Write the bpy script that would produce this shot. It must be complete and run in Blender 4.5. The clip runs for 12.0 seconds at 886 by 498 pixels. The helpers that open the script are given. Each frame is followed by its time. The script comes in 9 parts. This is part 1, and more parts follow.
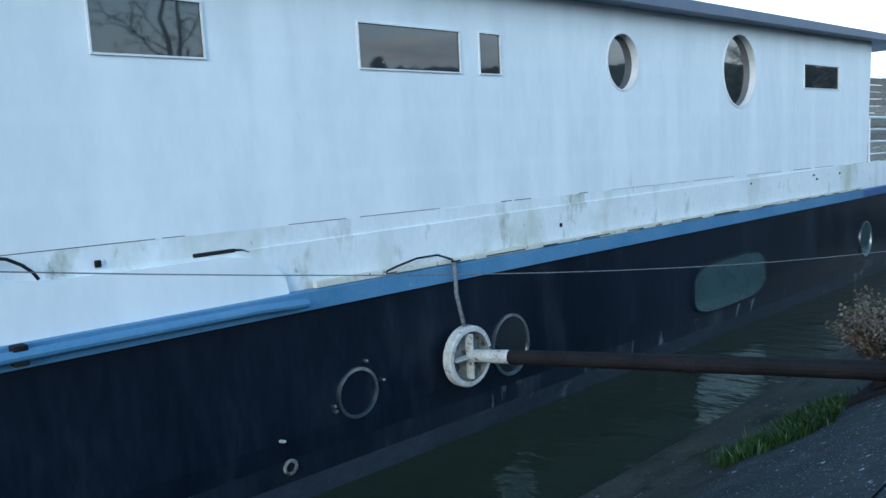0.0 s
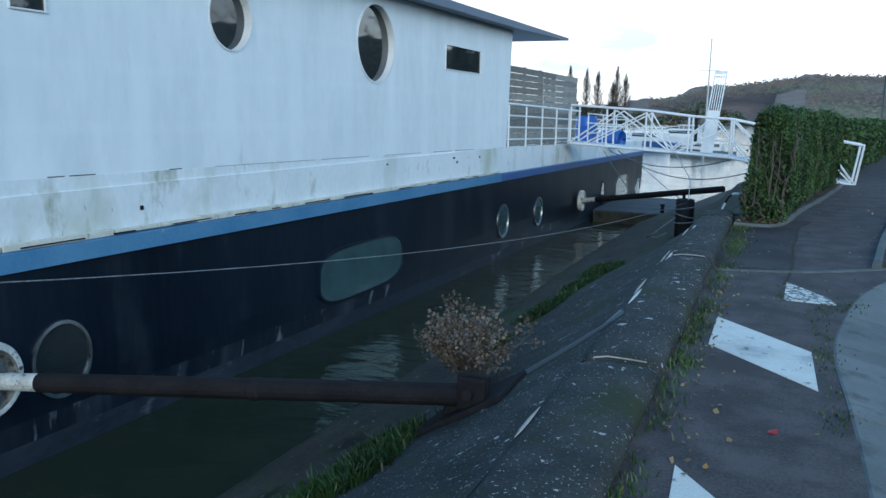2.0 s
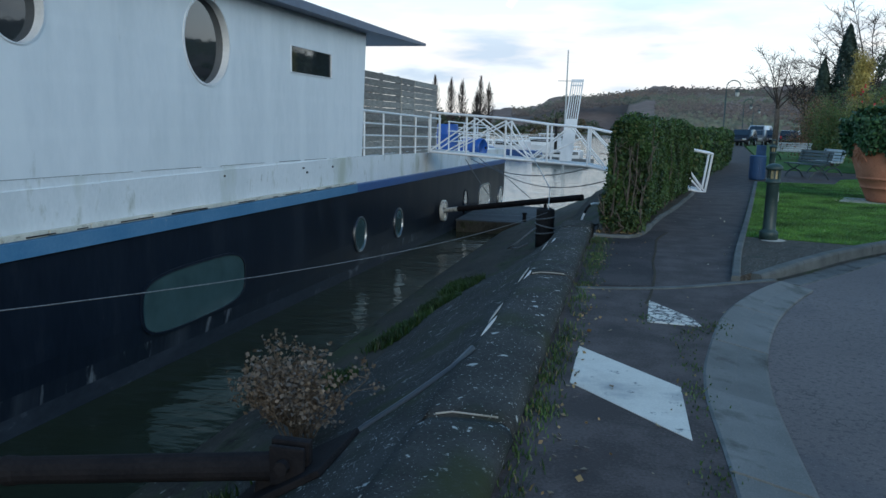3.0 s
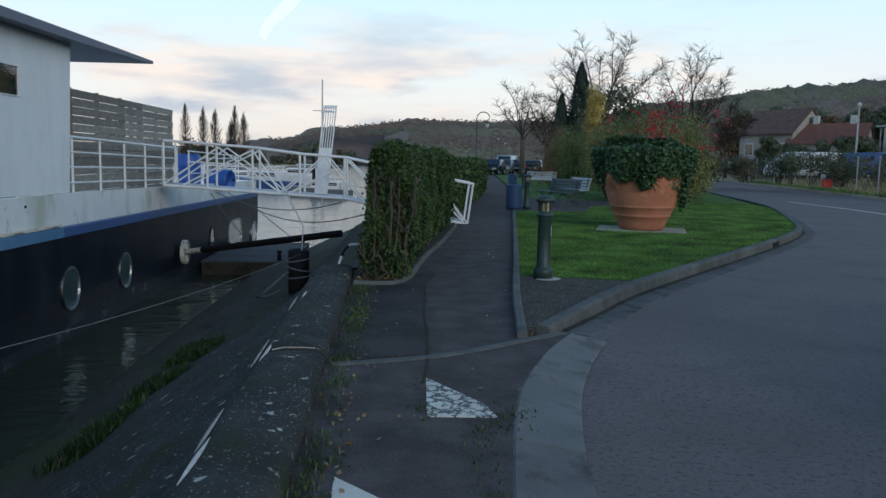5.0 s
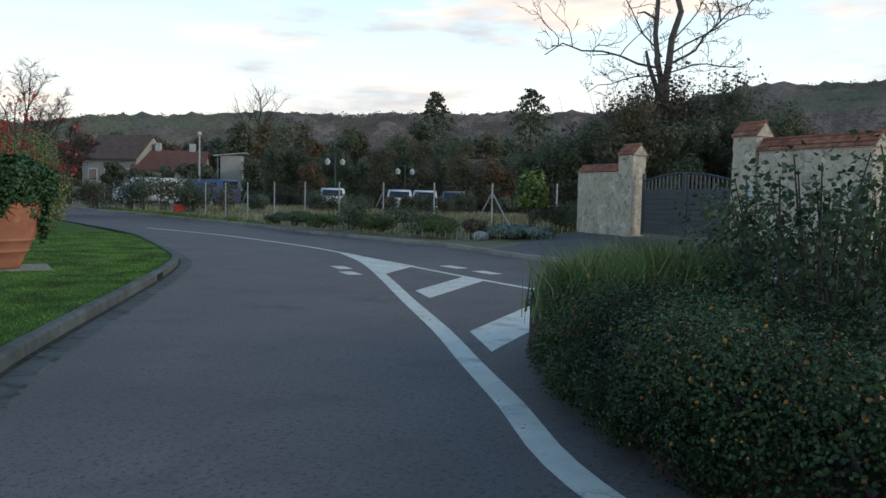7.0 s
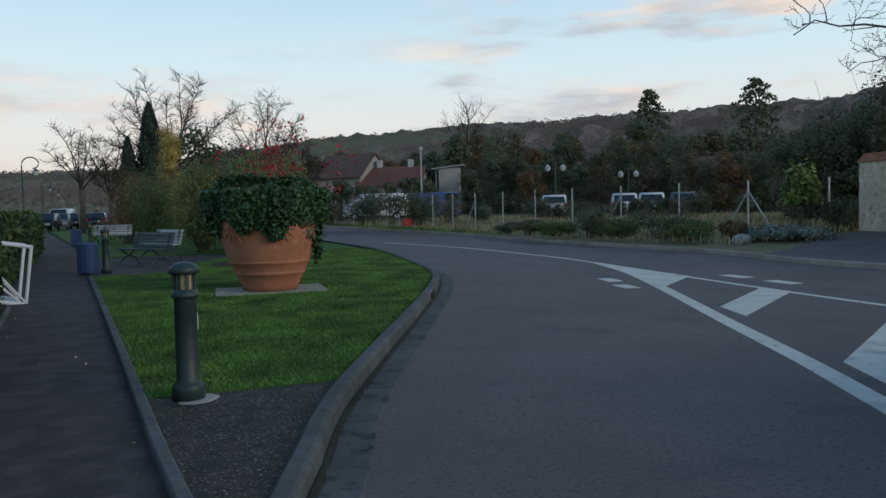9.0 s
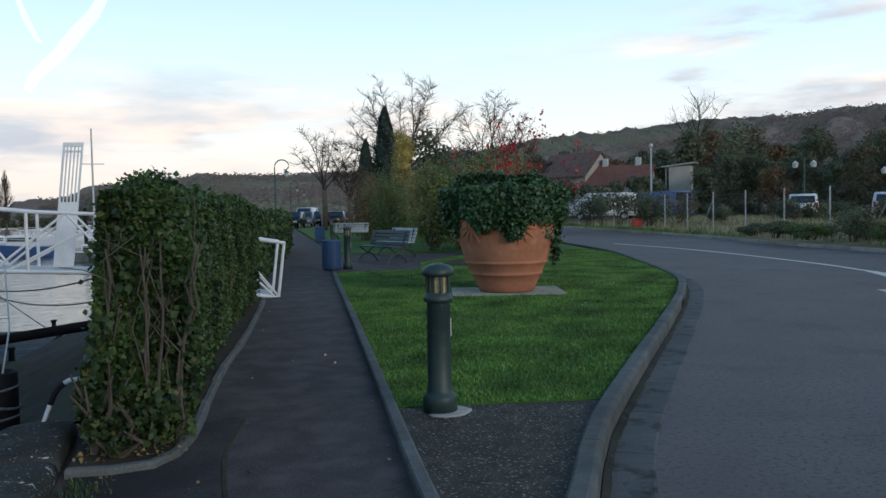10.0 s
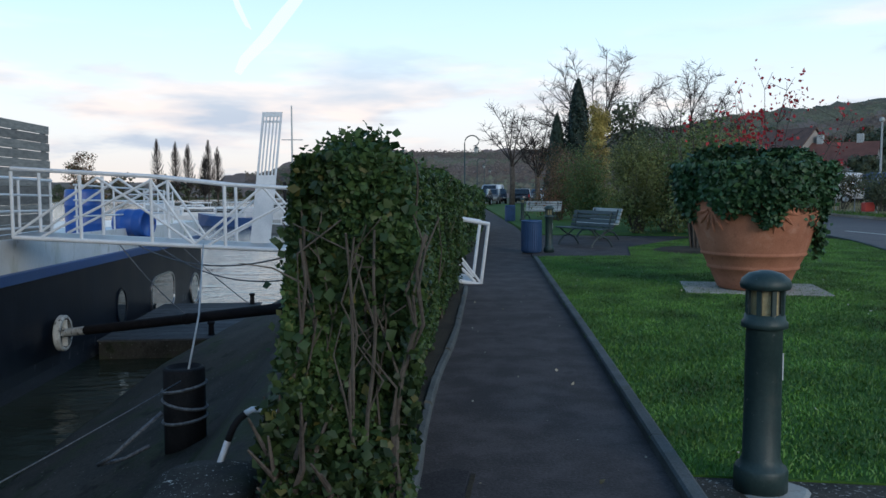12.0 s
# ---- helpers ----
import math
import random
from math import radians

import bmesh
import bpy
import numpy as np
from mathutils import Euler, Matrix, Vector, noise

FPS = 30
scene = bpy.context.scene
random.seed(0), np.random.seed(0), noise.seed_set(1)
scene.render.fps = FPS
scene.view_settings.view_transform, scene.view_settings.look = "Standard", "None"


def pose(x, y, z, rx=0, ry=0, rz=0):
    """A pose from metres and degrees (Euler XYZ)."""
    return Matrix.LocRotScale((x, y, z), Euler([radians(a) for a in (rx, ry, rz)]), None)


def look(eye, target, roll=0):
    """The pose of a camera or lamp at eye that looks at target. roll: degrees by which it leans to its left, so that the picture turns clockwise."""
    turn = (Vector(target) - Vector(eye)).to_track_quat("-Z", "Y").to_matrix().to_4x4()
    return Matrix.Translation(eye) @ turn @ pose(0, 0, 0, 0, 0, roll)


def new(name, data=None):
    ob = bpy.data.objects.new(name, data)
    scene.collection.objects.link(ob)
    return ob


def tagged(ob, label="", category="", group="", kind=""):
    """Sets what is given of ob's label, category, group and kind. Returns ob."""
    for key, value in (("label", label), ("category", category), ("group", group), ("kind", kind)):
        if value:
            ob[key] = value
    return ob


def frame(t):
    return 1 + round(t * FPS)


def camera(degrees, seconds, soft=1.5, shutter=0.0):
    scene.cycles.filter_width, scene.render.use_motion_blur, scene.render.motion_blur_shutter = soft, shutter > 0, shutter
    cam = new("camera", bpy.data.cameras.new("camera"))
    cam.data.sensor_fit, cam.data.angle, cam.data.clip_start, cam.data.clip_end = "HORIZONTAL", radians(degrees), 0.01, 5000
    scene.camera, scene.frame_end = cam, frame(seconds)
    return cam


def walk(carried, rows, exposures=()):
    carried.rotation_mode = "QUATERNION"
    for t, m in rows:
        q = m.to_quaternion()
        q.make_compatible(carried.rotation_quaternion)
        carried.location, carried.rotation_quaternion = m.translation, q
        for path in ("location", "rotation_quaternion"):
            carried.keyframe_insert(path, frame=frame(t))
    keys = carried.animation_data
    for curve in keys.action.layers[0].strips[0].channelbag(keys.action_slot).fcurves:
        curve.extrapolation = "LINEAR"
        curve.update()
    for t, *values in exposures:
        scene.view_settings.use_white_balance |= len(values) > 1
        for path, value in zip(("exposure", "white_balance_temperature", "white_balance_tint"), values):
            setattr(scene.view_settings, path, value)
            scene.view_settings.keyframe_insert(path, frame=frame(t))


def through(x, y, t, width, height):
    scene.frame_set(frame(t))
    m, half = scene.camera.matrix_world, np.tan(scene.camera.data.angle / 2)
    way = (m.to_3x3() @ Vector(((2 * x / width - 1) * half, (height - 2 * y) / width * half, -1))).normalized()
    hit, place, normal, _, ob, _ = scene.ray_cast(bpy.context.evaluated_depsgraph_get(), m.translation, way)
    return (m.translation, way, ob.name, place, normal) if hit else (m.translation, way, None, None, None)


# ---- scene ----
cam = camera(58.8, 12.0)
PATH = [
    (0, (-0.119, 0.873, 1.474), (-1.535, 2.264, 1.229), -3.1),
    (0.2, (-0.084, 0.996, 1.475), (-1.611, 2.263, 1.226), -1.7),
    (0.3, (-0.069, 1.057, 1.475), (-1.614, 2.299, 1.215), -1.2),
    (0.5, (-0.041, 1.18, 1.477), (-1.587, 2.413, 1.173), -0.9),
    (0.7, (-0.024, 1.364, 1.485), (-1.406, 2.769, 1.149), 0.1),
    (0.8, (-0.018, 1.448, 1.488), (-1.368, 2.883, 1.148), 0.4),
    (1, (-0.068, 1.651, 1.514), (-1.177, 3.279, 1.166), 1.7),
    (1.2, (-0.056, 1.813, 1.509), (-1.093, 3.487, 1.157), 0.6),
    (1.5, (-0.039, 2.071, 1.501), (-0.985, 3.799, 1.154), 0.4),
    (2, (-0.06, 2.485, 1.499), (-0.837, 4.297, 1.157), 1.0),
    (2.5, (-0.091, 2.919, 1.506), (-0.659, 4.81, 1.185), 1.6),
    (2.7, (-0.101, 3.112, 1.498), (-0.628, 5.014, 1.177), 1.5),
    (4.3, (-0.146, 4.502, 1.467), (-0.313, 6.477, 1.201), 1.2),
    (4.5, (-0.139, 4.696, 1.468), (-0.274, 6.675, 1.211), 1.5),
    (5, (-0.163, 5.178, 1.462), (-0.039, 7.161, 1.235), 1.1),
    (5.2, (-0.144, 5.387, 1.447), (0.151, 7.355, 1.245), 0.1),
    (5.5, (-0.107, 5.689, 1.418), (0.393, 7.617, 1.233), 0.3),
    (5.7, (-0.077, 5.873, 1.422), (0.475, 7.789, 1.26), 0.1),
    (6, (-0.029, 6.119, 1.424), (0.753, 7.953, 1.265), 1.2),
    (6.2, (0.026, 6.335, 1.419), (1.097, 8.018, 1.269), 1.8),
    (6.3, (0.049, 6.44, 1.418), (1.258, 8.027, 1.28), 2.1),
    (6.5, (0.091, 6.663, 1.412), (1.403, 8.167, 1.274), 1.2),
    (6.7, (0.13, 6.855, 1.397), (1.516, 8.291, 1.267), 1.8),
    (7.1, (0.108, 7.2, 1.408), (1.648, 8.47, 1.282), 1.1),
    (7.5, (0.086, 7.545, 1.419), (1.705, 8.713, 1.3), 0.7),
    (7.9, (0.064, 7.89, 1.43), (1.68, 9.064, 1.318), 0.2),
    (8.3, (0.042, 8.235, 1.441), (1.537, 9.559, 1.331), -0.3),
    (8.5, (0.041, 8.443, 1.433), (1.387, 9.919, 1.323), -0.6),
    (8.7, (0.033, 8.599, 1.429), (1.281, 10.159, 1.322), -0.8),
    (9, (0.018, 8.817, 1.422), (1.136, 10.472, 1.313), -1.3),
    (9.2, (0.025, 8.971, 1.415), (1.036, 10.693, 1.314), -1.3),
    (9.5, (0.019, 9.194, 1.404), (0.883, 10.994, 1.302), -2.0),
    (10, (0.039, 9.566, 1.414), (0.659, 11.465, 1.316), -1.1),
    (10.5, (-0.027, 9.969, 1.422), (0.481, 11.901, 1.32), 0.7),
    (11, (-0.035, 10.356, 1.402), (0.372, 12.312, 1.292), 0.4),
    (11.5, (-0.041, 10.783, 1.399), (0.263, 12.755, 1.262), 0.3),
    (12, (-0.106, 11.275, 1.423), (0.067, 13.262, 1.274), -0.2),
]
walk(cam, [(t, look(eye, target, roll)) for t, eye, target, roll in PATH],
     [(0, 1.12, 5300, -1), (0.3, 1.08, 5300, -1), (0.5, 1.30, 5420, -1), (1.0, 1.44, 5430, -1), (1.5, 1.0, 5300, -1), (2.0, 0.92, 5280, -2), (2.6, 0.60, 5420, -1), (4.5, 0.12, 5850, 3), (5.2, 0.08, 6000, 4), (5.7, 0.08, 6100, 4), (6.3, 0.06, 6350, 5), (6.5, 0.12, 6400, 5), (6.7, 0.34, 6550, 6), (8.3, 0.30, 6550, 6), (8.5, -0.05, 6450, 6), (8.7, 0.02, 6350, 6), (9.0, -0.12, 6300, 6), (9.5, -0.02, 6200, 6), (10.0, 0.22, 6200, 6), (10.5, 0.08, 6250, 6), (11.0, 0.18, 6050, 5), (11.5, 0.40, 5850, 5), (12, 0.18, 5750, 5)])

# ---- world, sun, exposure ----
def mk_world():
    w = bpy.data.worlds.new("dusk_sky")
    scene.world = w
    w.use_nodes = True
    nt = w.node_tree
    nt.nodes.clear()
    N, L = nt.nodes.new, nt.links.new
    out = N("ShaderNodeOutputWorld")
    bg = N("ShaderNodeBackground")
    sky = N("ShaderNodeTexSky")
    sky.sky_type = "NISHITA"
    sky.sun_disc = False
    sky.sun_elevation = radians(7)
    sky.sun_rotation = radians(150)
    sky.air_density, sky.dust_density, sky.ozone_density = 1.0, 1.5, 2.0
    gain = N("ShaderNodeMix")
    gain.data_type, gain.blend_type = "RGBA", "MULTIPLY"
    gain.inputs[0].default_value = 1.0
    gain.inputs[7].default_value = (SKY_GAIN, SKY_GAIN, SKY_GAIN, 1)
    L(sky.outputs[0], gain.inputs[6])
    tc = N("ShaderNodeTexCoord")
    sep = N("ShaderNodeSeparateXYZ")
    L(tc.outputs["Generated"], sep.inputs[0])
    ramp = N("ShaderNodeValToRGB")
    el = ramp.color_ramp.elements
    el[0].position, el[0].color = 0.0, (1.02, 0.84, 0.73, 1)
    el[1].position, el[1].color = 1.0, (0.06, 0.14, 0.30, 1)
    for p, c in ((0.09, (1.02, 0.96, 0.92, 1)), (0.18, (0.84, 1.0, 1.08, 1)), (0.34, (0.50, 0.76, 1.0, 1)), (0.55, (0.20, 0.36, 0.60, 1))):
        e = el.new(p)
        e.color = c
    L(sep.outputs[2], ramp.inputs[0])
    mix = N("ShaderNodeMix")
    mix.data_type = "RGBA"
    mix.inputs[0].default_value = 0.85
    L(gain.outputs[2], mix.inputs[6])
    L(ramp.outputs[0], mix.inputs[7])
    # cloud banks: stretched sideways, thickest low over the horizon
    mp = N("ShaderNodeMapping")
    mp.inputs["Scale"].default_value = (2.2, 2.2, 11.0)
    mp.inputs["Location"].default_value = (0.7, 0.35, 0.2)
    L(tc.outputs["Generated"], mp.inputs[0])
    no = N("ShaderNodeTexNoise")
    no.inputs["Scale"].default_value, no.inputs["Detail"].default_value, no.inputs["Roughness"].default_value = 1.7, 8, 0.56
    L(mp.outputs[0], no.inputs[0])
    cr = N("ShaderNodeMapRange")
    cr.interpolation_type = "SMOOTHSTEP"
    cr.inputs["From Min"].default_value, cr.inputs["From Max"].default_value = 0.462, 0.62
    L(no.outputs[0], cr.inputs[0])
    east = N("ShaderNodeMapRange")
    east.interpolation_type = "SMOOTHSTEP"
    east.inputs["From Min"].default_value, east.inputs["From Max"].default_value = 0.40, 0.88
    east.inputs["To Max"].default_value = -0.24
    L(sep.outputs[0], east.inputs[0])
    lift = N("ShaderNodeMath")
    L(sep.outputs[2], lift.inputs[0])
    L(east.outputs[0], lift.inputs[1])
    low = N("ShaderNodeMapRange")
    low.inputs["From Min"].default_value, low.inputs["From Max"].default_value = 0.21, 0.09
    L(lift.outputs[0], low.inputs[0])
    amt = N("ShaderNodeMath")
    amt.operation = "MULTIPLY"
    L(cr.outputs[0], amt.inputs[0])
    L(low.outputs[0], amt.inputs[1])
    # cloud colour: warm below, grey-blue where thick
    no2 = N("ShaderNodeTexNoise")
    no2.inputs["Scale"].default_value, no2.inputs["Detail"].default_value = 2.6, 5
    L(mp.outputs[0], no2.inputs[0])
    ccol = N("ShaderNodeValToRGB")
    ce = ccol.color_ramp.elements
    ce[0].position, ce[0].color = 0.40, (0.57, 0.58, 0.63, 1)
    ce[1].position, ce[1].color = 0.62, (1.02, 0.83, 0.72, 1)
    L(no2.outputs[0], ccol.inputs[0])
    cmix = N("ShaderNodeMix")
    cmix.data_type = "RGBA"
    L(amt.outputs[0], cmix.inputs[0])
    L(mix.outputs[2], cmix.inputs[6])
    L(ccol.outputs[0], cmix.inputs[7])
    L(cmix.outputs[2], bg.inputs[0])
    bg.inputs[1].default_value = SKY
    L(bg.outputs[0], out.inputs[0])


SKY_GAIN, SKY = 0.12, 1.0
mk_world()
sun = new("sun", bpy.data.lights.new("sun", "SUN"))
sun.data.energy, sun.data.angle, sun.data.color = 0.95, radians(25), (1.0, 0.86, 0.72)
sun.matrix_world = look((20, -34, 17), (0, 8, 0))


# ---- small helpers ----
def part(name, bm, material, parent=None, label="", smooth=False):
    me = bpy.data.meshes.new(name)
    bm.to_mesh(me)
    bm.free()
    if smooth:
        for p in me.polygons:
            p.use_smooth = True
    me.materials.append(material)
    ob = new(name, me)
    if parent is not None:
        ob.parent = parent
    if label:
        ob["label"] = label
    return ob


def raw(name, verts, faces, material, parent=None, label="", smooth=False):
    me = bpy.data.meshes.new(name)
    me.from_pydata([tuple(v) for v in verts], [], [tuple(f) for f in faces])
    if smooth:
        for p in me.polygons:
            p.use_smooth = True
    me.materials.append(material)
    ob = new(name, me)
    if parent is not None:
        ob.parent = parent
    if label:
        ob["label"] = label
    return ob


def thing(name, label, category, group="", at=None):
    ob = new(name)
    ob.empty_display_size = 0.2
    if at is not None:
        ob.matrix_basis = at
    return tagged(ob, label, category, group)


def structure(ob, label="", category=""):
    return tagged(ob, label, category, "", "structure")


def box(bm, c, s, m=None, bevel=0.0):
    """A box round c with the sizes s, turned by m, with its edges eased by bevel."""
    mat = Matrix.Translation(c) @ (m if m is not None else Matrix()) @ Matrix.Diagonal((*s, 1))
    r = bmesh.ops.create_cube(bm, size=1.0, matrix=mat)
    if bevel:
        es = list({e for v in r["verts"] for e in v.link_edges})
        bmesh.ops.bevel(bm, geom=es, offset=bevel, segments=2, affect="EDGES", profile=0.6)
    return bm


def nb():
    return bmesh.new()


def tube_data(pts, radii, n=8, cap=True):
    """Vertices and faces of a round bar through pts."""
    pts = [Vector(p) for p in pts]
    if isinstance(radii, (int, float)):
        radii = [radii] * len(pts)
    vs, fs = [], []
    up = Vector((0, 0, 1))
    for i, p in enumerate(pts):
        d = pts[min(i + 1, len(pts) - 1)] - pts[max(i - 1, 0)]
        d.normalize()
        a = d.cross(up if abs(d.z) < 0.95 else Vector((1, 0, 0))).normalized()
        b = a.cross(d)
        for k in range(n):
            w = 2 * math.pi * k / n
            vs.append(p + radii[i] * (math.cos(w) * a + math.sin(w) * b))
    for i in range(len(pts) - 1):
        for k in range(n):
            j = (k + 1) % n
            fs.append((i * n + k, i * n + j, (i + 1) * n + j, (i + 1) * n + k))
    if cap:
        fs.append(tuple(range(n - 1, -1, -1)))
        fs.append(tuple(range((len(pts) - 1) * n, len(pts) * n)))
    return vs, fs


def add_data(bm, vs, fs):
    made = [bm.verts.new(v) for v in vs]
    for f in fs:
        try:
            bm.faces.new([made[i] for i in f])
        except ValueError:
            pass
    return bm


def tube(bm, pts, r, n=8):
    return add_data(bm, *tube_data(pts, r, n))


def lathe(bm, profile, n=24, c=(0, 0, 0)):
    """Turns a profile of (radius, height) round the upright axis at c."""
    vs, fs = [], []
    for r, z in profile:
        for k in range(n):
            w = 2 * math.pi * k / n
            vs.append((c[0] + r * math.cos(w), c[1] + r * math.sin(w), c[2] + z))
    for i in range(len(profile) - 1):
        for k in range(n):
            j = (k + 1) % n
            fs.append((i * n + k, i * n + j, (i + 1) * n + j, (i + 1) * n + k))
    fs.append(tuple(range(n - 1, -1, -1)))
    fs.append(tuple(range((len(profile) - 1) * n, len(profile) * n)))
    return add_data(bm, vs, fs)


def slab(bm, poly, z0, z1):
    """A plan polygon raised from z0 to z1 (z1 a number or a function of x, y)."""
    zt = z1 if callable(z1) else (lambda x, y: z1)
    lo = [bm.verts.new((x, y, z0)) for x, y in poly]
    hi = [bm.verts.new((x, y, zt(x, y))) for x, y in poly]
    n = len(poly)
    top = bm.faces.new(hi)
    bm.faces.new(lo[::-1])
    for i in range(n):
        j = (i + 1) % n
        bm.faces.new((lo[i], lo[j], hi[j], hi[i]))
    bmesh.ops.recalc_face_normals(bm, faces=bm.faces)
    bmesh.ops.triangulate(bm, faces=[f for f in bm.faces if len(f.verts) > 4])
    return bm


def offset_line(line, d):
    """The plan line moved by d to its right."""
    out = []
    for i, p in enumerate(line):
        a, b = line[max(i - 1, 0)], line[min(i + 1, len(line) - 1)]
        t = Vector((b[0] - a[0], b[1] - a[1])).normalized()
        out.append((p[0] + t.y * d, p[1] - t.x * d))
    return out


def smooth_line(line, step=0.4):
    """The plan line rounded by a spline through its points."""
    P = [Vector(p) for p in line]
    P = [2 * P[0] - P[1]] + P + [2 * P[-1] - P[-2]]
    out = []
    for i in range(1, len(P) - 2):
        n = max(2, int((P[i + 1] - P[i]).length / step))
        for k in range(n):
            t = k / n
            a, b, c, d = P[i - 1], P[i], P[i + 1], P[i + 2]
            q = 0.5 * ((2 * b) + (c - a) * t + (2 * a - 5 * b + 4 * c - d) * t * t + (3 * b - a - 3 * c + d) * t ** 3)
            out.append(tuple(q))
    out.append(tuple(P[-2]))
    return out


def sweep(bm, line, profile, close=True):
    """Carries a profile of (offset to the right, z) along a plan line."""
    rows = []
    offs = [offset_line(line, o) for o, z in profile]
    for i in range(len(line)):
        rows.append([bm.verts.new((offs[k][i][0], offs[k][i][1], profile[k][1](*offs[k][i]) if callable(profile[k][1]) else profile[k][1])) for k in range(len(profile))])
    m = len(profile)
    for i in range(len(line) - 1):
        for k in range(m if close else m - 1):
            j = (k + 1) % m
            bm.faces.new((rows[i][k], rows[i][j], rows[i + 1][j], rows[i + 1][k]))
    if close:
        bm.faces.new(rows[0])
        bm.faces.new(rows[-1][::-1])
    bmesh.ops.recalc_face_normals(bm, faces=bm.faces)
    return bm


def cut(line, a, b):
    """The stretch of a plan line between the lengths a and b, resampled."""
    out, s = [], 0.0
    for p, q in zip(line, line[1:]):
        p, q = Vector(p), Vector(q)
        d = (q - p).length
        if s + d > a and s < b:
            t0, t1 = max(0, (a - s) / d), min(1, (b - s) / d)
            if not out:
                out.append(tuple(p.lerp(q, t0)))
            out.append(tuple(p.lerp(q, t1)))
        s += d
    return out


def length(line):
    return sum((Vector(q) - Vector(p)).length for p, q in zip(line, line[1:]))


# ---- materials ----
def mat(name, c1, c2, scale=6.0, rough=0.7, bump=0.2, metal=0.0, spots=None, island=0.0, stretch=(1, 1, 1), fine=60.0, spec=0.5, obj=0.0, rr=0.12, contrast=(0.35, 0.65), cracks=None):
    """Two-scale noise between two colours, with relief. spots: (colour, scale, from, to) for a third, patchy layer. island / obj: variation from piece to piece."""
    m = bpy.data.materials.new(name)
    m.use_nodes = True
    nt = m.node_tree
    N, L = nt.nodes.new, nt.links.new
    bs = nt.nodes["Principled BSDF"]
    geo = N("ShaderNodeNewGeometry")
    mp = N("ShaderNodeMapping")
    mp.inputs["Scale"].default_value = stretch
    L(geo.outputs["Position"], mp.inputs[0])

    def noise_node(sc, det=6.0):
        n = N("ShaderNodeTexNoise")
        n.inputs["Scale"].default_value, n.inputs["Detail"].default_value, n.inputs["Roughness"].default_value = sc, det, 0.62
        L(mp.outputs[0], n.inputs[0])
        return n

    big, small = noise_node(scale), noise_node(fine, 3.0)
    add = N("ShaderNodeMath")
    add.operation = "MULTIPLY_ADD"
    L(small.outputs[0], add.inputs[0])
    add.inputs[1].default_value = 0.45
    sub = N("ShaderNodeMath")
    sub.operation = "MULTIPLY_ADD"
    L(big.outputs[0], sub.inputs[0])
    sub.inputs[1].default_value, sub.inputs[2].default_value = 0.75, -0.1
    L(sub.outputs[0], add.inputs[2])
    mr = N("ShaderNodeMapRange")
    mr.inputs["From Min"].default_value, mr.inputs["From Max"].default_value = contrast
    L(add.outputs[0], mr.inputs[0])
    mx = N("ShaderNodeMix")
    mx.data_type = "RGBA"
    mx.inputs[6].default_value, mx.inputs[7].default_value = (*c1, 1), (*c2, 1)
    L(mr.outputs[0], mx.inputs[0])
    col = mx.outputs[2]
    for sp in (spots or ()):
        sc, s0, f0, f1 = sp[0], sp[1], sp[2], sp[3]
        sn = noise_node(s0, 5.0)
        sm = N("ShaderNodeMapRange")
        sm.inputs["From Min"].default_value, sm.inputs["From Max"].default_value = f0, f1
        L(sn.outputs[0], sm.inputs[0])
        m2 = N("ShaderNodeMix")
        m2.data_type = "RGBA"
        m2.inputs[7].default_value = (*sc, 1)
        L(sm.outputs[0], m2.inputs[0])
        L(col, m2.inputs[6])
        col = m2.outputs[2]
    if cracks:
        # cracks: (scale, width, colour, share of the surface that is cracked)
        wob = N("ShaderNodeTexNoise")
        wob.inputs["Scale"].default_value, wob.inputs["Detail"].default_value = cracks[0] * 2.5, 4.0
        L(mp.outputs[0], wob.inputs[0])
        wm = N("ShaderNodeMix")
        wm.data_type, wm.blend_type = "RGBA", "LINEAR_LIGHT"
        wm.inputs[0].default_value = 0.05
        L(mp.outputs[0], wm.inputs[6])
        L(wob.outputs["Color"], wm.inputs[7])
        vo = N("ShaderNodeTexVoronoi")
        vo.feature = "DISTANCE_TO_EDGE"
        vo.inputs["Scale"].default_value = cracks[0]
        L(wm.outputs[2], vo.inputs["Vector"])
        cm = N("ShaderNodeMapRange")
        cm.inputs["From Min"].default_value, cm.inputs["From Max"].default_value = cracks[1], cracks[1] * 0.35
        L(vo.outputs["Distance"], cm.inputs[0])
        where = noise_node(0.7, 3.0)
        wr = N("ShaderNodeMapRange")
        wr.inputs["From Min"].default_value, wr.inputs["From Max"].default_value = cracks[3], cracks[3] + 0.12
        L(where.outputs[0], wr.inputs[0])
        cx = N("ShaderNodeMath")
        cx.operation = "MULTIPLY"
        L(cm.outputs[0], cx.inputs[0])
        L(wr.outputs[0], cx.inputs[1])
        m3 = N("ShaderNodeMix")
        m3.data_type = "RGBA"
        m3.inputs[7].default_value = (*cracks[2], 1)
        L(cx.outputs[0], m3.inputs[0])
        L(col, m3.inputs[6])
        col = m3.outputs[2]
    if island or obj:
        src = geo.outputs["Random Per Island"] if island else N("ShaderNodeObjectInfo").outputs["Random"]
        amount = island or obj
        vr = N("ShaderNodeMapRange")
        vr.inputs["To Min"].default_value, vr.inputs["To Max"].default_value = 1 - amount, 1 + amount
        L(src, vr.inputs[0])
        hs = N("ShaderNodeHueSaturation")
        L(vr.outputs[0], hs.inputs["Value"])
        hv = N("ShaderNodeMath")
        hv.operation = "MULTIPLY_ADD"
        L(src, hv.inputs[0])
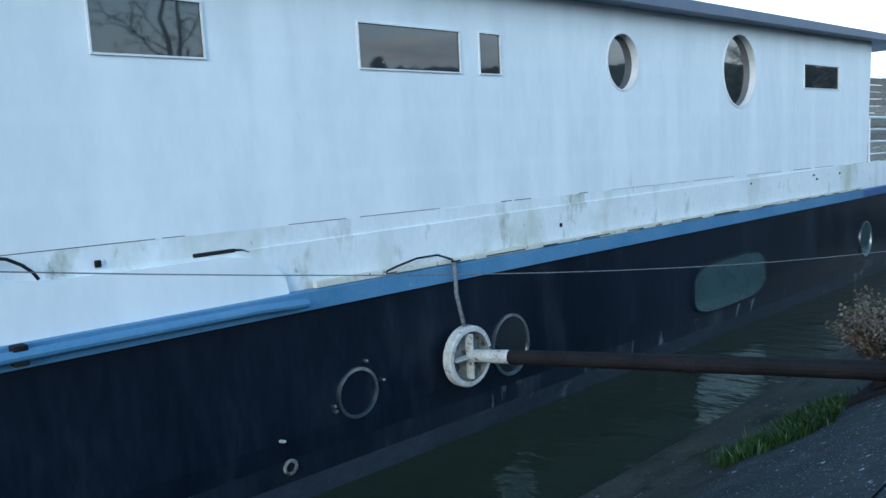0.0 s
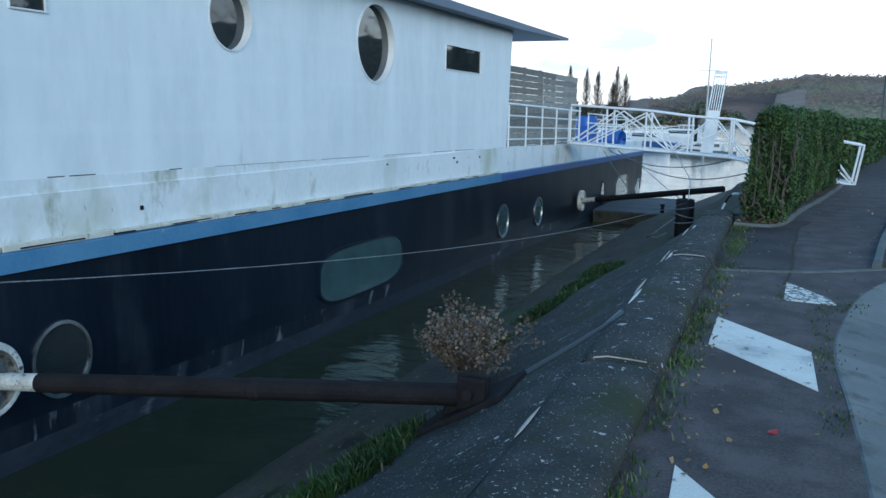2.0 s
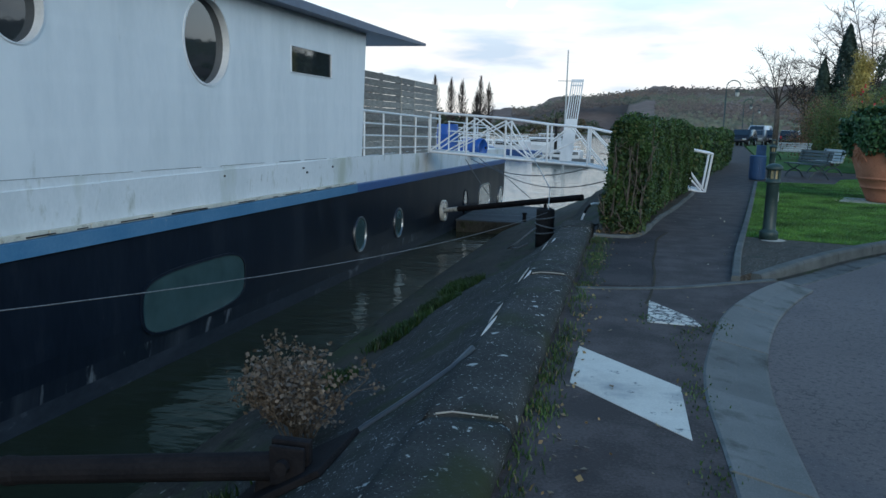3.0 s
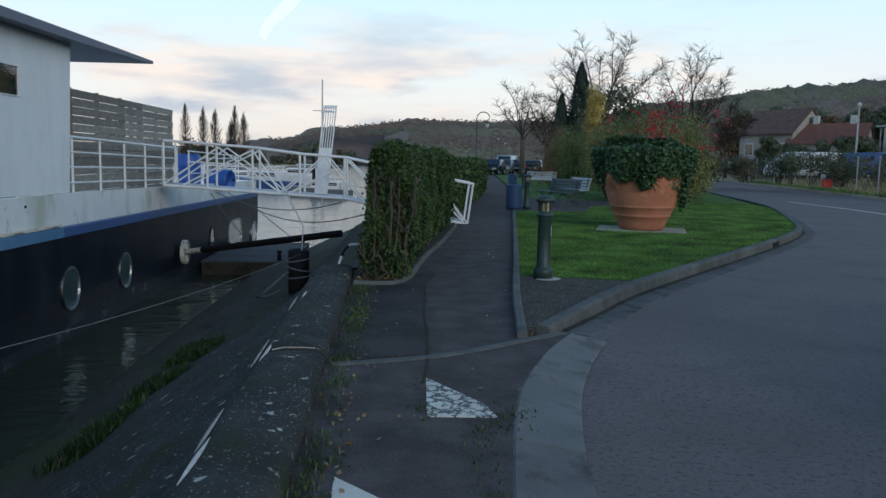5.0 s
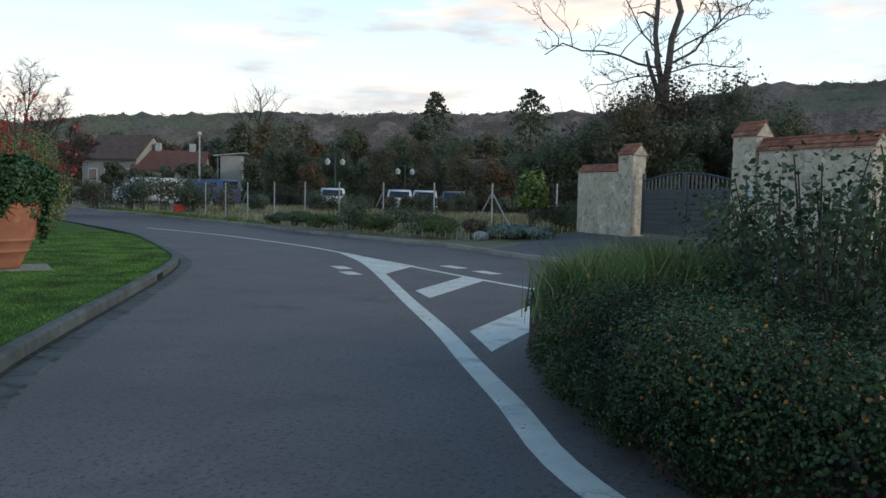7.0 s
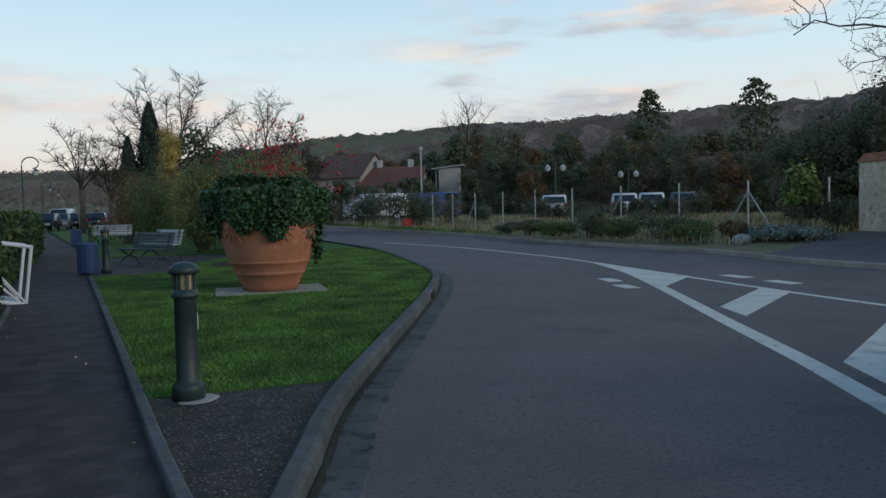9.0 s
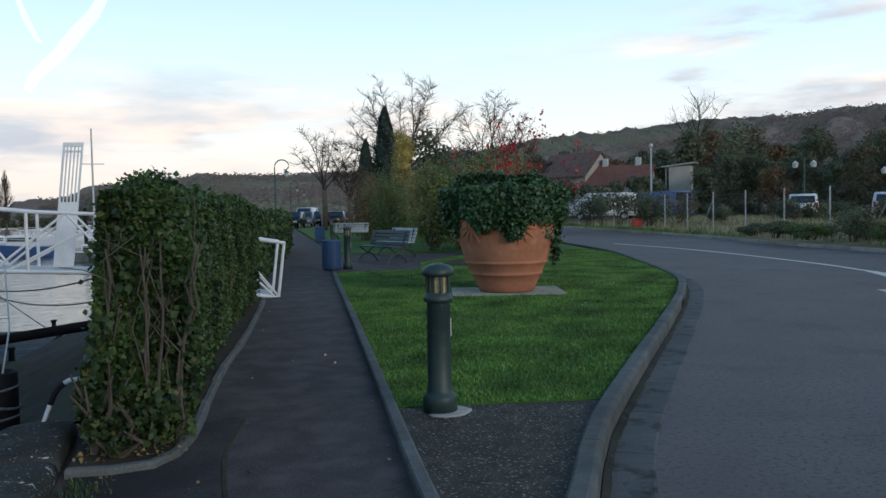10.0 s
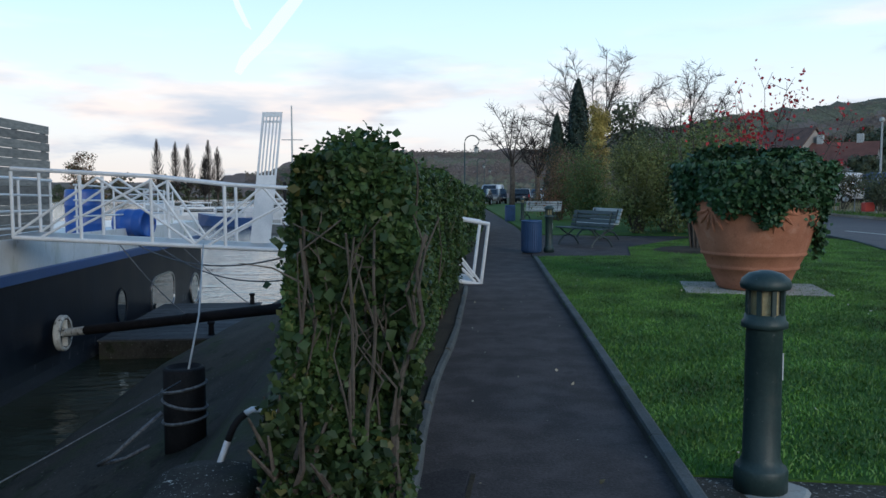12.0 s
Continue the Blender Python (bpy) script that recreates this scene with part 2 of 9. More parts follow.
        hv.inputs[1].default_value, hv.inputs[2].default_value = 0.06 * min(1, amount * 2), 0.5 - 0.03 * min(1, amount * 2)
        L(hv.outputs[0], hs.inputs["Hue"])
        L(col, hs.inputs["Color"])
        col = hs.outputs[0]
    L(col, bs.inputs["Base Color"])
    ro = N("ShaderNodeMapRange")
    ro.inputs["To Min"].default_value, ro.inputs["To Max"].default_value = max(0.02, rough - rr), min(1, rough + rr)
    L(big.outputs[0], ro.inputs[0])
    L(ro.outputs[0], bs.inputs["Roughness"])
    bs.inputs["Metallic"].default_value = metal
    bs.inputs["Specular IOR Level"].default_value = spec if rough < 0.75 else min(spec, 0.18)
    if bump:
        bp = N("ShaderNodeBump")
        bp.inputs["Strength"].default_value, bp.inputs["Distance"].default_value = bump, 0.01
        L(add.outputs[0], bp.inputs["Height"])
        L(bp.outputs[0], bs.inputs["Normal"])
    return m


def leaf_mat(name, c1, c2, amount=0.45, warm=None, through=0.0):
    """Leaves: each one a shade of its own, a little light through them; warm: (colour, share) of turned leaves."""
    m = bpy.data.materials.new(name)
    m.use_nodes = True
    nt = m.node_tree
    N, L = nt.nodes.new, nt.links.new
    bs = nt.nodes["Principled BSDF"]
    geo = N("ShaderNodeNewGeometry")
    rp = N("ShaderNodeValToRGB")
    el = rp.color_ramp.elements
    el[0].color, el[1].color = (*c1, 1), (*c2, 1)
    if warm:
        el[1].position = 1 - warm[1] - 0.02
        e = el.new(1 - warm[1])
        e.color = (*warm[0], 1)
    L(geo.outputs["Random Per Island"], rp.inputs[0])
    no = N("ShaderNodeTexNoise")
    no.inputs["Scale"].default_value = 1.3
    L(geo.outputs["Position"], no.inputs[0])
    vr = N("ShaderNodeMapRange")
    vr.inputs["From Min"].default_value, vr.inputs["From Max"].default_value = 0.3, 0.7
    vr.inputs["To Min"].default_value, vr.inputs["To Max"].default_value = 1 - amount, 1 + amount
    L(no.outputs[0], vr.inputs[0])
    hs = N("ShaderNodeHueSaturation")
    L(rp.outputs[0], hs.inputs["Color"])
    L(vr.outputs[0], hs.inputs["Value"])
    L(hs.outputs[0], bs.inputs["Base Color"])
    bs.inputs["Roughness"].default_value = 0.5
    bs.inputs["Specular IOR Level"].default_value = 0.35
    if through:
        tr = N("ShaderNodeBsdfTranslucent")
        mx = N("ShaderNodeMixShader")
        mx.inputs[0].default_value = through
        L(hs.outputs[0], tr.inputs["Color"])
        L(bs.outputs[0], mx.inputs[1])
        L(tr.outputs[0], mx.inputs[2])
        L(mx.outputs[0], nt.nodes["Material Output"].inputs["Surface"])
    return m


def glass_mat(name, tint, rough=0.03, spec=0.5):
    m = bpy.data.materials.new(name)
    m.use_nodes = True
    nt = m.node_tree
    bs = nt.nodes["Principled BSDF"]
    no = nt.nodes.new("ShaderNodeTexNoise")
    no.inputs["Scale"].default_value, no.inputs["Detail"].default_value = 3.0, 5.0
    ge = nt.nodes.new("ShaderNodeNewGeometry")
    nt.links.new(ge.outputs["Position"], no.inputs[0])
    mr = nt.nodes.new("ShaderNodeMix")
    mr.data_type = "RGBA"
    mr.inputs[6].default_value = (*tint, 1)
    mr.inputs[7].default_value = (*[min(1, 1.8 * c + 0.01) for c in tint], 1)
    nt.links.new(no.outputs[0], mr.inputs[0])
    nt.links.new(mr.outputs[2], bs.inputs["Base Color"])
    bs.inputs["Roughness"].default_value = rough
    bs.inputs["IOR"].default_value = 1.52
    bs.inputs["Coat Weight"].default_value = 0.6
    bs.inputs["Coat Roughness"].default_value = 0.02
    bs.inputs["Specular IOR Level"].default_value = spec
    return m


ASPHALT = mat("asphalt", (0.122, 0.103, 0.098), (0.186, 0.160, 0.152), 0.5, 0.75, 0.75, fine=90, contrast=(0.36, 0.66), spots=[((0.088, 0.084, 0.090), 0.8, 0.55, 0.75), ((0.24, 0.23, 0.22), 75, 0.615, 0.70), ((0.07, 0.066, 0.064), 48, 0.60, 0.70), ((0.08, 0.073, 0.071), 26, 0.52, 0.66), ((0.26, 0.25, 0.24), 38, 0.68, 0.74)], cracks=(5.0, 0.020, (0.050, 0.051, 0.043), 0.56))
PATH_ASPHALT = mat("path_asphalt", (0.056, 0.047, 0.045), (0.105, 0.090, 0.086), 2.6, 0.88, 0.7, fine=60, contrast=(0.42, 0.6), spots=[((0.045, 0.041, 0.04), 3.4, 0.58, 0.74), ((0.18, 0.165, 0.15), 60, 0.66, 0.74)])
PATCH_ASPHALT = mat("patched_path_asphalt", (0.032, 0.028, 0.029), (0.066, 0.058, 0.057), 1.4, 0.88, 0.6, fine=70, contrast=(0.42, 0.6), spots=[((0.14, 0.13, 0.12), 80, 0.70, 0.76)])
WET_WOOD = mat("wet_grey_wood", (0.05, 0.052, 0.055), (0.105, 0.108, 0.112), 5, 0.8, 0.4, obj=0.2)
KERB = mat("kerb_stone", (0.072, 0.077, 0.074), (0.150, 0.156, 0.150), 3.0, 0.85, 0.5, fine=90, obj=0.12, spots=[((0.09, 0.095, 0.08), 5, 0.55, 0.7)])
OLD_GUTTER = mat("stained_gutter_concrete", (0.082, 0.085, 0.082), (0.14, 0.143, 0.137), 2.0, 0.88, 0.5, fine=80, obj=0.14, spots=[((0.035, 0.036, 0.030), 3.5, 0.54, 0.68)])
GUTTER = mat("gutter_concrete", (0.122, 0.126, 0.120), (0.192, 0.196, 0.188), 2.0, 0.85, 0.45, fine=110, obj=0.1, spots=[((0.062, 0.064, 0.054), 2.2, 0.53, 0.68), ((0.23, 0.23, 0.22), 60, 0.64, 0.70)])
AGGREGATE = mat("washed_aggregate", (0.036, 0.032, 0.026), (0.082, 0.071, 0.056), 9, 0.85, 0.9, fine=80, contrast=(0.4, 0.62), spots=[((0.34, 0.32, 0.28), 42, 0.585, 0.64), ((0.04, 0.045, 0.035), 2.5, 0.55, 0.7)])
OLD_WALL = mat("old_quay_concrete", (0.022, 0.023, 0.022), (0.062, 0.063, 0.059), 3.0, 0.92, 0.9, fine=60, spots=[((0.03, 0.035, 0.028), 4.0, 0.52, 0.66), ((0.52, 0.54, 0.52), 62, 0.640, 0.665), ((0.46, 0.47, 0.44), 10, 0.655, 0.68), ((0.035, 0.042, 0.02), 1.1, 0.55, 0.68)])
LEDGE = mat("wet_ledge_concrete", (0.020, 0.020, 0.017), (0.062, 0.058, 0.048), 2.5, 0.85, 1.0, fine=45, stretch=(1, 0.45, 1), spots=[((0.035, 0.050, 0.018), 1.6, 0.50, 0.64), ((0.012, 0.012, 0.011), 3.2, 0.56, 0.68), ((0.22, 0.22, 0.20), 24, 0.66, 0.70)])
LAND = mat("bare_ground", (0.05, 0.06, 0.03), (0.11, 0.11, 0.06), 0.05, 0.95, 0.3, fine=3)
LAWN_SOIL = mat("lawn_soil", (0.040, 0.095, 0.014), (0.085, 0.155, 0.027), 1.2, 0.95, 0.5, fine=50)
MEADOW = mat("dry_meadow", (0.17, 0.15, 0.082), (0.29, 0.245, 0.14), 0.4, 0.95, 0.5, fine=12)
EARTH = mat("dark_earth", (0.03, 0.025, 0.018), (0.075, 0.06, 0.04), 3, 0.95, 0.7, fine=50)
PAINT_LINE = mat("road_paint", (0.54, 0.51, 0.445), (0.71, 0.68, 0.60), 2.5, 0.7, 0.3, fine=90, spots=[((0.13, 0.13, 0.13), 9, 0.63, 0.70), ((0.3, 0.3, 0.3), 2.0, 0.58, 0.75)], cracks=(7.0, 0.05, (0.09, 0.09, 0.09), 0.60))
FLAKY_PAINT = mat("flaking_road_paint", (0.54, 0.51, 0.445), (0.71, 0.68, 0.60), 2.5, 0.7, 0.4, fine=90, spots=[((0.10, 0.095, 0.09), 16, 0.58, 0.62)], cracks=(9.5, 0.11, (0.07, 0.065, 0.065), 0.25))
FAR_KERB = mat("tan_kerb_stone", (0.24, 0.205, 0.175), (0.38, 0.33, 0.285), 2.0, 0.9, 0.4, fine=40, obj=0.12)
def panel_paint(name):
    """White boat paint over flush plates: broad soft bands where the plates were filled, faint runs and patches."""
    m = mat(name, (0.69, 0.725, 0.745), (0.775, 0.80, 0.815), 0.9, 0.55, 0.06, fine=9, stretch=(1, 1, 0.35), rr=0.1, spots=[((0.64, 0.68, 0.695), 1.1, 0.52, 0.72), ((0.52, 0.55, 0.53), 4.2, 0.69, 0.82)])
    nt = m.node_tree
    N, L = nt.nodes.new, nt.links.new
    bs = nt.nodes["Principled BSDF"]
    col = bs.inputs["Base Color"].links[0].from_socket
    geo = N("ShaderNodeNewGeometry")
    no = N("ShaderNodeTexNoise")
    no.inputs["Scale"].default_value, no.inputs["Detail"].default_value = 0.8, 2.0
    L(geo.outputs["Position"], no.inputs[0])
    for axis, freq, share, lo in (("Y", 0.80, 0.34, 0.90), ("Z", 1.9, 0.12, 0.93)):
        w = N("ShaderNodeTexWave")
        w.wave_type, w.bands_direction, w.wave_profile = "BANDS", axis, "SIN"
        w.inputs["Scale"].default_value = freq / 3.18
        w.inputs["Distortion"].default_value, w.inputs["Detail"].default_value, w.inputs["Detail Scale"].default_value = 0.5, 3.0, 2.0
        L(geo.outputs["Position"], w.inputs[0])
        mr = N("ShaderNodeMapRange")
        mr.interpolation_type = "SMOOTHSTEP"
        mr.inputs["From Min"].default_value, mr.inputs["From Max"].default_value = lo - 0.12, 1.0
        L(w.outputs["Fac"], mr.inputs[0])
        k = N("ShaderNodeMath")
        k.operation = "MULTIPLY"
        L(mr.outputs[0], k.inputs[0])
        L(no.outputs[0], k.inputs[1])
        mx = N("ShaderNodeMix")
        mx.data_type = "RGBA"
        mx.inputs[7].default_value = (0.83, 0.855, 0.86, 1)
        kk = N("ShaderNodeMath")
        kk.operation = "MULTIPLY"
        L(k.outputs[0], kk.inputs[0])
        kk.inputs[1].default_value = share * 2
        L(kk.outputs[0], mx.inputs[0])
        L(col, mx.inputs[6])
        col = mx.outputs[2]
    L(col, bs.inputs["Base Color"])
    return m


WHITE_HULL = panel_paint("white_boat_paint")
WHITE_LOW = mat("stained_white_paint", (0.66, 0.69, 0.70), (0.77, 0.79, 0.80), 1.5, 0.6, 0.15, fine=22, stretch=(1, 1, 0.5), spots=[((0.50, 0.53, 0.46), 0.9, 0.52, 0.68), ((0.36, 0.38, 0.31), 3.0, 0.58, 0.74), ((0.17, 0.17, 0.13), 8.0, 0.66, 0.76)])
SILL_PAINT = mat("cracked_cream_paint", (0.50, 0.49, 0.41), (0.66, 0.64, 0.56), 4, 0.7, 0.5, fine=40, spots=[((0.22, 0.20, 0.15), 7, 0.58, 0.70), ((0.08, 0.08, 0.07), 12, 0.66, 0.72)])
STERN_TAN = mat("weathered_tan_panel", (0.26, 0.24, 0.22), (0.36, 0.33, 0.30), 2.0, 0.8, 0.2, fine=30)
BLACK_HULL = mat("black_hull_paint", (0.003, 0.006, 0.013), (0.008, 0.013, 0.024), 1.0, 0.42, 0.10, spec=0.2, fine=16, stretch=(1, 1, 0.25), spots=[((0.018, 0.023, 0.032), 2.0, 0.55, 0.78), ((0.05, 0.055, 0.06), 7.0, 0.72, 0.80)])
# lower hull paints: real scuffs, base colours lightened as a reflection off the water
SCUFF_HULL = mat("scuffed_sheen_hull", (0.005, 0.009, 0.017), (0.015, 0.021, 0.033), 1.2, 0.45, 0.15, spec=0.2, fine=14, stretch=(1, 1, 0.22), spots=[((0.045, 0.055, 0.07), 1.4, 0.52, 0.70), ((0.15, 0.17, 0.19), 5.0, 0.60, 0.70)])
BOOT_TOP = mat("scuffed_sheen_waterline", (0.014, 0.020, 0.030), (0.034, 0.043, 0.058), 1.8, 0.55, 0.25, fine=12, stretch=(1, 0.5, 1), spots=[((0.15, 0.17, 0.19), 3.2, 0.60, 0.74)], spec=0.25)
BLUE_STRIPE = mat("blue_rail_paint", (0.065, 0.175, 0.32), (0.11, 0.23, 0.38), 1.5, 0.5, 0.15, fine=30, spots=[((0.30, 0.34, 0.38), 6, 0.68, 0.74), ((0.16, 0.09, 0.05), 4, 0.72, 0.78)])
DEEP_BLUE = mat("royal_blue_rail_paint", (0.028, 0.075, 0.22), (0.05, 0.11, 0.28), 1.5, 0.45, 0.12, fine=30, spots=[((0.20, 0.24, 0.30), 6, 0.70, 0.76)])
ROOF_BLUE = mat("roof_edge_paint", (0.07, 0.09, 0.15), (0.12, 0.145, 0.21), 2, 0.5, 0.1)
WHITE_METAL = mat("white_painted_steel", (0.62, 0.64, 0.66), (0.78, 0.79, 0.80), 4, 0.45, 0.1, spots=[((0.30, 0.20, 0.13), 9, 0.70, 0.76)])
CHROME = mat("dull_chrome", (0.45, 0.46, 0.48), (0.62, 0.63, 0.65), 9, 0.32, 0.1, metal=1.0)
RUST = mat("rusty_dark_steel", (0.008, 0.008, 0.010), (0.020, 0.018, 0.019), 4, 0.8, 0.7, fine=50, spec=0.12, spots=[((0.05, 0.032, 0.024), 6, 0.72, 0.84)])
DISH_GREY = mat("mottled_dish_steel", (0.10, 0.105, 0.10), (0.24, 0.245, 0.235), 6, 0.65, 0.4, fine=40, spots=[((0.03, 0.028, 0.025), 9, 0.52, 0.62)])
WORN_WHITE = mat("worn_white_steel", (0.34, 0.35, 0.33), (0.58, 0.59, 0.57), 7, 0.6, 0.35, fine=40, spots=[((0.05, 0.045, 0.04), 11, 0.58, 0.66)])
BLACK_RUBBER = mat("black_rubber", (0.010, 0.010, 0.011), (0.024, 0.023, 0.024), 6, 0.75, 0.4)
ROPE = mat("rope", (0.10, 0.11, 0.12), (0.22, 0.23, 0.24), 30, 0.9, 0.4)
PALE_ROPE = mat("pale_rope", (0.45, 0.45, 0.44), (0.62, 0.62, 0.60), 30, 0.9, 0.4)
WINDOW = glass_mat("dark_window_glass", (0.012, 0.016, 0.018))
PORT_GLASS = glass_mat("dusty_port_glass", (0.032, 0.058, 0.062), 0.12, 0.4)
TERRACOTTA = mat("terracotta", (0.36, 0.145, 0.085), (0.50, 0.22, 0.135), 3, 0.82, 0.25, fine=60, spots=[((0.55, 0.30, 0.21), 2.0, 0.58, 0.75), ((0.25, 0.11, 0.07), 7, 0.62, 0.72)])
GREEN_METAL = mat("dark_green_cast_iron", (0.015, 0.032, 0.030), (0.034, 0.058, 0.052), 5, 0.5, 0.25, spots=[((0.13, 0.14, 0.13), 26, 0.655, 0.70), ((0.05, 0.06, 0.05), 4, 0.58, 0.72)])
LAMP_LENS = mat("yellowed_lens", (0.32, 0.25, 0.12), (0.50, 0.42, 0.24), 9, 0.3, 0.1)
BLUE_PLASTIC = mat("blue_plastic", (0.02, 0.07, 0.30), (0.03, 0.10, 0.38), 3, 0.4, 0.08)
BIN_BLUE = mat("blue_bin_steel", (0.03, 0.07, 0.16), (0.05, 0.10, 0.22), 4, 0.5, 0.15)
GREY_WOOD = mat("weathered_grey_wood", (0.20, 0.195, 0.18), (0.36, 0.345, 0.31), 5, 0.85, 0.5, stretch=(1, 1, 5), obj=0.22)
PALE_WOOD = mat("silvered_bench_wood", (0.33, 0.34, 0.33), (0.50, 0.51, 0.49), 5, 0.7, 0.3, obj=0.12)
BENCH_GREEN = mat("dark_bench_paint", (0.02, 0.035, 0.04), (0.045, 0.065, 0.07), 5, 0.5, 0.2, obj=0.2)
CORTEN = mat("corten_steel", (0.055, 0.035, 0.035), (0.10, 0.06, 0.055), 4, 0.8, 0.4, fine=40)
STONE_WALL = mat("lime_rendered_stone", (0.40, 0.34, 0.26), (0.58, 0.51, 0.41), 2.5, 0.92, 1.0, fine=18, spots=[((0.25, 0.20, 0.14), 6, 0.55, 0.68), ((0.70, 0.64, 0.54), 3.4, 0.56, 0.70), ((0.14, 0.11, 0.08), 13, 0.62, 0.70), ((0.20, 0.18, 0.14), 1.2, 0.58, 0.75)])
ROOF_TILE = mat("clay_roof_tile", (0.22, 0.085, 0.055), (0.36, 0.16, 0.10), 6, 0.85, 0.4, obj=0.25)
GATE_GREY = mat("anthracite_gate_paint", (0.035, 0.042, 0.05), (0.055, 0.064, 0.074), 3, 0.5, 0.1)
GALV = mat("galvanised_steel", (0.30, 0.32, 0.33), (0.45, 0.47, 0.48), 12, 0.5, 0.15, metal=0.5)
BARK = mat("grey_bark", (0.06, 0.05, 0.042), (0.14, 0.115, 0.095), 5, 0.95, 0.7, fine=40)
TWIG = mat("thin_twigs", (0.036, 0.030, 0.028), (0.072, 0.060, 0.053), 3, 0.95, 0.2)
HEDGE_BARK = mat("hedge_stems", (0.064, 0.055, 0.045), (0.130, 0.112, 0.092), 6, 0.9, 0.4, fine=60)
DRY_STEM = mat("dry_stems", (0.075, 0.060, 0.046), (0.15, 0.122, 0.092), 8, 0.95, 0.3)
HEDGE_LEAF = leaf_mat("hedge_leaves", (0.017, 0.042, 0.012), (0.086, 0.138, 0.040), 0.5, ((0.12, 0.12, 0.04), 0.03), 0.25)
BRAMBLE_LEAF = leaf_mat("broad_hedge_leaves", (0.014, 0.032, 0.011), (0.066, 0.100, 0.032), 0.5, ((0.13, 0.12, 0.03), 0.05), 0.25)
CYPRESS_LEAF = leaf_mat("cypress_needles", (0.012, 0.024, 0.017), (0.032, 0.048, 0.030), 0.25)
# darker copy of the leaf colours: shade inside hedge and ivy
HEDGE_SHADE = leaf_mat("shaded_inner_leaves", (0.012, 0.024, 0.010), (0.035, 0.055, 0.02), 0.4)
IVY_LEAF = leaf_mat("ivy_leaves", (0.017, 0.046, 0.019), (0.055, 0.112, 0.042), 0.35)
PYRA_LEAF = leaf_mat("firethorn_leaves", (0.020, 0.042, 0.015), (0.058, 0.094, 0.030), 0.65, ((0.38, 0.16, 0.03), 0.025), 0.2)
GRASS_BLADE = leaf_mat("lawn_blades", (0.052, 0.128, 0.020), (0.125, 0.230, 0.044), 0.6)
LEDGE_GRASS = leaf_mat("rank_grass", (0.012, 0.034, 0.009), (0.036, 0.070, 0.018), 0.5)
PALE_SLAB = mat("pale_cast_slab", (0.30, 0.29, 0.26), (0.44, 0.42, 0.38), 3, 0.9, 0.5, fine=50, spots=[((0.16, 0.16, 0.12), 4, 0.60, 0.72)])
FRESH_GRASS = leaf_mat("fresh_arching_grass", (0.07, 0.13, 0.03), (0.18, 0.25, 0.08), 0.3, ((0.30, 0.26, 0.12), 0.1))
WEED = leaf_mat("wild_grass", (0.025, 0.058, 0.014), (0.07, 0.115, 0.032), 0.4, ((0.16, 0.135, 0.06), 0.08))
DRY_GRASS = leaf_mat("dry_grass", (0.25, 0.21, 0.12), (0.44, 0.37, 0.21), 0.4, ((0.10, 0.135, 0.05), 0.2), 0.3)
GREYLEAF = leaf_mat("silver_leaves", (0.10, 0.13, 0.11), (0.22, 0.26, 0.22), 0.3)
SHRUB_GREEN = leaf_mat("shrub_leaves", (0.066, 0.110, 0.036), (0.155, 0.205, 0.064), 0.45, ((0.18, 0.14, 0.04), 0.12), 0.35)
BAMBOO_LEAF = leaf_mat("yellowing_leaves", (0.25, 0.20, 0.05), (0.46, 0.35, 0.09), 0.3)
RUSSET_LEAF = leaf_mat("russet_leaves", (0.13, 0.075, 0.048), (0.27, 0.155, 0.088), 0.4, ((0.07, 0.09, 0.03), 0.25), 0.4)
RED_LEAF = leaf_mat("red_leaves", (0.32, 0.016, 0.028), (0.55, 0.05, 0.055), 0.3, None, 0.3)
DARK_LEAF = leaf_mat("evergreen_leaves", (0.088, 0.106, 0.062), (0.128, 0.143, 0.080), 0.4, None, 0.4)
OLIVE_LEAF = leaf_mat("winter_leaves", (0.095, 0.092, 0.055), (0.150, 0.136, 0.080), 0.4, ((0.14, 0.09, 0.045), 0.12), 0.4)
DEAD_LEAF = leaf_mat("fallen_leaves", (0.10, 0.06, 0.03), (0.30, 0.22, 0.10), 0.3)
SHRUB_DARK = leaf_mat("dark_shrub_leaves", (0.03, 0.055, 0.024), (0.09, 0.125, 0.055), 0.4, None, 0.3)
MOSS = mat("moss", (0.03, 0.05, 0.012), (0.07, 0.10, 0.025), 8, 0.95, 0.8, fine=70)
CAR_DARK = mat("dark_car_paint", (0.012, 0.014, 0.02), (0.02, 0.022, 0.03), 1, 0.25, 0.0)
CAR_WHITE = mat("white_car_paint", (0.60, 0.61, 0.62), (0.72, 0.72, 0.73), 1, 0.3, 0.0)
CAR_GREY = mat("grey_car_paint", (0.10, 0.11, 0.12), (0.16, 0.17, 0.18), 1, 0.3, 0.0)
CAR_BLUE = mat("blue_car_paint", (0.06, 0.10, 0.22), (0.08, 0.13, 0.28), 1, 0.3, 0.0)
HOUSE_WALL = mat("old_render", (0.30, 0.275, 0.25), (0.42, 0.385, 0.35), 0.5, 0.9, 0.2)
HOUSE_ROOF = mat("brown_roof_tiles", (0.10, 0.07, 0.06), (0.17, 0.11, 0.09), 1.5, 0.9, 0.3, fine=8)
RED_ROOF = mat("red_roof_tiles", (0.14, 0.070, 0.055), (0.21, 0.10, 0.078), 1.5, 0.9, 0.3, fine=8)


# ---- large structure: water, ground, quay, path, road ----
def water_z(y):
    return -1.36 - 0.017 * max(0.0, min(32.0, y - 4.0))


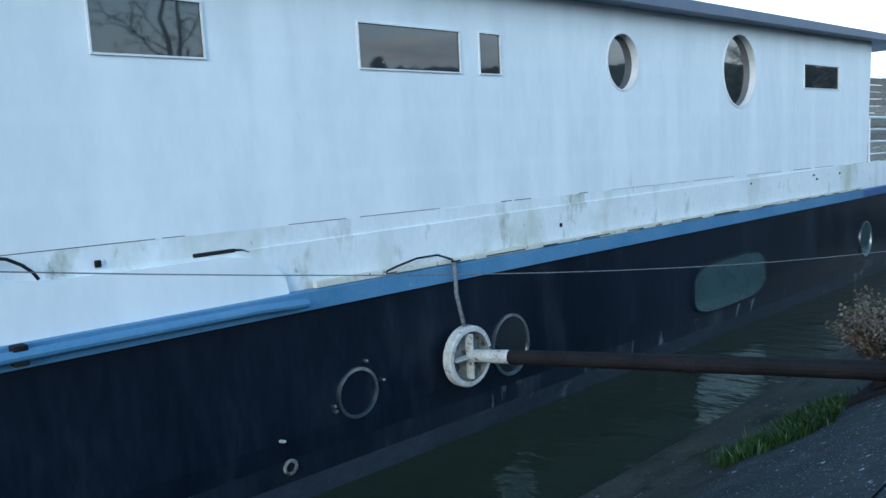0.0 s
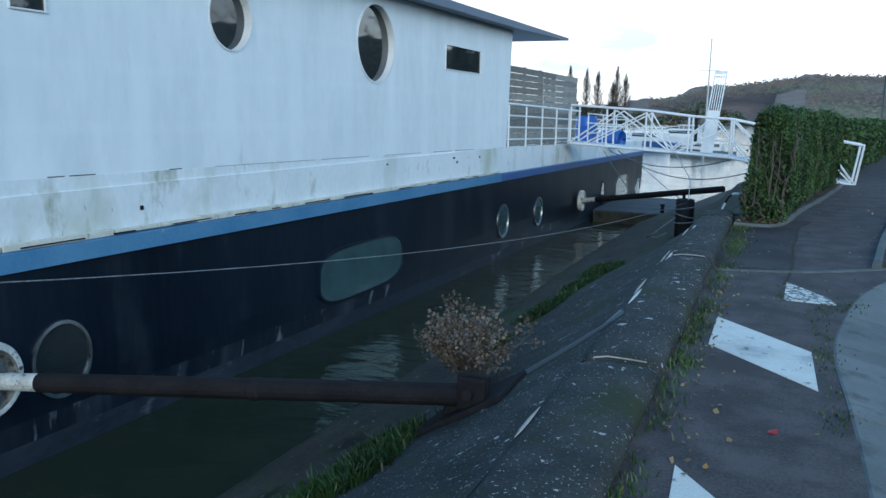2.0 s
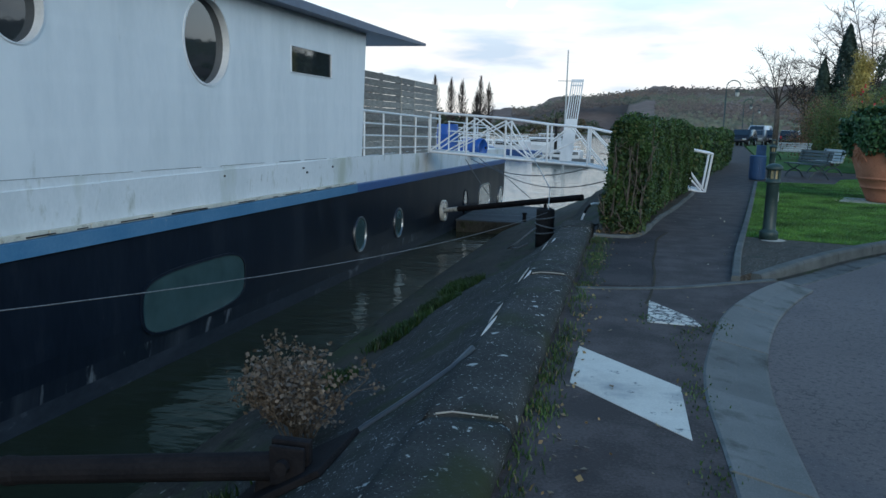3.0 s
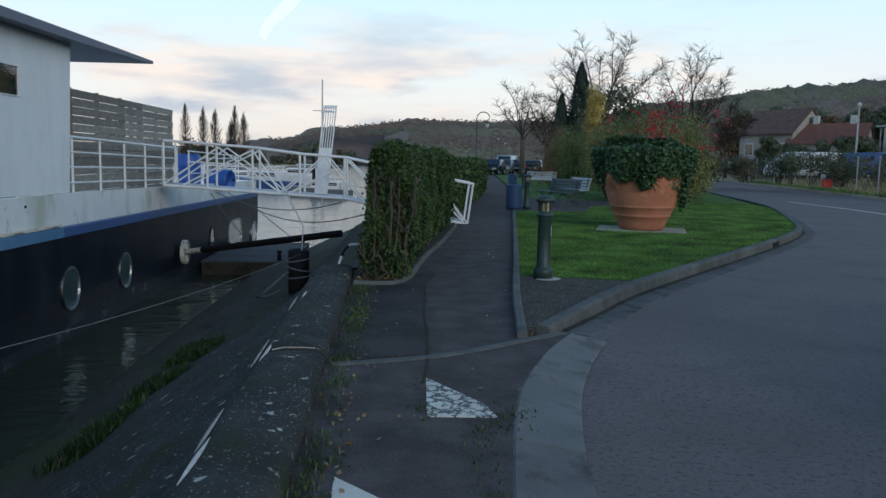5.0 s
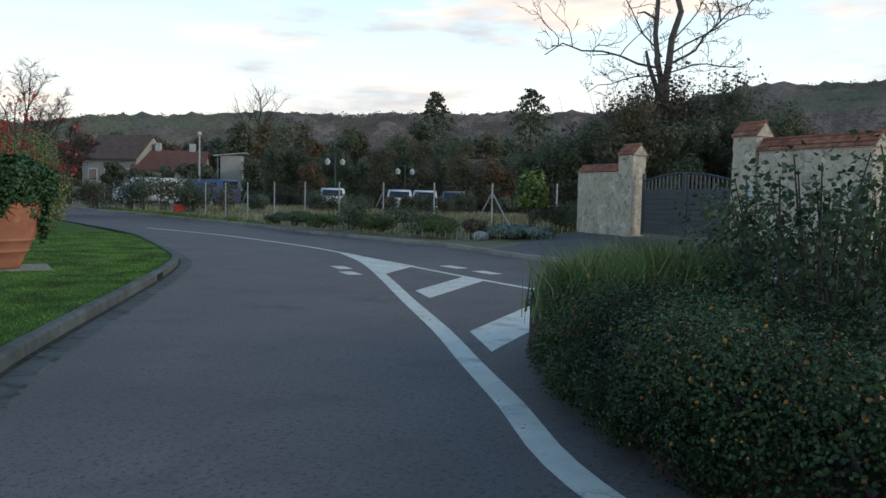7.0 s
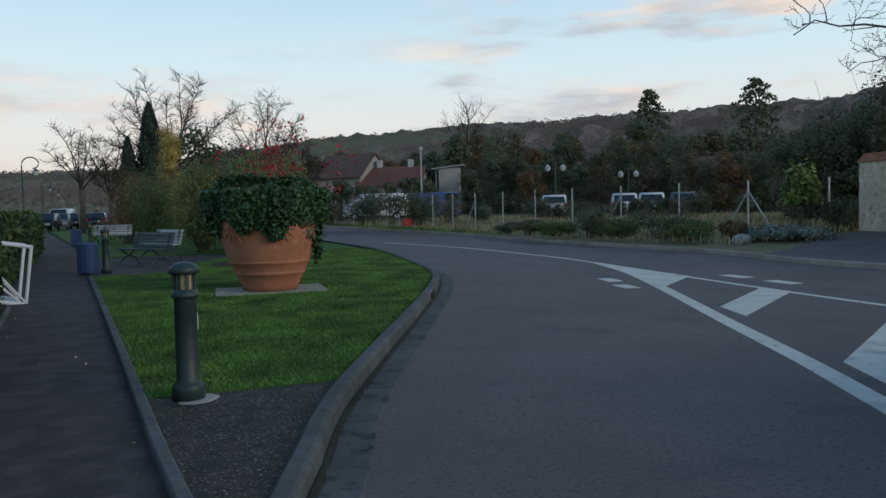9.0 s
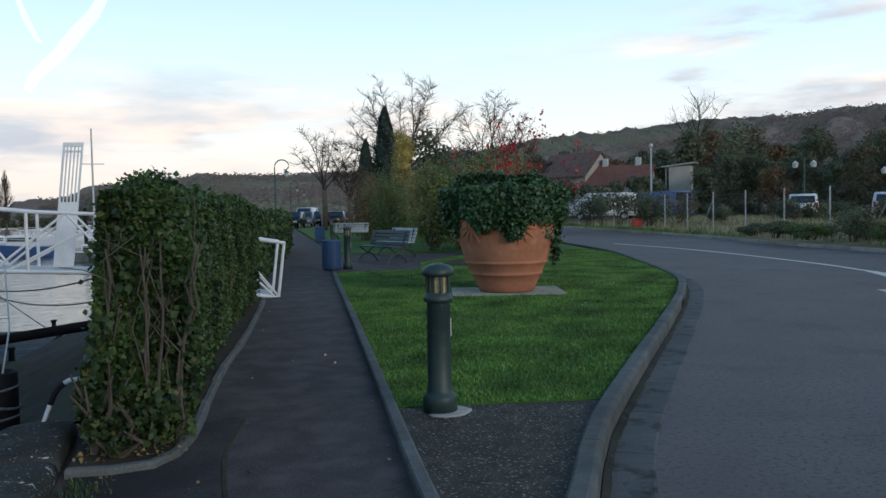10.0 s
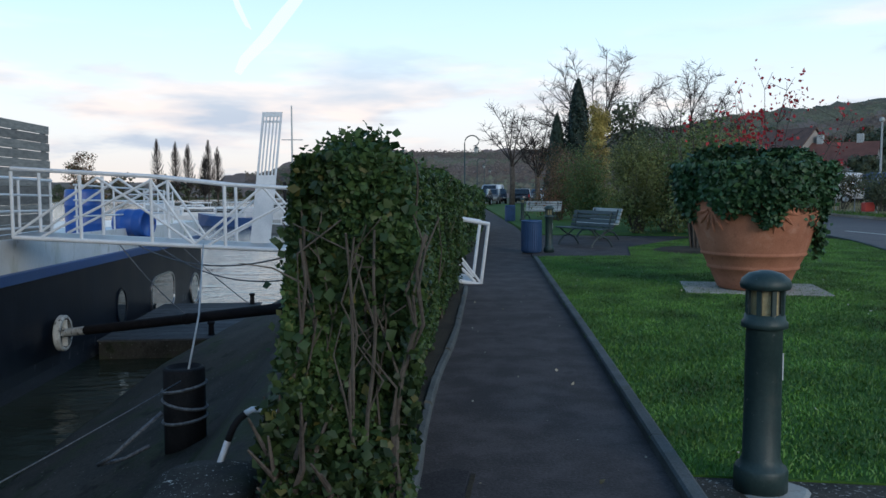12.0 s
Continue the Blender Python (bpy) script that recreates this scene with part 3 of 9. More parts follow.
def mk_water():
    m = bpy.data.materials.new("river_water")
    m.use_nodes = True
    nt = m.node_tree
    bs = nt.nodes["Principled BSDF"]
    bs.inputs["Base Color"].default_value = (0.020, 0.027, 0.016, 1)
    bs.inputs["Roughness"].default_value = 0.12
    bs.inputs["IOR"].default_value = 1.333
    ge = nt.nodes.new("ShaderNodeNewGeometry")
    mp = nt.nodes.new("ShaderNodeMapping")
    mp.inputs["Scale"].default_value = (0.55, 1.0, 1.0)
    nt.links.new(ge.outputs["Position"], mp.inputs[0])
    h = None
    for sc, st in ((0.9, 0.10), (3.5, 0.035)):
        n = nt.nodes.new("ShaderNodeTexNoise")
        n.inputs["Scale"].default_value, n.inputs["Detail"].default_value = sc, 3.0
        nt.links.new(mp.outputs[0], n.inputs[0])
        b = nt.nodes.new("ShaderNodeBump")
        b.inputs["Strength"].default_value, b.inputs["Distance"].default_value = 0.8, st
        nt.links.new(n.outputs[0], b.inputs["Height"])
        if h:
            nt.links.new(h.outputs[0], b.inputs["Normal"])
        h = b
    nt.links.new(h.outputs[0], bs.inputs["Normal"])
    ys = [-400, -60, 4] + list(range(8, 37, 4)) + [60, 120, 300, 900]
    vs, fs = [], []
    for y in ys:
        for x in (-1500, -60, -12, -6, -2.0, 40 if y > 110 else (0 if y < 40 else 0.5)):
            vs.append((x, y, water_z(y)))
    for i in range(len(ys) - 1):
        for k in range(5):
            a = i * 6 + k
            fs.append((a, a + 1, a + 7, a + 6))
    structure(raw("water", vs, fs, m, smooth=True), "dark green rippled river water", "water")


mk_water()

SHORE = [(-0.95, -60), (-0.95, 15), (-0.80, 24), (1.2, 42), (6.5, 91), (30, 250), (70, 420)]
bm = nb()
slab(bm, SHORE + [(1500, 420), (1500, -60)], -3.0, -0.12)
structure(part("ground", bm, LAND), "flat dull ground under the waterside streets", "ground")
bm = nb()
slab(bm, [(-1500, 900), (-1500, 1100), (1500, 1100), (1500, 421), (70, 421), (-60, 330), (-160, 250), (-320, 215), (-1500, 180)], -4, -1.2)
structure(part("far_bank", bm, LAND), "low green far bank of the river", "ground")

# the outlines of the place in plan
GUT_L = smooth_line([(0.30, -6.0), (0.36, 2.0), (0.37, 6.3), (0.34, 8.0), (0.46, 9.05), (0.67, 10.1), (1.04, 11.1), (1.34, 11.68)], 0.25)
GUT_R = smooth_line([(0.70, -6.0), (0.72, 2.0), (0.73, 6.3), (0.77, 8.4), (1.03, 9.93), (1.37, 11.0), (1.66, 11.67)], 0.25)
ISL_L = smooth_line([(0.86, 11.5), (1.09, 13.3), (1.42, 15.5), (2.0, 19.35), (3.17, 27.3)], 0.5)
ISL_R = smooth_line([(1.21, 11.88), (1.95, 12.98), (2.61, 14.0), (4.1, 15.88), (5.54, 17.65), (7.55, 20.2), (9.0, 22.3), (10.1, 24.6), (11.9, 29.0), (13.0, 32.1), (14.6, 38.6), (20, 62), (27, 92)], 0.5)
FAR_K = smooth_line([(14.9, 4.0), (15.6, 10.0), (16.4, 16.8), (17.2, 19.9), (18.4, 22.4), (19.6, 28.0), (20.8, 33.5), (23.6, 44.6), (28.5, 69), (34, 92)], 0.8)


bm = nb()
slab(bm, [(-0.9, -10)] + [(0.30, -10)] + GUT_L + [(0.86, 11.5)] + ISL_L[1:] + [(3.2, 27.6), (4.6, 35.6), (5.3, 41.0), (10.5, 92), (6.6, 92), (1.4, 42), (-0.6, 24), (-0.7, 15)], -0.11, 0.0)
structure(part("path", bm, PATH_ASPHALT), "worn dark asphalt footpath with mossy edges", "footpath")

bm = nb()
slab(bm, [(0.2, -10)] + [(0.3, -9.9)] + [(0.5, 10), (1.1, 11.3)] + offset_line(ISL_R, -0.05) + FAR_K[::-1] + [(14.0, -10)], -0.3, -0.08)
structure(part("road", bm, ASPHALT), "grey cracked asphalt road bending past the lawn", "road")

# ground beyond the far kerb, rising to the gateway and the meadow
def mk_beyond():
    vs, fs = [], []
    cols = [0.0, 1.2, 2.4, 3.6, 5.0, 6.5, 9, 14, 30, 60, 110]
    line = [(13.6, -6.0)] + cut(FAR_K, 0, length(FAR_K))
    for x, y in line:
        for c in cols:
            vs.append((x + c, y, 0.02 + 0.42 * min(1.0, max(0.0, c - 0.6) / 4.6) + (0.05 * noise.noise((x + c, y, 0)) if c > 3 else 0)))
    n = len(cols)
    for i in range(len(line) - 1):
        for k in range(n - 1):
            a = i * n + k
            fs.append((a, a + 1, a + n + 1, a + n))
    return raw("verge", vs, fs, MEADOW, smooth=True)


structure(mk_beyond(), "rough meadow and verge behind the far kerb", "ground")
# gateway apron, laid on the verge
vs, fs = [], []
for i in range(8):
    y = 10.5 + i * 1.45
    x0 = 15.62 + (y - 10) * 0.118 if y < 17 else 16.4 + (y - 16.8) * 0.28
    for k in range(6):
        c = k * 1.15
        vs.append((x0 + 0.02 + c, y, 0.032 + 0.05 * min(1.0, c / 2.5) + 0.42 * min(1.0, max(0.0, c - 0.6) / 4.6)))
for i in range(7):
    for k in range(5):
        a = i * 6 + k
        fs.append((a, a + 1, a + 7, a + 6))
structure(raw("gateway_apron", vs, fs, ASPHALT, smooth=True), "asphalt drive rising to the gate", "driveway")


# coping and slope of the quay
def quay_profile(y):
    f = max(0.0, min(1.0, (y - 12.0) / 5.0))
    d = -0.012 * max(0.0, y - 5)
    a = [(-1.03, 0.10), (-1.55, -0.20), (-2.05, -0.50), (-2.55, -0.80 + d * 0.5), (-3.25, -0.98 + d), (-3.40, -1.08 + d), (-3.42, -3.0)]
    b = [(-1.03, 0.08), (-1.28, -0.30), (-1.50, -0.62), (-2.10, -0.76 + d * 0.5), (-3.30, -1.00 + d), (-3.50, -1.10 + d), (-3.52, -3.2)]
    pr = [(p[0] * (1 - f) + q[0] * f, p[1] * (1 - f) + q[1] * f) for p, q in zip(a, b)]
    g = max(0.0, min(1.0, (y - 14.9) / 0.5))
    for k, e in ((0, (-0.63, 0.02)), (1, (-1.10, -0.17))):
        pr[k] = (pr[k][0] * (1 - g) + e[0] * g, pr[k][1] * (1 - g) + e[1] * g)
    return pr


def quay_z(x, y):
    pr = quay_profile(y)
    for (x0, z0), (x1, z1) in zip(pr, pr[1:]):
        if x1 <= x <= x0:
            return z0 + (z1 - z0) * (x0 - x) / max(1e-6, x0 - x1)
    return 0.1


def mk_quay():
    ys = [-9 + 0.35 * i for i in range(132)]
    vs, fs = [], []
    m = 0
    for y in ys:
        pr = quay_profile(y)
        fine = []
        for (x0, z0), (x1, z1) in zip(pr, pr[1:]):
            for k in range(3):
                fine.append((x0 + (x1 - x0) * k / 3, z0 + (z1 - z0) * k / 3))
        m = len(fine)
        for k, (x, z) in enumerate(fine):
            g = 0.035 * noise.noise((x * 1.6, y * 1.1, 3.0)) + 0.02 * noise.noise((x * 5, y * 4, 1.0)) if 0 < k < m - 3 else 0
            shift = 0 if y < 24 else (y - 24) * 0.11
            vs.append((x + g + shift, y, z + g))
    for i in range(len(ys) - 1):
        for k in range(m - 1):
            a = i * m + k
            fs.append((a, a + m, a + m + 1, a + 1))
    ob = raw("quay_slope", vs, fs, OLD_WALL, smooth=True)
    ob.data.materials.append(LEDGE)
    for p in ob.data.polygons:
        if p.center.y > 14.7 or p.center.x < -2.45 + (0 if p.center.y < 24 else (p.center.y - 24) * 0.11):
            p.material_index = 1
    return ob


structure(mk_quay(), "weathered sloping quay of old concrete with lichen", "quay wall")


def mk_coping(y0, y1):
    """One length of the low rounded coping along the quay."""
    vs, fs = [], []
    n = max(2, int((y1 - y0) / 0.12))
    prof = [(-0.60, -0.02), (-0.585, 0.05), (-0.60, 0.10), (-0.64, 0.128), (-0.75, 0.138), (-0.88, 0.134), (-0.98, 0.120), (-1.045, 0.09), (-1.07, 0.0)]
    for i in range(n + 1):
        y = y0 + (y1 - y0) * i / n
        e = 0.02 if i in (0, n) else 0.0
        lean = -0.008 * (y - 5)
        for k, (x, z) in enumerate(prof):
            g = 0.006 * noise.noise((x * 9, y * 5, 0.4)) + 0.005 * noise.noise((x * 22, y * 18, 2.0))
            vs.append((x + g + (lean if y < 24 else lean + (y - 24) * 0.11), y, z + (g if 0 < k < 8 else 0) - e))
    m = len(prof)
    for i in range(n):
        for k in range(m - 1):
            a = i * m + k
            fs.append((a, a + m, a + m + 1, a + 1))
    fs.append(tuple(range(m)))
    fs.append(tuple(range(n * m + m - 1, n * m - 1, -1)))
    return vs, fs


coping = structure(thing("quay_coping", "low rounded old concrete coping spotted with lichen", "coping"))
for y0, y1 in ((-8, -4.2), (-4.19, -0.5), (-0.49, 3.2), (3.21, 6.85), (6.86, 10.6), (10.61, 14.2), (14.21, 15.1)):
    raw("coping_stone", *mk_coping(y0, y1), OLD_WALL, coping, smooth=True)

for y in (3.205, 6.855, 10.605):
    bm = nb()
    xo = -0.008 * (y - 5)
    tube(bm, [(-0.96 + xo, y, 0.120), (-0.88 + xo, y + 0.01, 0.134), (-0.75 + xo, y - 0.005, 0.138), (-0.66 + xo, y + 0.01, 0.130)], 0.005, 5)
    part("joint", bm, PALE_SLAB, coping, "pale mortar joint")

# pale slivers of mortar left along the coping's water edge
for y0, y1 in ((2.3, 2.9), (5.6, 6.0), (8.7, 9.35), (10.2, 11.0), (12.1, 12.85)):
    bm = nb()
    tube(bm, [(-1.035 - 0.008 * (y0 + (y1 - y0) * k / 4 - 5), y0 + (y1 - y0) * k / 4, 0.104) for k in range(5)], [0.002, 0.008, 0.009, 0.007, 0.002], 5)
    part("mortar_sliver", bm, PALE_SLAB, coping, "pale sliver of mortar")

# hedge bed with its edging
BED = smooth_line([(-0.62, 14.24), (-0.20, 14.22), (0.0, 14.7), (0.15, 15.9), (0.34, 17.2), (0.64, 18.85), (1.18, 22.5)], 0.25)
bm = nb()
slab(bm, BED + [(0.6, 22.6), (-0.62, 22.6)], -0.05, 0.045)
structure(part("hedge_bed", bm, EARTH), "bare earth strewn with leaves under the hedge", "earth bed")
edging = structure(thing("bed_edging", "low broken concrete edging round the hedge bed", "edging"))
s, total, rnd = 0.0, length(BED), random.Random(4)
while s < total - 0.2:
    d = min(rnd.uniform(0.7, 1.1), total - s)
    h = rnd.choice((0.052, 0.058, 0.066, 0.074))
    bm = nb()
    sweep(bm, cut(BED, s, s + d - 0.012), [(0.0, -0.05), (0.0, h - 0.012), (0.010, h), (0.042, h - 0.004), (0.054, h - 0.020), (0.060, -0.05)])
    part("kerb_stone", bm, KERB, edging)
    s += d

# darker patched half of the path
bm = nb()
slab(bm, [(-0.60, 10.75), (-0.1, 10.88), (0.08, 10.95), (0.115, 11.7), (0.105, 12.4), (0.15, 13.2), (0.185, 14.2), (0.27, 14.7), (0.355, 15.12), (0.28, 15.18), (0.12, 15.1), (-0.02, 14.55), (-0.24, 14.2), (-0.60, 14.2)], -0.02, 0.009)
structure(part("path_patch", bm, PATCH_ASPHALT), "darker patched strip of path asphalt", "footpath")
# concrete gutter slabs, dropping towards the road
gutter = structure(thing("gutter", "curved pale concrete gutter slabs cracked across", "gutter"))
tl, tr = length(GUT_L), length(GUT_R)
joints = [0.0, 0.16, 0.32, 0.45, 0.56, 0.655, 0.72, 0.785, 0.85, 0.92, 1.0]
for a, b in zip(joints, joints[1:]):
    L0, R0 = cut(GUT_L, a * tl + 0.006, b * tl - 0.006), cut(GUT_R, a * tr + 0.006, b * tr - 0.006)
    bm = nb()
    k = 10
    Lp = [Vector(cut(L0, length(L0) * i / k, length(L0) * i / k + 0.01)[0]) if i < k else Vector(L0[-1]) for i in range(k + 1)]
    Rp = [Vector(cut(R0, length(R0) * i / k, length(R0) * i / k + 0.01)[0]) if i < k else Vector(R0[-1]) for i in range(k + 1)]
    cols = [(0, -0.10), (0, 0.0), (0.04, 0.006), (0.46, -0.026), (0.5, -0.031), (0.54, -0.033), (0.96, -0.062), (1.0, -0.070), (1.0, -0.12)]
    rows = []
    tilt = random.uniform(-0.006, 0.006)
    for p, q in zip(Lp, Rp):
        rows.append([bm.verts.new((*p.lerp(q, c), z + (tilt if 0 < n < 8 else 0))) for n, (c, z) in enumerate(cols)])
    for r0, r1 in zip(rows, rows[1:]):
        for n in range(len(cols) - 1):
            bm.faces.new((r0[n], r0[n + 1], r1[n + 1], r1[n]))
    bm.faces.new(rows[0])
    bm.faces.new(rows[-1][::-1])
    bmesh.ops.recalc_face_normals(bm, faces=bm.faces)
    part("gutter_slab", bm, GUTTER, gutter)

# stone strip across the path
STRIP = smooth_line([(-0.60, 10.66), (-0.45, 10.69), (0.11, 10.87), (0.52, 11.12), (0.82, 11.36), (1.30, 11.72)], 0.2)
bm = nb()
sweep(bm, STRIP, [(-0.045, -0.05), (-0.04, 0.010), (0.04, 0.010), (0.045, -0.05)])
structure(part("kerb_strip", bm, KERB), "narrow mossy stone strip across the path", "kerb")

# island: aggregate tip, lawn, kerbs
def isl_l(y):
    for p, q in zip(ISL_L, ISL_L[1:]):
        if p[1] <= y <= q[1]:
            return p[0] + (q[0] - p[0]) * (y - p[1]) / (q[1] - p[1])
    return 3.17 + (y - 27.3) * 0.15


def isl_r(y):
    for p, q in zip(ISL_R, ISL_R[1:]):
        if p[1] <= y <= q[1]:
            return p[0] + (q[0] - p[0]) * (y - p[1]) / (q[1] - p[1])
    return 1.3


ISL_IN = offset_line(ISL_R, -0.13)
tip = [p for p in ISL_L if p[1] < 14.9] + [(1.36, 14.92), (2.95, 14.55)] + [p for p in reversed(ISL_IN) if p[1] < 14.5]
bm = nb()
slab(bm, tip, -0.1, 0.022)
structure(part("pavement_tip", bm, AGGREGATE), "brown washed-aggregate paving at the lawn's tip", "pavement")
lawn_poly = [(1.36, 14.925)] + [p for p in ISL_L if p[1] > 15.0] + [(3.2, 27.5), (5.3, 27.45), (6.0, 29.8), (9.6, 34), (12.7, 33)] + [p for p in reversed(ISL_IN) if 14.6 < p[1] < 32] + [(2.97, 14.555)]
bm = nb()
slab(bm, lawn_poly, -0.1, 0.030)
structure(part("lawn", bm, LAWN_SOIL), "short green lawn on the traffic island", "lawn")
bm = nb()
slab(bm, [(4.7, 35.7), (5.4, 41), (10.5, 90), (26, 90), (14.4, 39), (12.9, 33), (9.8, 34.1)], -0.1, 0.03)
structure(part("lawn_far", bm, LAWN_SOIL), "green grass beyond the benches", "lawn")
bm = nb()
slab(bm, [(3.2, 27.52), (4.65, 35.65), (9.7, 34.05), (6.05, 29.8), (5.32, 27.46)], -0.1, 0.012)
structure(part("bench_pad", bm, PATH_ASPHALT), "asphalt bay for the benches", "pavement")

kerb = structure(thing("kerb_path", "narrow stone kerb between path and lawn", "kerb"))
s, total = 0.0, length(ISL_L)
while s < total - 0.05:
    d = min(1.0, total - s)
    bm = nb()
    sweep(bm, cut(ISL_L, s + 0.004, s + d - 0.004), [(-0.005, -0.08), (0.0, 0.048), (0.012, 0.06), (0.07, 0.062), (0.085, 0.05), (0.09, -0.08)])
    part("kerb_stone", bm, KERB, kerb)
    s += d
def kerb_h(d):
    """The kerb's top, rising from the tip, d metres off it."""
    def z(x, y):
        f = max(0.0, min(1.0, (y - 11.7) / 1.3))
        return 0.014 + 0.056 * f * f * (3 - 2 * f) + d + 0.004 * noise.noise((x * 3, y * 3, 0))
    return z


kerb2 = structure(thing("kerb_road", "worn stone kerb standing over the road gutter", "kerb"))
s, total = 0.0, min(length(ISL_R), 42.0)
while s < total - 0.05:
    d = min(1.0, total - s)
    bm = nb()
    sweep(bm, cut(ISL_R, s + 0.005, s + d - 0.005), [(0.0, -0.2), (-0.010, kerb_h(-0.030)), (-0.024, kerb_h(-0.009)), (-0.046, kerb_h(0.0)), (-0.128, kerb_h(-0.002)), (-0.142, kerb_h(-0.012)), (-0.145, -0.2)])
    part("kerb_stone", bm, KERB, kerb2)
    s += d
def ribbon_between(line, a, b):
    return offset_line(line, b) + offset_line(line, a)[::-1]


gut2 = structure(thing("gutter_island", "concrete gutter slabs along the island kerb", "gutter"))
s = 0.25
while s < 26:
    d = 1.0
    bm = nb()
    sweep(bm, cut(ISL_R, s + 0.006, s + d - 0.006), [(0.004, -0.2), (0.004, -0.0745), (0.27, -0.0705), (0.285, -0.078), (0.285, -0.2)])
    part("gutter_slab", bm, OLD_GUTTER, gut2)
    s += d
# dirt at the kerb's foot and its shadow line, painted as one dark strip
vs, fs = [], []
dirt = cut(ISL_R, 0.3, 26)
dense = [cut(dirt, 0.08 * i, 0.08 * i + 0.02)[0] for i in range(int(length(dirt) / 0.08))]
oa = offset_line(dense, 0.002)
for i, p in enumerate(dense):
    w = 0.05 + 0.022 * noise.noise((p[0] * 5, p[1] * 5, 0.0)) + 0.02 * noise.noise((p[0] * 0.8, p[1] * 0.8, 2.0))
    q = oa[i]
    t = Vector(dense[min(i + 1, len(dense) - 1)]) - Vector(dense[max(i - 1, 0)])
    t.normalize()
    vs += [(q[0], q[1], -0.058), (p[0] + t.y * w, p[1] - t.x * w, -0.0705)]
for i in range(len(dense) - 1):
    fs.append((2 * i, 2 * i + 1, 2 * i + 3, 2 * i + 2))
structure(raw("gutter_dirt_shade", vs, fs, LEDGE, smooth=True), "dark strip along the kerb's foot, dirt and painted shade", "dirt")
inl = structure(thing("drain_inlet", "dark drain slot in the island kerb", "drain"))
bm = nb()
slab(bm, ribbon_between(cut(ISL_R, 9.35, 9.85), -0.02, 0.006), -0.075, 0.032)
part("slot", bm, BLACK_RUBBER, inl)
kerb3 = structure(thing("kerb_far", "low pale kerb on the road's far side", "kerb"))
s, total = 0.0, length(FAR_K)
while s < total - 0.1:
    d = min(1.5, total - s)
    bm = nb()
    sweep(bm, cut(FAR_K, s + 0.004, s + d - 0.004), [(-0.05, -0.2), (-0.045, 0.025), (-0.03, 0.04), (0.10, 0.045), (0.10, -0.2)])
    part("kerb_stone", bm, FAR_KERB, kerb3)
    s += d


# road paint
def painted(name, poly, z, label, base=PAINT_LINE):
    bm = nb()
    slab(bm, poly, z - 0.003, z + 0.004)
    return structure(part(name, bm, base), label, "road marking")


def ribbon(line, w):
    return offset_line(line, w / 2) + offset_line(line, -w / 2)[::-1]


painted("path_mark", [(-0.42, 7.87), (-0.425, 8.67), (0.21, 7.97), (0.225, 7.17)], 0.0, "worn white parallelogram on the path")
painted("path_mark", [(0.06, 10.32), (0.035, 9.52), (0.44, 9.50), (0.39, 9.75)], 0.0, "flaking white wedge on the path", FLAKY_PAINT)
painted("path_mark", [(-0.34, 5.05), (-0.385, 5.85), (0.24, 5.03), (0.26, 4.23)], 0.0, "worn white parallelogram on the path")
CENTRE = smooth_line([(16.7, 38.0), (16.35, 32.1), (15.1, 25.95), (14.2, 23.1), (12.7, 19.05), (11.7, 16.3), (10.85, 13.55), (9.9, 9.5), (9.2, 5.0)], 0.6)
painted("road_line", ribbon(CENTRE, 0.13), -0.08, "thin white line round the bend")
SOLID = smooth_line([(14.1, 22.8), (12.6, 20.4), (10.8, 18.0), (8.3, 14.85), (6.8, 12.93), (5.62, 11.52), (4.70, 10.40), (4.10, 9.74), (3.70, 9.20), (3.46, 8.70), (3.32, 7.8), (3.2, 5.5), (3.3, 2.0)], 0.4)
painted("road_line", ribbon(SOLID, 0.21), -0.079, "broad cracked white edge line")
painted("road_mark", [(13.9, 22.3), (12.78, 18.98), (10.95, 18.05)], -0.078, "white painted nose of the hatched area")
painted("road_mark", [(9.38, 15.75), (8.86, 14.98), (11.62, 16.09), (11.80, 16.75)], -0.078, "white hatching bar")
painted("road_mark", [(6.98, 12.66), (6.22, 11.76), (10.86, 13.36), (10.97, 14.06)], -0.078, "white hatching bar")
for a, b in (((11.46, 19.84), (11.16, 19.22)), ((10.74, 18.76), (10.50, 18.2))):
    c, d = Vector(a), Vector(b)
    e = Vector((0.42, -0.20))
    painted("road_mark", [tuple(c), tuple(d), tuple(d - e * 0.6), tuple(c - e * 0.6)], -0.078, "short white dash")
for a, b in (((13.0, 18.75), (12.82, 18.1)), ((12.6, 17.5), (12.4, 16.85))):
    c, d = Vector(a), Vector(b)
    e = Vector((0.28, -0.08))
    painted("road_mark", [tuple(c + e), tuple(d + e), tuple(d + 2 * e), tuple(c + 2 * e)], -0.078, "short white dash")


# ---- the houseboat ----
HX, CX = -5.45, -5.52


def strake(y):
    return 0.44 - 0.0105 * (y - 2)


boat = thing("houseboat", "white houseboat with black hull and blue rubbing strake", "houseboat")


def plan_edge(inset=0.0, y0=-9.0):
    """Half of the hull's outline in plan, from the stern to the round end."""
    pts = [(HX - inset, y0 + i * 1.0) for i in range(int(36.5 - y0))]
    for k in range(1, 13):
        w = math.pi / 2 * k / 12
        pts.append((-8.05 + (2.6 - inset) * math.cos(w) ** 0.75 if k < 12 else -8.05, 35.6 + (3.0 - inset) * math.sin(w)))
    return pts


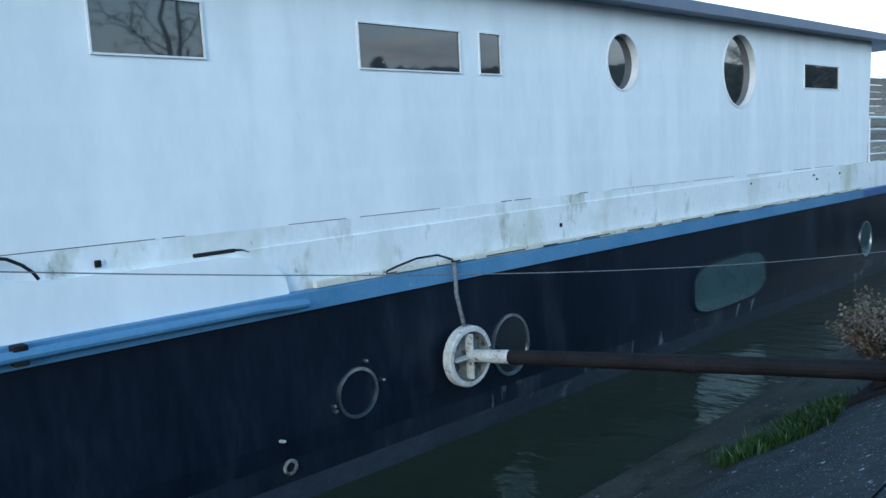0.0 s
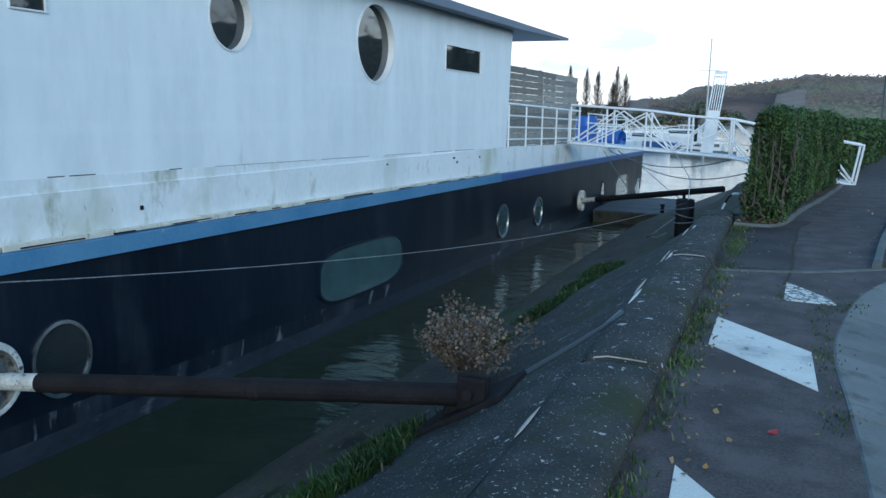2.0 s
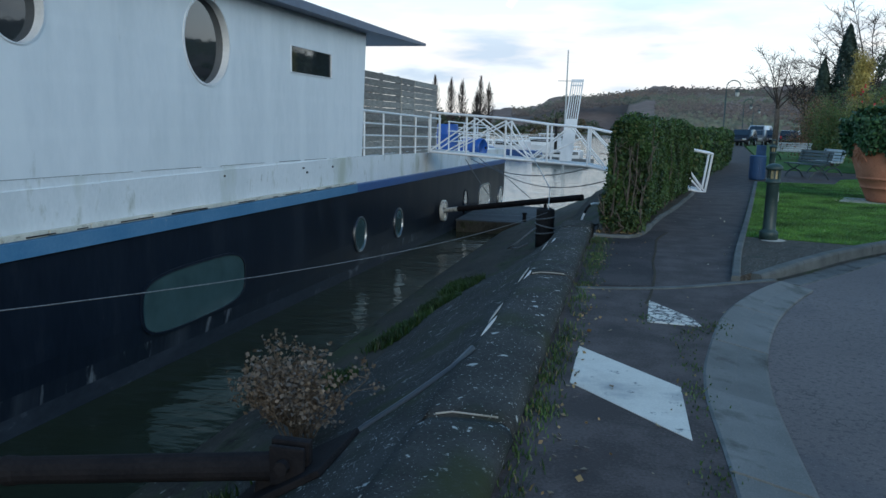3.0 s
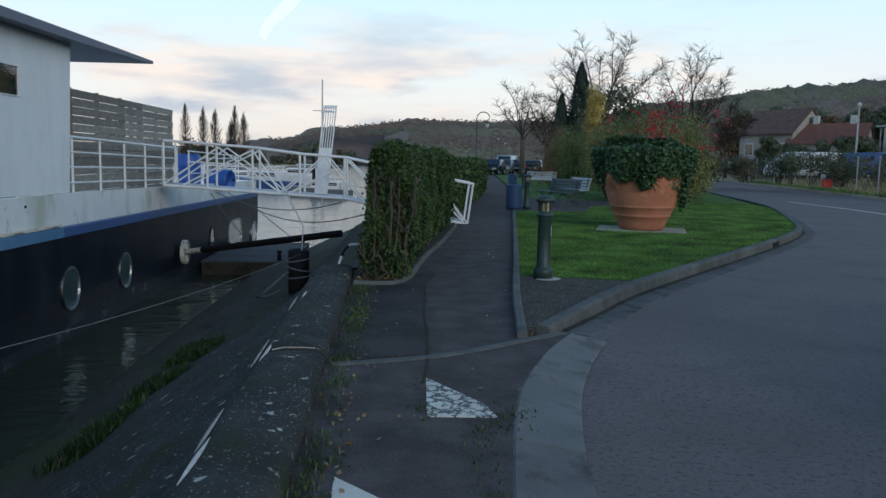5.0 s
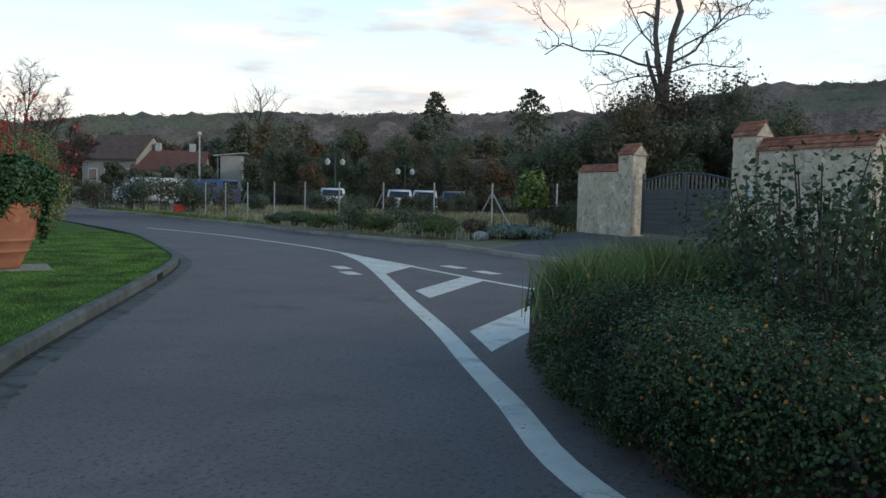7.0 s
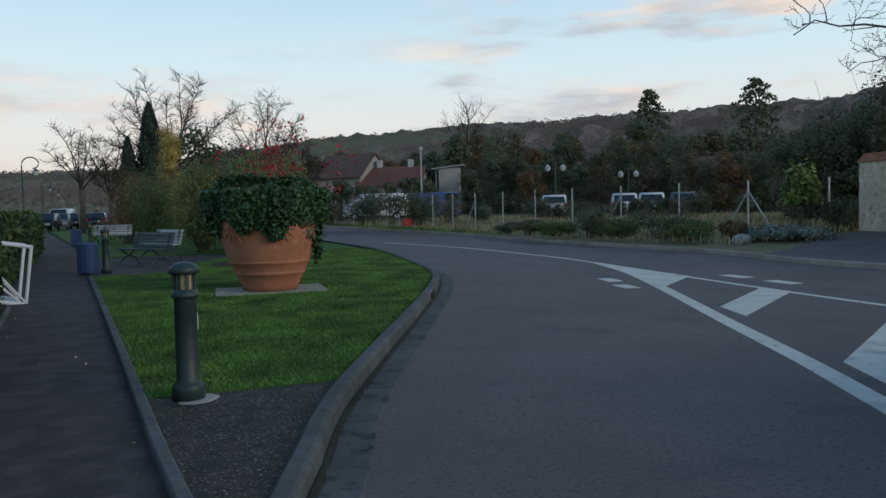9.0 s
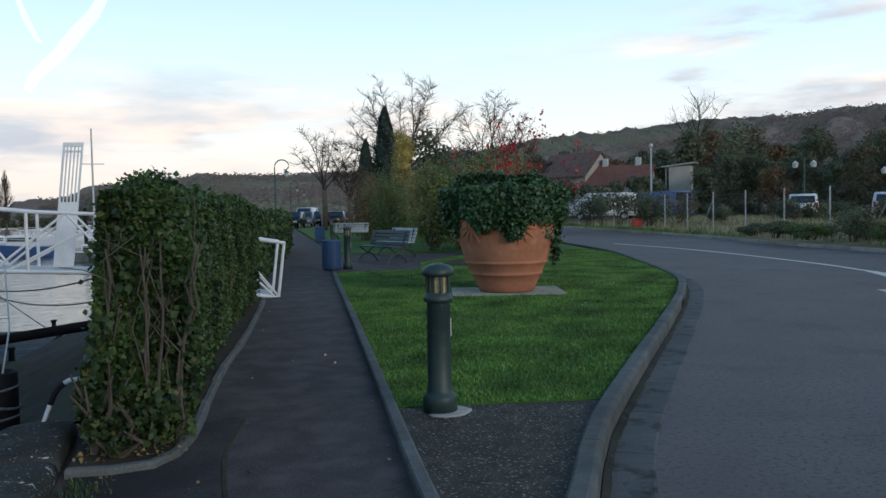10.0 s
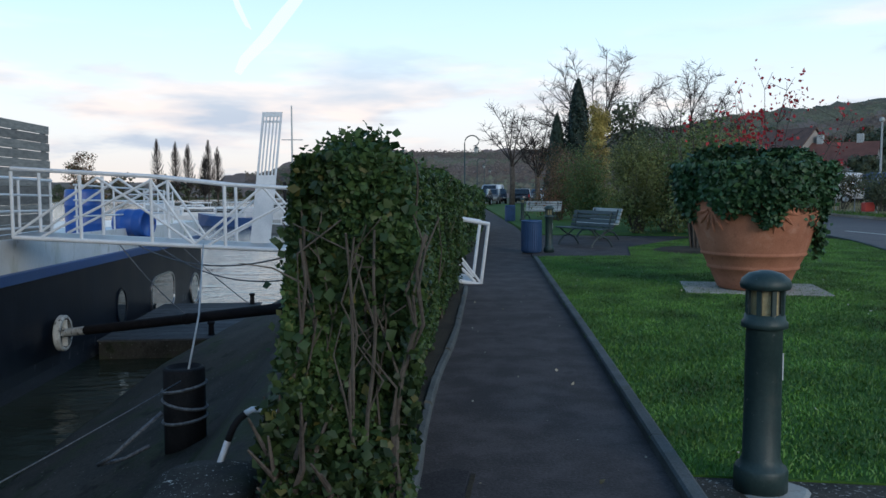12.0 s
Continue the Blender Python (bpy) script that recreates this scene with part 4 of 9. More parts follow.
def hull_band(zs, mats, name, label):
    """A band of hull plating; zs: list of (inset, height as a function of y)."""
    vs, fs = [], []
    rows = [plan_edge(i) for i, z in zs]
    n = len(rows[0])
    full = []
    for (ins, zf), row in zip(zs, rows):
        r = [(x, y, zf(y)) for x, y in row]
        r += [(-16.1 - x, y, z) for x, y, z in reversed(r[:-1])]
        full.append(r)
    m = len(full[0])
    for r in full:
        vs += r
    for k in range(len(zs) - 1):
        for i in range(m - 1):
            a = k * m + i
            fs.append((a, a + 1, a + m + 1, a + m))
        fs.append((k * m + m - 1, k * m, (k + 1) * m, (k + 1) * m + m - 1))
    return raw(name, vs, fs, mats, boat, label)


hull_band([(0.35, lambda y: -3.2), (0.07, lambda y: water_z(y) - 0.1), (0.05, lambda y: water_z(y) + 0.20)], BOOT_TOP, "boot_topping", "grey scuffed waterline band, lightened as reflected water")
hull_band([(0.05, lambda y: water_z(y) + 0.20), (0.025, lambda y: water_z(y) + 0.40)], SCUFF_HULL, "lower_plating", "scuffed lower hull plating with pale runs and painted sheen")
hull_band([(0.025, lambda y: water_z(y) + 0.40), (0.0, lambda y: -0.75 - 0.008 * y), (0.0, lambda y: strake(y) - 0.17)], BLACK_HULL, "hull", "matt black steel hull plating")
bow = hull_band([(0.02, lambda y: strake(y) - 0.18), (-0.035, lambda y: strake(y) - 0.165), (-0.035, lambda y: strake(y) - 0.015), (0.03, lambda y: strake(y))], BLUE_STRIPE, "rubbing_strake", "faded blue rubbing strake")
bow.data.materials.append(DEEP_BLUE)
for p in bow.data.polygons:
    p.material_index = 1 if p.center.y > 18.4 else 0


def bulwark_top(y):
    return 0.80 - 0.017 * max(0.0, y - 18.3)


def coam(y):
    return strake(y) + 0.03


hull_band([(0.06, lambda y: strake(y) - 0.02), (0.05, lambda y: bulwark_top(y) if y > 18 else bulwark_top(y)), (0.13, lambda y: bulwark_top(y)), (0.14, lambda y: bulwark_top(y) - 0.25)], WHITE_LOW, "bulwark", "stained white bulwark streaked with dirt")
bm = nb()
slab(bm, [(x, y) for x, y in plan_edge(0.1)] + [(-16.1 - x, y) for x, y in reversed(plan_edge(0.1)[:-1])], 0.20, lambda x, y: bulwark_top(y) - 0.22)
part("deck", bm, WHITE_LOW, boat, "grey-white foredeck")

# cabin wall with its openings, cut as a grid of plates
CAB0, CAB1, ROOF = 2.06, 18.5, 3.16
holes = [(3.0, 3.84, 2.24, 2.66), (5.28, 6.56, 2.22, 2.63), (6.82, 7.16, 2.22, 2.64), (15.18, 16.88, 2.23, 2.66)]
ROUND = [(9.45, 2.45, 0.36, 0.355), (12.68, 2.45, 0.57, 0.56)]


def wall_with_holes():
    bm = nb()
    vs = [bm.verts.new((CX, y, z)) for y, z in ((CAB0, 0.40), (CAB1 - 0.0, 0.40), (CAB1 + 0.25, ROOF + 0.1), (CAB0, ROOF))]
    edges = [bm.edges.new((vs[i], vs[(i + 1) % 4])) for i in range(4)]
    for y0, y1, z0, z1 in holes:
        h = [bm.verts.new((CX, y, z)) for y, z in ((y0, z0), (y1, z0), (y1, z1), (y0, z1))]
        edges += [bm.edges.new((h[i], h[(i + 1) % 4])) for i in range(4)]
    for cy, cz, ry, rz in ROUND:
        h = [bm.verts.new((CX, cy + ry * math.cos(2 * math.pi * k / 40), cz + rz * math.sin(2 * math.pi * k / 40))) for k in range(40)]
        edges += [bm.edges.new((h[i], h[(i + 1) % 40])) for i in range(40)]
    bmesh.ops.triangle_fill(bm, use_beauty=True, use_dissolve=False, edges=edges)
    r = bmesh.ops.extrude_face_region(bm, geom=bm.faces[:])
    for v in r["geom"]:
        if isinstance(v, bmesh.types.BMVert):
            v.co.x -= 0.12
    bmesh.ops.recalc_face_normals(bm, faces=bm.faces)
    return bm


part("cabin_wall", wall_with_holes(), WHITE_HULL, boat, "white painted cabin side with faint streaks")
def seam_z(y):
    return 0.985 - 0.0115 * (y - 2.0)


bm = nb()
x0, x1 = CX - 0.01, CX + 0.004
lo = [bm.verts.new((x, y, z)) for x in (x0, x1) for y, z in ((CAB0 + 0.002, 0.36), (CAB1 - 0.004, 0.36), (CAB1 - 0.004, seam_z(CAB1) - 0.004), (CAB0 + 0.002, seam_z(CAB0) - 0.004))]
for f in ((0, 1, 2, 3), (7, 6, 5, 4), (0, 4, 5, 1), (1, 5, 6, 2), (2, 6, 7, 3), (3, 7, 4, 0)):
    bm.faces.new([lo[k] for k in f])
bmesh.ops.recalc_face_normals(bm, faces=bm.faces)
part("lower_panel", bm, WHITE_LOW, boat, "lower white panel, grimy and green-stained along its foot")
# the open joint over the lower panel, dark where the filler has fallen out
rnd = random.Random(23)
y = CAB0 + 0.05
while y < CAB1 - 0.4:
    d = rnd.uniform(0.15, 1.3)
    bm = nb()
    box(bm, (CX + 0.001, y + d / 2, seam_z(y + d / 2)), (0.0075, d, rnd.choice((0.002, 0.003, 0.004, 0.008))), Matrix.Rotation(-0.0115, 4, "X"))
    part("seam", bm, BLACK_RUBBER, boat)
    y += d + rnd.choice((0.05, 0.15, 0.5, 0.9))
bm = nb()
box(bm, (CX - 0.15, CAB0 + 0.03, 1.78), (0.28, 0.06, 2.56))
part("cabin_return", bm, WHITE_HULL, boat, "white return at the end of the cabin side")
bm = nb()
box(bm, (CX - 0.26, (CAB0 - 9.0) / 2, 1.75), (0.08, CAB0 + 8.98, 2.6))
part("stern_wall", bm, STERN_TAN, boat, "set-back tan wall of the stern cabin")
for z, r in ((1.70, 0.014), (1.23, 0.018)):
    bm = nb()
    tube(bm, [(CX - 0.14, CAB0 - 0.01, z), (CX - 0.14, -8.9, z)], r, 8)
    part("grab_rail", bm, WHITE_METAL, boat, "white rail along the stern side deck")
bm = nb()
vs = [bm.verts.new(p) for p in ((CX - 0.12, CAB1, 0.4), (-10.6, CAB1, 0.4), (-10.6, CAB1 + 0.25, ROOF + 0.1), (CX - 0.12, CAB1 + 0.25, ROOF + 0.1))]
bm.faces.new(vs)
r = bmesh.ops.extrude_face_region(bm, geom=bm.faces[:])
for v in r["geom"]:
    if isinstance(v, bmesh.types.BMVert):
        v.co.y -= 0.1
bmesh.ops.recalc_face_normals(bm, faces=bm.faces)
part("cabin_front", bm, WHITE_HULL, boat)
bm = nb()
box(bm, (-10.5, (-9.0 + CAB1) / 2, 1.8), (0.1, CAB1 + 9.0, 2.8))
box(bm, (-8.35, -8.95, 1.8), (4.2, 0.1, 2.8))
part("cabin_back", bm, WHITE_HULL, boat)
bm = nb()
rv = [[bm.verts.new((x, y, 3.06 + 0.0125 * max(0, y - 6) + dz)) for x in (-5.24, -10.85)] for y, dz in ((-9.3, 0), (6, 0), (12, 0), (18.5, 0.0), (22.3, 0.06))]
tv = [[bm.verts.new((x, y, 3.06 + 0.0125 * max(0, y - 6) + dz)) for x in (-5.24, -10.85)] for y, dz in ((-9.3, 0.15), (6, 0.15), (12, 0.14), (18.5, 0.13), (22.3, 0.12))]
for i in range(4):
    bm.faces.new((rv[i][0], rv[i][1], rv[i + 1][1], rv[i + 1][0]))
    bm.faces.new((tv[i][0], tv[i + 1][0], tv[i + 1][1], tv[i][1]))
    bm.faces.new((rv[i][0], rv[i + 1][0], tv[i + 1][0], tv[i][0]))
    bm.faces.new((rv[i][1], tv[i][1], tv[i + 1][1], rv[i + 1][1]))
bm.faces.new((rv[0][0], tv[0][0], tv[0][1], rv[0][1]))
bm.faces.new((rv[4][0], rv[4][1], tv[4][1], tv[4][0]))
bmesh.ops.recalc_face_normals(bm, faces=bm.faces)
part("roof", bm, ROOF_BLUE, boat, "flat slate-blue roof jutting over the foredeck")

for y0, y1, z0, z1 in holes:
    w = new("window")
    w.parent = boat
    bm = nb()
    t = 0.014
    for c, s in (((CX - 0.03, (y0 + y1) / 2, z0 + t / 2), (0.09, y1 - y0, t)), ((CX - 0.03, (y0 + y1) / 2, z1 - t / 2), (0.09, y1 - y0, t)),
                 ((CX - 0.03, y0 + t / 2, (z0 + z1) / 2), (0.085, t, z1 - z0 - 2 * t)), ((CX - 0.03, y1 - t / 2, (z0 + z1) / 2), (0.085, t, z1 - z0 - 2 * t))):
        box(bm, c, s)
    part("window_frame", bm, WHITE_METAL, w)
    bm = nb()
    box(bm, (CX - 0.012, (y0 + y1) / 2, (z0 + z1) / 2), (0.012, y1 - y0 - 2 * t, z1 - z0 - 2 * t))
    part("pane", bm, WINDOW, w, "dark reflecting pane")
for cy, cz, ry, rz in ROUND:
    w = new("round_window")
    w.parent = boat
    n = 40
    vs, fs = [], []
    for rr, x in ((1.0, CX + 0.012), (1.0, CX - 0.10), (0.955, CX - 0.10), (0.955, CX + 0.012)):
        for k in range(n):
            a = 2 * math.pi * k / n
            vs.append((x, cy + ry * rr * math.cos(a), cz + rz * rr * math.sin(a)))
    for i in range(4):
        for k in range(n):
            j = (k + 1) % n
            fs.append((i * n + k, i * n + j, ((i + 1) % 4) * n + j, ((i + 1) % 4) * n + k))
    raw("window_frame", vs, fs, WHITE_METAL, w, "deep white round reveal")
    bm = nb()
    add_data(bm, [(CX - 0.088, cy + ry * 0.96 * math.cos(2 * math.pi * k / n), cz + rz * 0.96 * math.sin(2 * math.pi * k / n)) for k in range(n)], [tuple(range(n))])
    part("pane", bm, WINDOW, w, "dark round pane")


def port(cy, cz, ry, rz, sq=1.0, frame_mat=CHROME, glass=PORT_GLASS, ring=0.035, x=HX):
    """A port in the hull: a raised ring with a pane; sq below 1 squares the outline."""
    p = new("porthole")
    p.parent = boat
    n = 40

    def edge(k, f):
        a = 2 * math.pi * k / n
        c, s = math.cos(a), math.sin(a)
        return cy + f(ry) * math.copysign(abs(c) ** sq, c), cz + f(rz) * math.copysign(abs(s) ** sq, s)
    vs, fs = [], []
    for d, xx in ((0.0, x - 0.03), (0.0, x + 0.018), (-ring, x + 0.022), (-ring, x - 0.03)):
        vs += [(xx, *edge(k, lambda r: r + d)) for k in range(n)]
    for i in range(3):
        for k in range(n):
            j = (k + 1) % n
            fs.append((i * n + k, i * n + j, (i + 1) * n + j, (i + 1) * n + k))
    raw("ring", vs, fs, frame_mat, p, smooth=False)
    bm = nb()
    add_data(bm, [(x + 0.004, *edge(k, lambda r: r - ring * 0.8)) for k in range(n)], [tuple(range(n))])
    part("pane", bm, glass, p)
    return p


p = port(4.97, -0.57, 0.225, 0.225, glass=BLACK_HULL, ring=0.028)
for a in (70, 10, 200, 190):
    bm = nb()
    box(bm, (HX + 0.02, 4.97 + 0.28 * math.cos(radians(a)), -0.57 + 0.28 * math.sin(radians(a))), (0.05, 0.03, 0.025), bevel=0.006)
    part("clamp", bm, CHROME, p)
port(7.03, -0.58, 0.30, 0.33, glass=WINDOW, ring=0.03)
port(12.2, -0.69, 1.23, 0.385, 0.55, frame_mat=BLACK_HULL, ring=0.03)
port(18.27, -0.76, 0.36, 0.36, ring=0.035)
port(20.9, -0.83, 0.34, 0.35, ring=0.04)
port(28.3, -1.0, 0.34, 0.40, glass=WINDOW, ring=0.04, frame_mat=BLACK_HULL)
port(31.6, -1.13, 1.10, 0.49, 0.5, frame_mat=CHROME, ring=0.05, glass=WINDOW)
port(35.1, -1.45, 0.55, 0.46, frame_mat=CHROME, ring=0.06)

# blue fender tube and white raised coaming along the after side
bm = nb()
tube(bm, [(HX + 0.10, y, strake(y) - 0.07 - (0.02 if y > 4 else 0)) for y in (-9, -4, 0, 2, 4.0, 4.45)], 0.038, 10)
part("fender_tube", bm, BLUE_STRIPE, boat, "long blue tube along the strake")
for y in (-3.2, -0.5, 2.32):
    bm = nb()
    box(bm, (HX + 0.07, y, strake(y) - 0.07), (0.10, 0.09, 0.13), bevel=0.01)
    part("bracket", bm, RUST, boat, "rusty bracket")
bm = nb()
pts = [(-9.0, 0.36), (4.36, 0.36), (4.34, 0.52), (4.28, 0.61), (4.16, 0.69), (4.0, 0.745), (3.82, 0.77), (3.3, 0.775), (2.7, 0.785), (2.45, 0.80), (2.27, 0.84), (2.09, 0.94), (1.96, 1.10), (1.8, 1.25), (1.5, 1.36), (-9, 1.4)]
lo = [bm.verts.new((HX + 0.0, y, z)) for y, z in pts]
hi = [bm.verts.new((CX + 0.021, y, z)) for y, z in pts]
bm.faces.new(lo)
bm.faces.new(hi[::-1])
for i in range(len(pts)):
    j = (i + 1) % len(pts)
    bm.faces.new((lo[i], hi[i], hi[j], lo[j]))
bmesh.ops.recalc_face_normals(bm, faces=bm.faces)
part("coaming", bm, WHITE_HULL, boat, "white rounded coaming along the side deck")
bm = nb()
box(bm, (CX + 0.012, 3.76, 0.812), (0.03, 0.34, 0.030), bevel=0.006)
tube(bm, [(CX + 0.012, 3.92, 0.815), (CX + 0.012, 3.99, 0.806), (CX + 0.012, 4.05, 0.785)], 0.010, 6)
part("vent_slot", bm, BLACK_RUBBER, boat, "dark vent slot")
rnd = random.Random(8)
for y, z in ((2.9, 0.85), (8.05, 0.58), (13.0, 0.72), (15.6, 0.70), (15.75, 0.62), (16.9, 0.66)):
    bm = nb()
    box(bm, (CX + 0.015, y, z), (0.03, rnd.uniform(0.03, 0.07), rnd.uniform(0.02, 0.05)), bevel=0.005)
    part("fitting", bm, RUST, boat, "small rusted fitting")
bm = nb()
y = 4.6
while y < 18:
    d = rnd.uniform(0.5, 2.0)
    z = strake(y) + 0.03
    box(bm, (CX + 0.055, y + d / 2, strake(y + d / 2) + 0.025), (0.05, d - 0.02, rnd.uniform(0.035, 0.06)), Matrix.Rotation(-0.0105, 4, "X"), bevel=0.008)
    y += d
part("sill_moulding", bm, SILL_PAINT, boat, "broken cream moulding over the strake")

rnd = random.Random(15)
for k in range(16):
    y = 5.2 + 0.82 * k + rnd.uniform(-0.25, 0.25)
    d = rnd.uniform(0.12, 0.62)
    bm = nb()
    box(bm, (CX + 0.083, y, strake(y) + 0.012 + rnd.uniform(0, 0.008)), (0.012, d, rnd.uniform(0.008, 0.018)), Matrix.Rotation(-0.0105, 4, "X"), bevel=0.003)
    part("gap", bm, BLACK_RUBBER, boat, "dark gap under the broken moulding")

# outlets and small fittings on the hull plating
for y, z, r in ((4.25, -1.02, 0.055), (2.75, 0.05, 0.03)):
    bm = nb()
    tube(bm, [(HX - 0.02, y + r * math.cos(w), z + r * math.sin(w)) for w in [2 * math.pi * i / 16 for i in range(17)]], r * 0.3, 6)
    part("sea_cock", bm, DISH_GREY, boat, "scaled ring of a hull outlet")
for y, z in ((4.185, -0.775), (4.16, -0.765)):
    bm = nb()
    box(bm, (HX + 0.005, y, z), (0.04, 0.03, 0.018), bevel=0.005)
    part("outlet", bm, WORN_WHITE, boat, "small bright outlet lip")
for k in range(4):
    bm = nb()
    box(bm, (HX + 0.01, 2.09 + 0.006 * k, -0.53 - 0.055 * k), (0.05, 0.045 - 0.004 * k, 0.045), bevel=0.012)
    part("corroded_outlet", bm, SILL_PAINT, boat, "crusted pale outlet fitting")
bm = nb()
tube(bm, [(HX + 0.03, 2.11, -0.72), (HX + 0.04, 2.16, -0.85), (HX + 0.02, 2.28, -0.95)], 0.018, 6)
part("drain_hose", bm, DISH_GREY, boat)
bm = nb()
box(bm, (HX + 0.002, 4.23, -0.38), (0.006, 0.012, 1.05))
part("plate_weld", bm, BLACK_HULL, boat)
buoy = thing("fender_buoy", "round blue plastic fender hanging on the hull", "fender")
bm = nb()
lathe(bm, [(0.01, -0.085), (0.045, -0.078), (0.075, -0.045), (0.082, 0.0), (0.072, 0.045), (0.04, 0.075), (0.02, 0.085), (0.02, 0.11), (0.01, 0.11)], 20, (HX + 0.09, 1.83, -0.35))
part("ball", bm, BLUE_STRIPE, buoy, smooth=True)
bm = nb()
tube(bm, [(HX + 0.09, 1.83, -0.25), (HX + 0.06, 1.83, 0.3)], 0.008, 5)
part("lanyard", bm, ROPE, buoy)

# railing on the foredeck
rail_posts = [18.75, 20.0, 21.3, 22.6, 23.9, 25.1]
for y in rail_posts:
    bm = nb()
    tube(bm, [(HX - 0.10, y, bulwark_top(y) - 0.02), (HX - 0.10, y, bulwark_top(y) + 0.92)], 0.022, 8)
    part("railing_post", bm, WHITE_METAL, boat)
for h in (0.16, 0.42, 0.67, 0.92):
    bm = nb()
    tube(bm, [(HX - 0.10, 18.6, bulwark_top(18.6) + h), (HX - 0.10, 25.15, bulwark_top(25.15) + h)], 0.018 if h < 0.9 else 0.026, 8)
    part("railing_bar", bm, WHITE_METAL, boat)
for h in (0.30, 0.60, 0.88):
    bm = nb()
    tube(bm, [(HX - 0.12, y, bulwark_top(y) + h) for y in (26.2, 29, 32)] + [(-6.1, 35.2, 0.47 + h), (-7.2, 37.2, 0.44 + h), (-8.05, 37.7, 0.44 + h)], 0.018, 8)
    part("railing_bar", bm, WHITE_METAL, boat)
for x, y in ((HX - 0.12, 26.3), (HX - 0.12, 28.4), (HX - 0.12, 30.6), (HX - 0.12, 32.4), (-5.95, 34.8), (-6.9, 36.8)):
    bm = nb()
    tube(bm, [(x, y, bulwark_top(y) - 0.1), (x, y, bulwark_top(y) + 0.9)], 0.02, 8)
    part("railing_post", bm, WHITE_METAL, boat)

# grey wooden screens on the foredeck
for y0, y1, top in ((19.6, 22.3, 2.60), (22.35, 23.5, 2.50), (23.55, 25.9, 2.50)):
    scr = thing("wooden_screen", "weathered grey slatted timber screen on the foredeck", "screen", "timber screens")
    z, i = 0.60, 0
    while z < top - 0.05:
        bm = nb()
        box(bm, (-5.86 - 0.013 * (i % 2), (y0 + y1) / 2, z + 0.075), (0.024, y1 - y0, 0.144), Matrix.Rotation(0.03, 4, "Y"), bevel=0.006)
        part("plank", bm, GREY_WOOD, scr)
        z += 0.152
        i += 1
    for y in (y0 + 0.06, (y0 + y1) / 2, y1 - 0.06):
        bm = nb()
        box(bm, (-5.93, y, (0.55 + top) / 2), (0.07, 0.07, top - 0.55), bevel=0.005)
        part("post", bm, GREY_WOOD, scr)


def barrel(m, r, h):
    b = thing("blue_barrel", "blue plastic barrel on the foredeck", "barrel", "blue barrels", m)
    bm = nb()
    lathe(bm, [(r * 0.9, 0), (r * 0.97, 0.03), (r, 0.1), (r, h * 0.3), (r * 1.03, h * 0.32), (r * 1.03, h * 0.35), (r, h * 0.37), (r, h * 0.66), (r * 1.03, h * 0.68), (r * 1.03, h * 0.71), (r, h * 0.73), (r, h - 0.1), (r * 0.96, h - 0.02), (r * 0.88, h), (r * 0.86, h - 0.02)], 28)
    part("drum", bm, BLUE_PLASTIC, b, smooth=True)
    bm = nb()
    lathe(bm, [(0.04, h - 0.02), (0.04, h + 0.015), (0.03, h + 0.02)], 12, (r * 0.5, 0, 0))
    part("bung", bm, BLACK_RUBBER, b)
    return b


barrel(pose(-5.95, 27.7, 0.42), 0.34, 1.05)
barrel(pose(-5.75, 29.3, 0.72, 90, 0, 70), 0.31, 0.75)


# ---- distance ----
def hill_angle(az):
    tab = ((-180, 2.5), (-90, 1.2), (-40, 0.7), (-14, 0.8), (-8, 1.3), (-5, 2.2), (2, 2.9), (7, 2.9), (12, 3.0), (20, 4.4), (27, 5.3), (39, 6.0), (47, 6.3), (59, 6.5), (72, 8.2), (90, 8.6), (120, 7.0), (150, 4.0), (180, 2.5))
    for (a, e), (b, f) in zip(tab, tab[1:]):
        if a <= az <= b:
            t = (az - a) / (b - a)
            t = t * t * (3 - 2 * t)
            return e + (f - e) * t
    return 2.5


HILL = mat("wooded_hill", (0.165, 0.112, 0.088), (0.250, 0.172, 0.134), 0.02, 0.98, 0.0, fine=0.25, spots=[((0.12, 0.11, 0.075), 0.006, 0.5, 0.62), ((0.07, 0.075, 0.055), 0.05, 0.60, 0.68), ((0.12, 0.075, 0.045), 0.09, 0.60, 0.7)])


def mk_hills():
    vs, fs = [], []
    rings = [130, 170, 215, 265, 320, 380, 430, 480, 520, 545, 560, 640]
    n = 900
    for j, r in enumerate(rings):
        for i in range(n):
            az = -180 + 360 * i / n
            a = radians(az)
            t = min(1.0, max(0.0, (r - 130) / 430))
            t = t ** 1.4
            top = 560 * math.tan(radians(hill_angle(az)))
            x, y = r * math.sin(a), 8 + r * math.cos(a)
            z = -0.5 + top * t
            rough = 4.5 * t * (noise.noise((x * 0.045, y * 0.045, 0.3)) + 0.6 * noise.noise((x * 0.13, y * 0.13, 0.9))) + 2.0 * t * noise.noise((x * 0.5, y * 0.5, 2.0))
            z += rough if top > 8 else rough * 0.4
            if r == 640:
                z -= 30
            if -60 < az < -1 and r < 400:
                z = -2.6
            vs.append((x, y, z - (0.8 if j == 0 else 0)))
    for j in range(len(rings) - 1):
        for i in range(n):
            k = (i + 1) % n
            fs.append((j * n + i, j * n + k, (j + 1) * n + k, (j + 1) * n + i))
    ob = raw("wooded_hills", vs, fs, HILL, smooth=True)
    tagged(ob, "brown wooded hills round the valley", "hill", "", "structure")


mk_hills()


